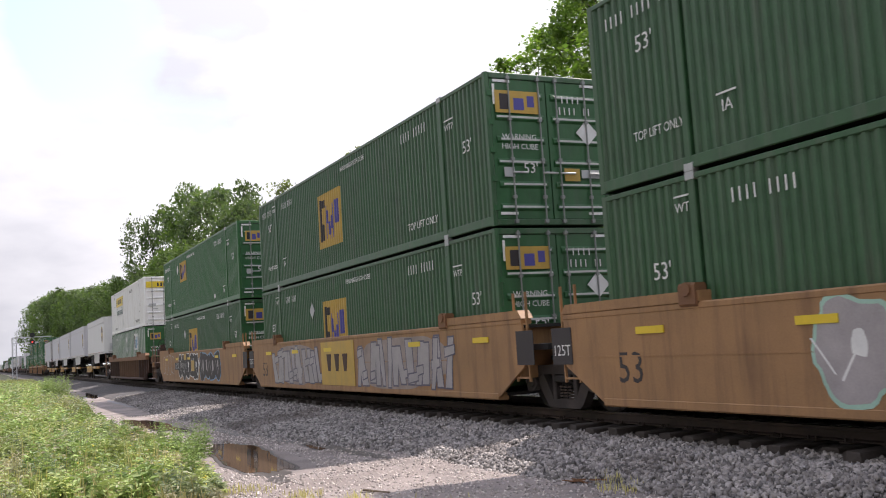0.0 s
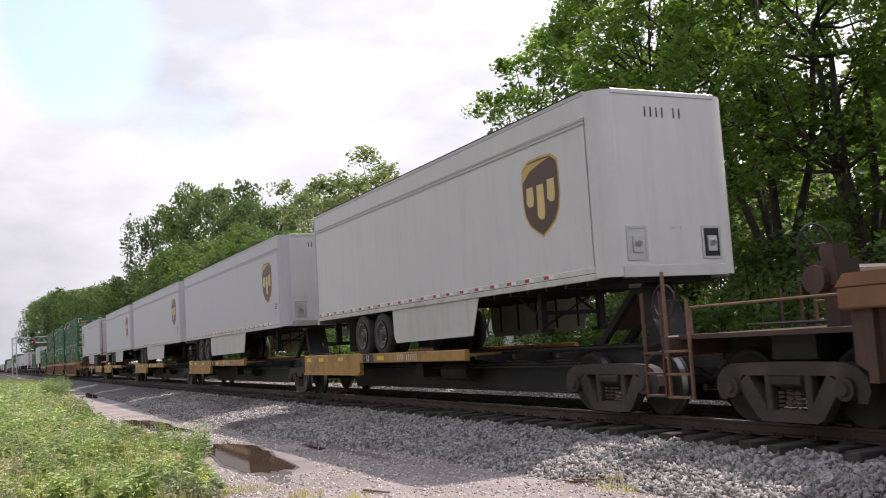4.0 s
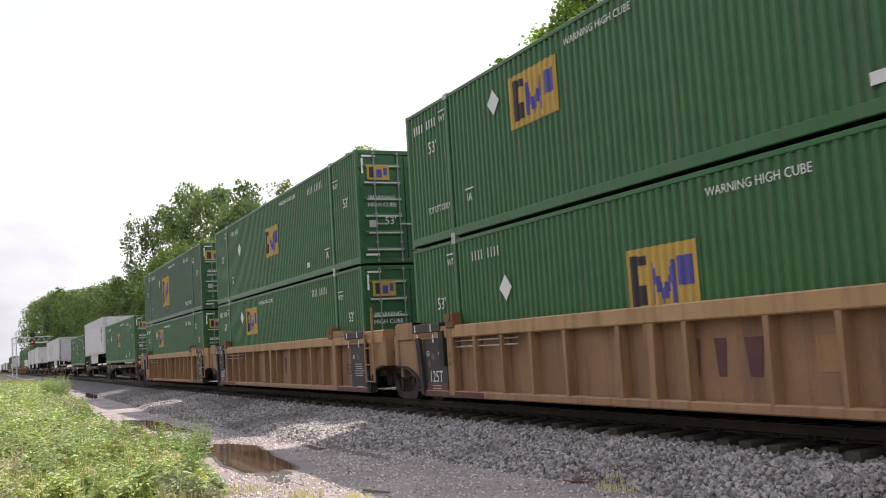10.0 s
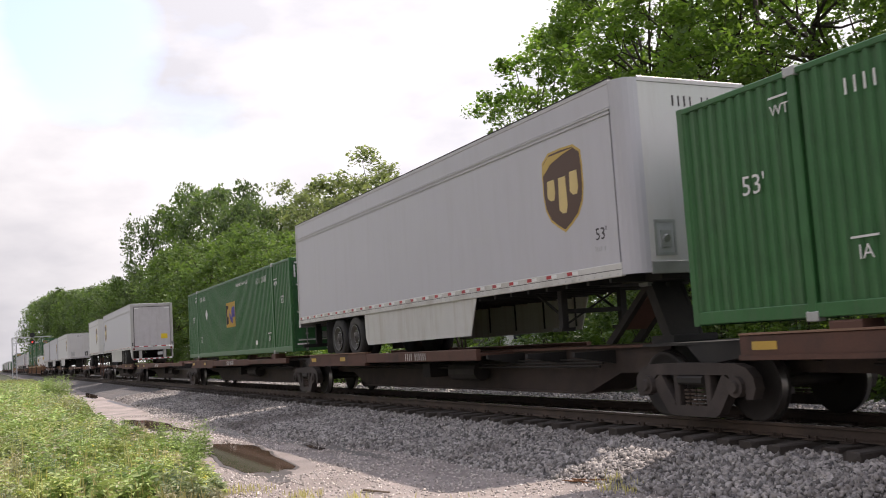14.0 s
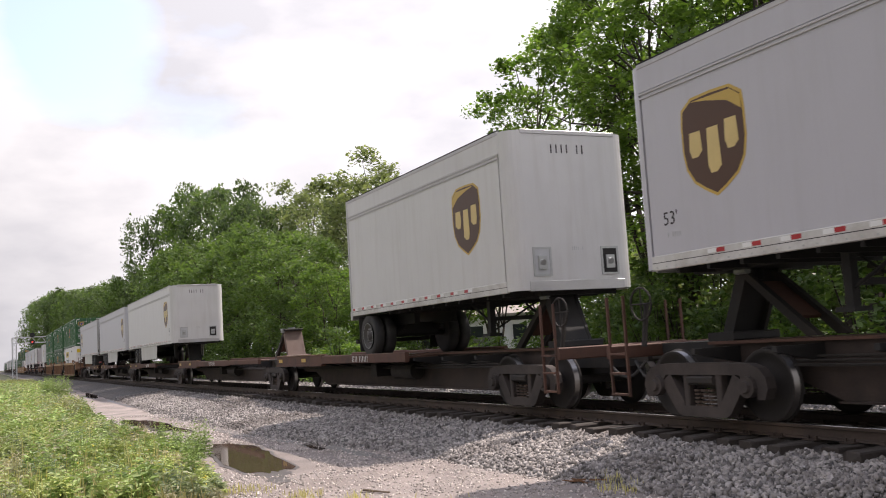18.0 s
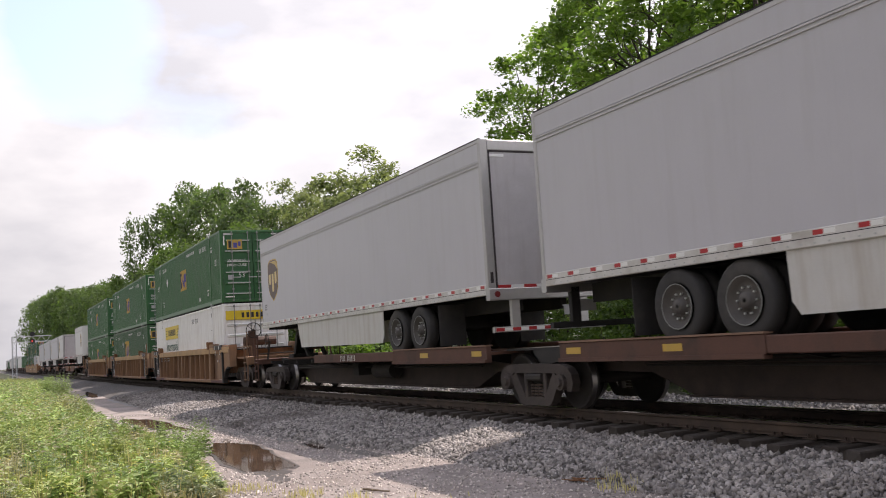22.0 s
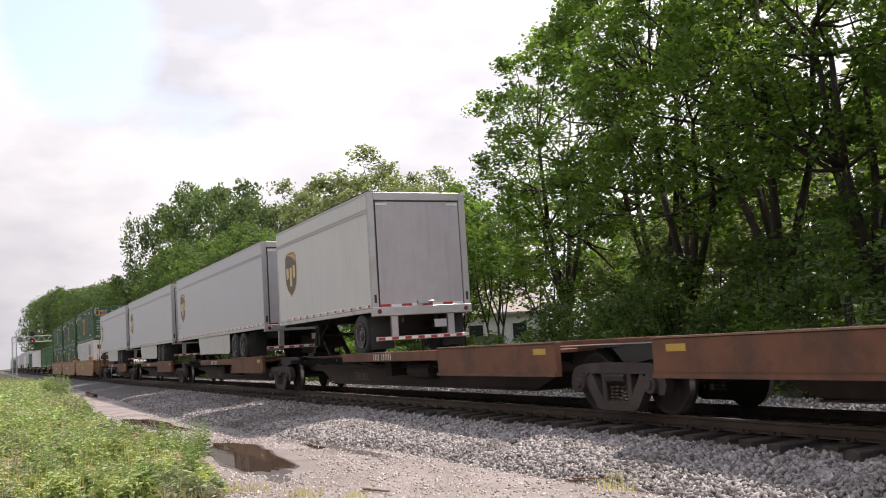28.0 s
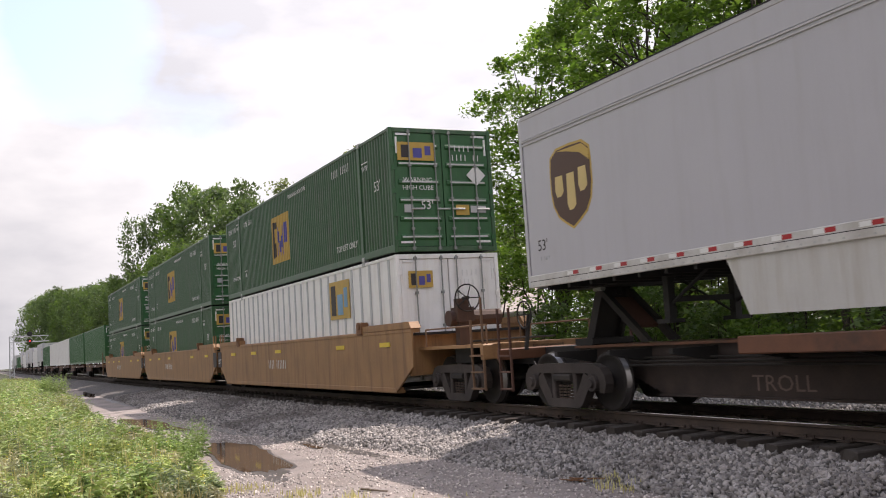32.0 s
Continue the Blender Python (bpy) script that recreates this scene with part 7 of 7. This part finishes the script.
# the wood behind them
for i, (x, y, s, k) in enumerate([(-62.0, 40.0, 0.8, 0), (-54.0, 33.0, 0.75, 0), (-47.0, 31.0, 0.8, 1), (-39.0, 29.0, 0.80, 0), (-32.0, 27.0, 0.95, 0), (-25.0, 26.0, 1.0, 1), (-18.0, 24.0, 1.0, 0),
                                  (-28.0, 20.0, 0.62, 1), (-21.5, 19.0, 0.65, 0), (-35.0, 21.0, 0.6, 1), (-15.0, 18.0, 0.65, 1), (-88.0, 30.0, 0.9, 0), (-76.0, 32.0, 0.9, 1), (-46.5, 22.5, 0.5, 0), (-41.0, 20.5, 0.5, 1)]):
    tr, cr = K_BACK[k]
    plant("tree", "leafy tree deep in the wood behind the track", "tree", "trees of the wood", tr, cr, x, y, -0.3, 67 * i, s)
# slimmer trees before the house, many-stemmed at the foot
for i, (x, y, s) in enumerate([(-49.0, 15.0, 1.0), (-45.4, 15.2, 0.98), (-42.0, 16.5, 1.12)]):
    plant("tree", "slender many-stemmed green tree before the house", "tree", "trees behind the track", *K_VASE, x, y, ground_z(x, y) - 0.1, 101 * i, s)
for i, (x, y, s, k) in enumerate([(-53.5, 16.5, 1.06, 0), (-59.0, 18.0, 1.12, 1), (-66.0, 20.0, 1.22, 1), (-74.0, 22.0, 1.36, 1), (-81.3, 22.0, 1.64, 1), (-87.0, 22.5, 1.50, 1), (-94.0, 22.0, 1.58, 1), (-103.0, 22.0, 1.72, 1),
                                  (-47.5, 11.6, 0.40, 0), (-52.5, 11.0, 0.55, 0), (-56.0, 9.5, 0.66, 0), (-61.0, 9.8, 0.86, 0), (-67.0, 10.0, 1.0, 0), (-74.0, 10.5, 1.1, 0), (-81.0, 10.5, 1.2, 0), (-89.0, 10.5, 1.22, 0), (-98.0, 10.5, 1.25, 0), (-107.0, 10.5, 1.3, 0), (-117.0, 10.5, 1.32, 0)]):
    tr, cr = K_PALE if k else MID_DARK if x > -60 else K_MID
    plant("tree", ("pale airy" if k == 1 else "rounded") + " green tree standing behind the track", "tree", "trees behind the track", tr, cr, x, y, ground_z(x, y) - 0.1, 101 * i, s)
# far trees along the line: x, y, crown radius, height, kind
for i, (x, y, r_, h_, k) in enumerate([(-163, 17, 5.8, 28.0, 0), (-116, 17, 6.4, 23.6, 0), (-136, 18, 6.2, 27.0, 1), (-102, 16.5, 4.8, 19.5, 0), (-128, 12.5, 4.6, 15.6, 1), (-145, 12, 4.6, 16.0, 0), (-160, 11, 4.2, 16.2, 1), (-172, 11, 4.5, 16.4, 0), (-186, 11, 4.8, 17.4, 1), (-202, 11, 5.4, 18.4, 0),
                                       (-218, 11, 5.2, 18.6, 1), (-238, 11, 5.8, 19.8, 0), (-264, 11, 6.4, 22.0, 1), (-297, 11, 7.5, 25.0, 0), (-335, 11, 7.5, 27.0, 1), (-380, 11.5, 8.0, 29.0, 0), (-440, 11.5, 9.0, 30.5, 1)]):
    tr, cr = K_FAR[k]
    plant("tree", "large dark green tree far down the line", "tree", "far trees along the line", tr, cr, x, y, -0.6, 53 * i, r_ / 7.5, h_ / 20.0)
# trees far off on the near side of the line
for i, (x, y, s, k) in enumerate([(-520, -14, 0.7, 1), (-600, -22, 0.8, 0), (-680, -16, 0.8, 1)]):
    tr, cr = K_FAR[k]
    plant("tree", "large dark green tree far down the line", "tree", "far trees along the line", tr, cr, x, y, -0.6, 77 * i, s)


def shrub_mesh(seed, h, w, material, per=70, size=0.085):
    r = random.Random(seed)
    cs, rd = [], []
    for _ in range(26):
        a, d, z = r.uniform(0, 6.28), w * r.random() ** 0.6, r.random()
        d *= (1 - 0.55 * z)
        cs.append((d * math.cos(a), d * math.sin(a), 0.2 + z * (h - 0.5)))
        rd.append(r.uniform(0.35, 0.7))
    g = Geo()
    for c in cs[::2]:
        g.tube((0, 0, -0.1), c, 0.03, 4, 0.01)
    return g.mesh("woody_base"), leaf_cloud("foliage", cs, rd, per, size, seed, material)


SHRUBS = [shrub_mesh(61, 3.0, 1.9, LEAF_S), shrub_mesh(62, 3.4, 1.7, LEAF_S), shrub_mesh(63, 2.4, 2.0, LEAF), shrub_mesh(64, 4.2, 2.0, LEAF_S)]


def shrubs():
    r = random.Random(17)
    spots = []
    x = -9.0
    while x > -125:
        step = 1.7 + 1.2 * (-x / 60)
        spots.append((x + r.uniform(-0.6, 0.6), r.uniform(6.8, 8.6), r.uniform(0.7, 1.05)))
        if x > -70:
            spots.append((x + r.uniform(-0.6, 0.6), r.uniform(10.5, 13.5), r.uniform(0.9, 1.35)))
        x -= step
    for i, (x, y, s) in enumerate(spots):
        if -47 < x < -36 and y > 10:
            continue
        if -43 < x < -33:
            s *= 0.55
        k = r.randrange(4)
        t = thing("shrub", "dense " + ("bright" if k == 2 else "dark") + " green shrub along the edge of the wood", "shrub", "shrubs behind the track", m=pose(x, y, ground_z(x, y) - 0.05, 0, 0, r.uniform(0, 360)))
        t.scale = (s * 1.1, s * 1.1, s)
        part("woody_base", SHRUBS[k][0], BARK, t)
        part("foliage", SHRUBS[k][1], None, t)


shrubs()


def blades(name, pts, hs, width, seed, material, label, category, lean=0.35):
    r = np.random.RandomState(seed)
    p = np.asarray(pts, float)
    n = len(p)
    h = np.asarray(hs)[:, None]
    a = r.rand(n) * 6.283
    side = np.stack([np.cos(a), np.sin(a), np.zeros(n)], 1) * width * (0.6 + 0.8 * r.rand(n, 1))
    b = r.rand(n) * 6.283
    tip = np.stack([np.cos(b), np.sin(b), np.zeros(n)], 1) * h * lean * (0.3 + r.rand(n, 1))
    z = np.array([0, 0, 1.0])
    v = np.stack([p - side, p + side, p + side * 0.8 + tip * 0.35 + z * h * 0.55, p - side * 0.8 + tip * 0.35 + z * h * 0.55, p + tip + z * h], 1).reshape(-1, 3)
    k = np.arange(n)[:, None] * 5
    f = np.concatenate([k + [0, 1, 2], k + [0, 2, 3], k + [3, 2, 4]], 1).reshape(-1, 3)
    me = bpy.data.meshes.new(name)
    me.vertices.add(len(v))
    me.vertices.foreach_set("co", v.reshape(-1))
    me.loops.add(len(f) * 3)
    me.loops.foreach_set("vertex_index", f.reshape(-1))
    me.polygons.add(len(f))
    me.polygons.foreach_set("loop_start", np.arange(len(f)) * 3)
    me.update(calc_edges=True)
    me.materials.append(material)
    return tagged(new(name, me), label, category, kind="stuff")


def stem_leaves(pts, hs, per, leaf, seed, slim=0.30, rise=0.30):
    """Lance-shaped leaves set in a spiral up upright stems. Gives the corners of the leaves, four each; the stems come last."""
    r = np.random.RandomState(seed)
    p = np.asarray(pts, float)
    h = np.asarray(hs, float)
    n = len(p)
    a0 = r.rand(n) * 6.283
    lean = np.stack([np.cos(a0), np.sin(a0), np.zeros(n)], 1) * (h * 0.30 * r.rand(n))[:, None]
    out = []
    up = np.array([0, 0, 1.0])
    for k in range(per):
        u = (k + r.rand(n)) / per * 0.92 + 0.08
        c = p + lean * (u ** 1.5)[:, None] + up * (h * u)[:, None]
        an = a0 + 2.4 * k + r.randn(n) * 0.4
        d = unit(np.stack([np.cos(an), np.sin(an), rise * (0.2 + u) + 0.25 * r.randn(n)], 1))
        side = unit(np.cross(d, up + 0.3 * r.randn(n, 3)))
        s = (leaf * (1.15 - 0.6 * u) * (0.7 + 0.6 * r.rand(n)))[:, None]
        fold = unit(np.cross(side, d))
        m = c + d * s * 0.55
        out.append(np.stack([c, m + side * s * slim * 0.7 + fold * s * 0.08, c + d * s * 1.15 - up * s * 0.22, m - side * s * slim * 0.7 + fold * s * 0.08], 1).reshape(-1, 3))
    w = np.stack([np.cos(a0 + 1.5), np.sin(a0 + 1.5), np.zeros(n)], 1) * 0.004
    out.append(np.stack([p - w, p + w, p + lean + up * h[:, None] + w * 0.4, p + lean + up * h[:, None] - w * 0.4], 1).reshape(-1, 3))
    return np.concatenate(out)


def lush(x, y):
    """How tall the growth of the verge stands, by place."""
    return 0.62 + 0.55 * noise.noise((x * 0.55, y * 0.55, 3)) + 0.30 * noise.noise((x * 1.7, y * 1.7, 6))


def verge_spot(r, x, deep, power=1.15):
    v = verge(x)
    y = v - deep * r.random() ** power + 0.06
    return y, min(1.0, 0.45 + (v - y + 0.1) * 0.75)


def grass():
    r = random.Random(23)
    near, nh, far, fh = [], [], [], []
    for _ in range(5000):
        x = -12.2 - 26 * r.random() ** 1.3
        y, e = verge_spot(r, x, 5.5)
        near.append((x, y, ground_z(x, y) - 0.01))
        nh.append((0.20 + 0.32 * r.random()) * max(0.4, lush(x, y)) * e * 1.2)
    for _ in range(14000):
        x = -36 - 110 * r.random() ** 1.6
        y = verge(x) - 6 * r.random() ** 1.2
        far.append((x, y, ground_z(x, y) - 0.01))
        fh.append(0.2 + 0.35 * r.random())
    for _ in range(6000):
        x = 7.0 - 19.5 * r.random()
        v = verge(x)
        y = v - 6.5 * r.random()
        if math.hypot(x, y + 9.572) < 1.2:
            continue
        near.append((x, y, ground_z(x, y) - 0.01))
        nh.append((0.18 + 0.25 * r.random()) * min(1.0, 0.4 + (v - y + 0.15) * 1.2))
    blades("grass", near, nh, 0.010, 31, GRASS, "rough green and yellowing grass on the near verge", "grass")
    blades("grass", far, fh, 0.022, 32, GRASS, "rough green and yellowing grass on the near verge", "grass")
    # leafy upright weeds of three sorts, in patches
    sorts = ((WEED, 0.150, 0.31, 0.0, "leafy bright green upright weeds crowding the verge"), (WEED_D, 0.130, 0.23, 19.0, "dull green narrow-leaved weeds on the verge"),
             (WEED_Y, 0.085, 0.40, 37.0, "yellow-green flowering weeds on the verge"))
    for k, (mat, leaf, slim, off, label) in enumerate(sorts):
        pts, hs, fp, fhs = [], [], [], []
        while len(pts) < (3000, 1700, 1300)[k]:
            cx = -12.2 - 14 * r.random() ** 1.1
            cy, e = verge_spot(r, cx, 5.2)
            if noise.noise((cx * 0.5 + off, cy * 0.5, 8)) + r.uniform(-0.25, 0.25) < (-0.15, 0.0, 0.05)[k]:
                continue
            top, wide = (0.20 + 0.66 * r.random() ** 1.3) * max(0.45, lush(cx, cy)) * e * 1.15, r.uniform(0.08, 0.20)
            for _ in range(r.randrange(4, 10)):
                a, d = r.uniform(0, 6.283), wide * r.random() ** 0.6
                x, y = cx + d * math.cos(a), cy + d * math.sin(a)
                pts.append((x, y, ground_z(x, y)))
                hs.append(top * (1.05 - 0.45 * d / wide) * r.uniform(0.8, 1.1))
        while len(fp) < (1700, 1000, 1300)[k]:
            x = -26 - 70 * r.random() ** 1.7
            y, e = verge_spot(r, x, 5.5)
            if noise.noise((x * 0.35 + off, y * 0.5, 8)) + r.uniform(-0.25, 0.25) < (-0.1, 0.0, 0.0)[k]:
                continue
            fp.append((x, y, ground_z(x, y)))
            fhs.append((0.36 + 0.40 * r.random()) * max(0.5, lush(x * 0.6, y)) * e * (1.15 if x > -38 else 1.6))
        v = np.concatenate([stem_leaves(pts, hs, 13, leaf, 71 + k, slim), stem_leaves(fp, fhs, 8, leaf * 1.5, 81 + k, slim + 0.08)])
        tagged(new("weeds", quads_mesh("weeds", v, mat)), label, "weeds", kind="stuff")
    # dry seed stalks standing out of the green
    st, sh = [], []
    for _ in range(1300):
        x = -12.4 - 36 * r.random() ** 1.3
        y, e = verge_spot(r, x, 5.0, 1.0)
        st.append((x, y, ground_z(x, y)))
        sh.append(r.uniform(0.35, 0.70) * e)
    # thin tufts out on the gravel
    for cx, cy, w, cnt in ((-13.1, -6.45, 0.42, 120), (-12.0, -5.95, 0.34, 90), (-11.2, -5.5, 0.30, 60), (-10.0, -5.1, 0.5, 70), (-9.8, -2.75, 0.25, 70), (-9.4, -2.9, 0.3, 60)):
        for _ in range(cnt):
            x, y = r.gauss(cx, w * 0.5), r.gauss(cy, w * 0.4)
            st.append((x, y, max(ground_z(x, y), bed_z(x, y) if y > shoulder(x) else -9) - 0.01))
            sh.append(0.04 + 0.11 * r.random())
    blades("seed_stalks", st, sh, 0.006, 33, STRAW, "thin dry straw-coloured seed stalks in the verge", "grass", 0.2)
    fl = []
    for _ in range(1000):
        x = -13 - 45 * r.random() ** 1.4
        y, e = verge_spot(r, x, 4.8)
        if noise.noise((x * 0.45 + 37, y * 0.45, 8)) > 0.0:
            fl.append((x, y, ground_z(x, y) + (0.25 + 0.30 * r.random()) * e * max(0.5, lush(x, y))))
    scatter_stones("wild_flowers", fl, 0.016, 9, FLOWER, "tiny yellow wild flowers in the verge grass", "flowers", True)


grass()


def tall_weed(x, y, h, seed, stems=22):
    t = thing("tall_weed", "tall bushy green weed at the edge of the gravel", "weed", "tall weeds on the verge", m=pose(x, y, ground_z(x, y)))
    r = random.Random(seed)
    pts, hs = [], []
    for _ in range(stems):
        a, s = r.uniform(0, 6.28), 0.30 * h * r.random() ** 0.6
        pts.append((s * math.cos(a), s * math.sin(a), 0))
        hs.append(h * r.uniform(0.6, 1.0))
    part("foliage", quads_mesh("foliage", stem_leaves(pts, hs, 14, 0.05 + 0.06 * h, seed, 0.34), WEED), None, t)
    g = Geo()
    for (px, py, _), q in zip(pts[::3], hs[::3]):
        g.tube((px * 0.4, py * 0.4, -0.02), (px, py, q * 0.7), 0.006, 4, 0.003)
    part("woody_base", g, WEED_D, t)


for i, (x, y, h) in enumerate([(-18.6, -5.98, 0.78), (-18.0, -6.2, 0.6), (-19.6, -6.2, 0.62), (-16.4, -6.5, 0.58), (-21.5, -6.2, 0.6), (-14.6, -6.9, 0.5), (-25.0, -6.5, 0.5), (-51.0, -6.3, 1.5), (-53.0, -6.7, 1.4), (-68.0, -6.0, 1.3), (-34.0, -6.6, 0.7)]):
    tall_weed(x, y, h, 200 + i, 60 if h > 1.2 else 22)


# ================= puddles and litter on the gravel =================
puddle(-17.6, -5.35, 3.1, 0.50, -6, 1.0, GZ + 0.012)
puddle(-28.9, -5.35, 3.4, 0.42, 4, 2.0, GZ + 0.012)
puddle(-62.0, -3.9, 6.5, 0.30, -4, 3.0, GZ + 0.012)
puddle(-18.3, -3.8, 0.75, 0.20, -8, 4.0, GZ + 0.012)
for i, (x, y, lx, ly) in enumerate([(-24.0, -4.2, 2.5, 0.22), (-18.2, -3.62, 3.2, 0.22), (-20.3, -3.9, 1.6, 0.16), (-13.85, -5.75, 0.3, 0.16), (-33.0, -4.2, 4.0, 0.25), (-14.8, -5.6, 0.9, 0.25), (-45.0, -4.0, 6.0, 0.3), (-28.0, -3.6, 2.0, 0.15)]):
    damp_patch(x, y, lx, ly, 3.3 * i)


def stick(x, y, length, turn, seed):
    r = random.Random(seed)
    g = Geo()
    p = Vector((-length / 2, 0, 0.02))
    for i in range(4):
        q = p + Vector((length / 4, r.uniform(-0.02, 0.02), r.uniform(-0.005, 0.005)))
        g.tube(p, q, 0.018 - 0.002 * i, 6, 0.016 - 0.002 * i)
        p = q
    ob = new("stick", g.mesh("stick"))
    ob.data.materials.append(TIMBER)
    ob.matrix_basis = pose(x, y, ground_z(x, y) + 0.004, 0, 0, turn)
    tagged(ob, "weathered brown stick lying on the gravel", "stick")


stick(-11.6, -5.12, 0.5, 20, 1)
stick(-36.0, -3.9, 2.2, 8, 2)


tall_weed(-10.4, -2.55, 0.10, 230)


def bark_scrap(x, y, w, turn, seed):
    r = random.Random(seed)
    g = Geo()
    for k in range(5):
        a = r.uniform(-w, w)
        g.prism([(a, r.uniform(-0.05, 0.05)), (a + r.uniform(0.1, 0.25), r.uniform(-0.04, 0.0)), (a + r.uniform(0.05, 0.2), r.uniform(0.02, 0.07))], "z", 0.01 * k, 0.012 * k + 0.01)
    ob = new("bark_scrap", g.mesh("bark_scrap"))
    ob.data.materials.append(RIM_ORANGE)
    ob.matrix_basis = pose(x, y, ground_z(x, y) + 0.01, 0, 0, turn)
    tagged(ob, "heap of reddish bark scraps at the foot of the ballast", "debris")


bark_scrap(-10.3, -2.95, 0.25, 15, 5)
bark_scrap(-10.0, -2.8, 0.15, 60, 6)


# ================= house behind the trees =================
def house():
    t = thing("house", "white-sided house with a brown shingle roof behind the trees", "house", m=pose(-68.1, 24.7, -0.3, 0, 0, 74))
    g = Geo()
    g.box(-6, 6, -4, -3.8, 0, 3.6).box(-6, 6, 3.8, 4, 0, 3.6)
    g.box(-6, -5.8, -3.8, 3.8, 0, 3.6).box(5.8, 6, -3.8, 3.8, 0, 3.6)
    g.prism([(-4, 3.6), (4, 3.6), (0, 5.9)], "x", 5.8, 6.0)
    g.prism([(-4, 3.6), (4, 3.6), (0, 5.9)], "x", -6.0, -5.8)
    wall = part("wall", g, HOUSE_WHITE, t)
    sid = Geo()
    for k in range(17):
        sid.prism([(-4.02, 0.1 + 0.2 * k), (-4.045, 0.1 + 0.2 * k), (-4.004, 0.295 + 0.2 * k)], "x", -6, 6)
        sid.prism([(6.02, 0.1 + 0.2 * k), (6.045, 0.1 + 0.2 * k), (6.004, 0.295 + 0.2 * k)], "y", -4, 4)
    part("siding", sid, HOUSE_WHITE, wall)
    for s in (-1, 1):
        g = Geo().prism([(s * 4.5, 3.32), (0, 6.0), (0, 6.15), (s * 4.5, 3.47)], "x", -6.4, 6.4)
        part("roof_slope", g, HOUSE_ROOF, t, "brown shingles")
    for x in (-3.5, 0.2, 3.6):
        w = part("window", Geo().box(x - 0.55, x + 0.55, -4.06, -4.03, 1.2, 2.6), GLASS_DARK, t)
        f = Geo().box(x - 0.65, x - 0.55, -4.09, -4.02, 1.1, 2.7).box(x + 0.55, x + 0.65, -4.09, -4.02, 1.1, 2.7).box(x - 0.55, x + 0.55, -4.09, -4.02, 2.6, 2.7).box(x - 0.55, x + 0.55, -4.09, -4.02, 1.1, 1.2)
        part("window_frame", f, HOUSE_WHITE, w)
    f = thing("fence", "grey board fence before the house", "fence", m=pose(-60, 21.5, -0.3, 0, 0, -10))
    g = Geo()
    for k in range(30):
        part("board", Geo().box(-6 + 0.4 * k, -5.63 + 0.4 * k, -0.02, 0.02, 0.05, 1.75), HOUSE_GREY, f)
    part("fence_rail", Geo().box(-6, 6, 0.02, 0.07, 1.3, 1.4), HOUSE_GREY, f)


house()


# ================= signal bridge down the line =================
def signal_bridge():
    X = -186.0
    t = thing("signal_bridge", "grey steel lattice signal bridge over the track", "signal bridge", m=pose(X, 0, GZ))
    y0, y1, top = -5.6, 7.0, 7.4
    for y in (-5.6, -4.9):
        part("post", Geo().box(-0.35, -0.2, y - 0.08, y + 0.08, -0.2, top).box(0.2, 0.35, y - 0.08, y + 0.08, -0.2, top), SIGNAL_GREY, t)
    g = Geo()
    for k in range(9):
        z = 0.3 + 0.78 * k
        g.tube((0.27, -5.6, z), (0.27, -4.9, z + 0.78), 0.03, 5).tube((-0.27, -4.9, z), (-0.27, -5.6, z + 0.78), 0.03, 5)
    part("post_lattice", g, SIGNAL_GREY, t)["kind"] = "stuff"
    for z in (top - 1.0, top):
        for x in (-0.35, 0.35):
            part("chord", Geo().box(x - 0.07, x + 0.07, y0, 0.9, z - 0.07, z + 0.07), SIGNAL_GREY, t)
    g = Geo()
    for k in range(8):
        y = y0 + 0.8 * k
        a, b = (top - 1.0, top) if k % 2 else (top, top - 1.0)
        g.tube((0.35, y, a), (0.35, y + 0.8, b), 0.035, 5).tube((-0.35, y, a), (-0.35, y + 0.8, b), 0.035, 5)
    part("truss_lattice", g, SIGNAL_GREY, t)["kind"] = "stuff"
    for y in (-2.3,):
        for z in (top - 0.9, top + 0.35):
            h = part("signal_head", Geo().tube((0.45, y, z), (0.6, y, z), 0.45, 14), SIGNAL_BLACK, t)
            part("lens", Geo().tube((0.6, y, z), (0.63, y, z), 0.1, 10), lamp_red if z < top else SIGNAL_BLACK, h)
    part("walkway", Geo().box(0.36, 0.95, y0, 0.9, top - 1.1, top - 1.05), SIGNAL_GREY, t)


signal_bridge()


# ================= the train runs =================
SPEED = [(0, 16.82), (5, 16.9), (10, 17.02), (15, 17.2), (24, 17.25), (29, 17.05), (32, 16.85)]


def run(t):
    """Metres the train has gone by at t seconds."""
    d = 0.0
    for (a, va), (b, vb) in zip(SPEED, SPEED[1:]):
        if t <= a:
            break
        e = min(t, b)
        ve = va + (vb - va) * (e - a) / (b - a)
        d += (va + ve) / 2 * (e - a)
    return d


def motions():
    times = [0, 2.5, 5, 7.5, 10, 12.5, 15, 18, 21, 24, 26.5, 29, 30.5, 32]
    for ob, s, z, turned in CARGO:
        walk(ob, [(t, pose(s + run(t), 0, z, 0, 0, 180 if turned else 0)) for t in times])


motions()
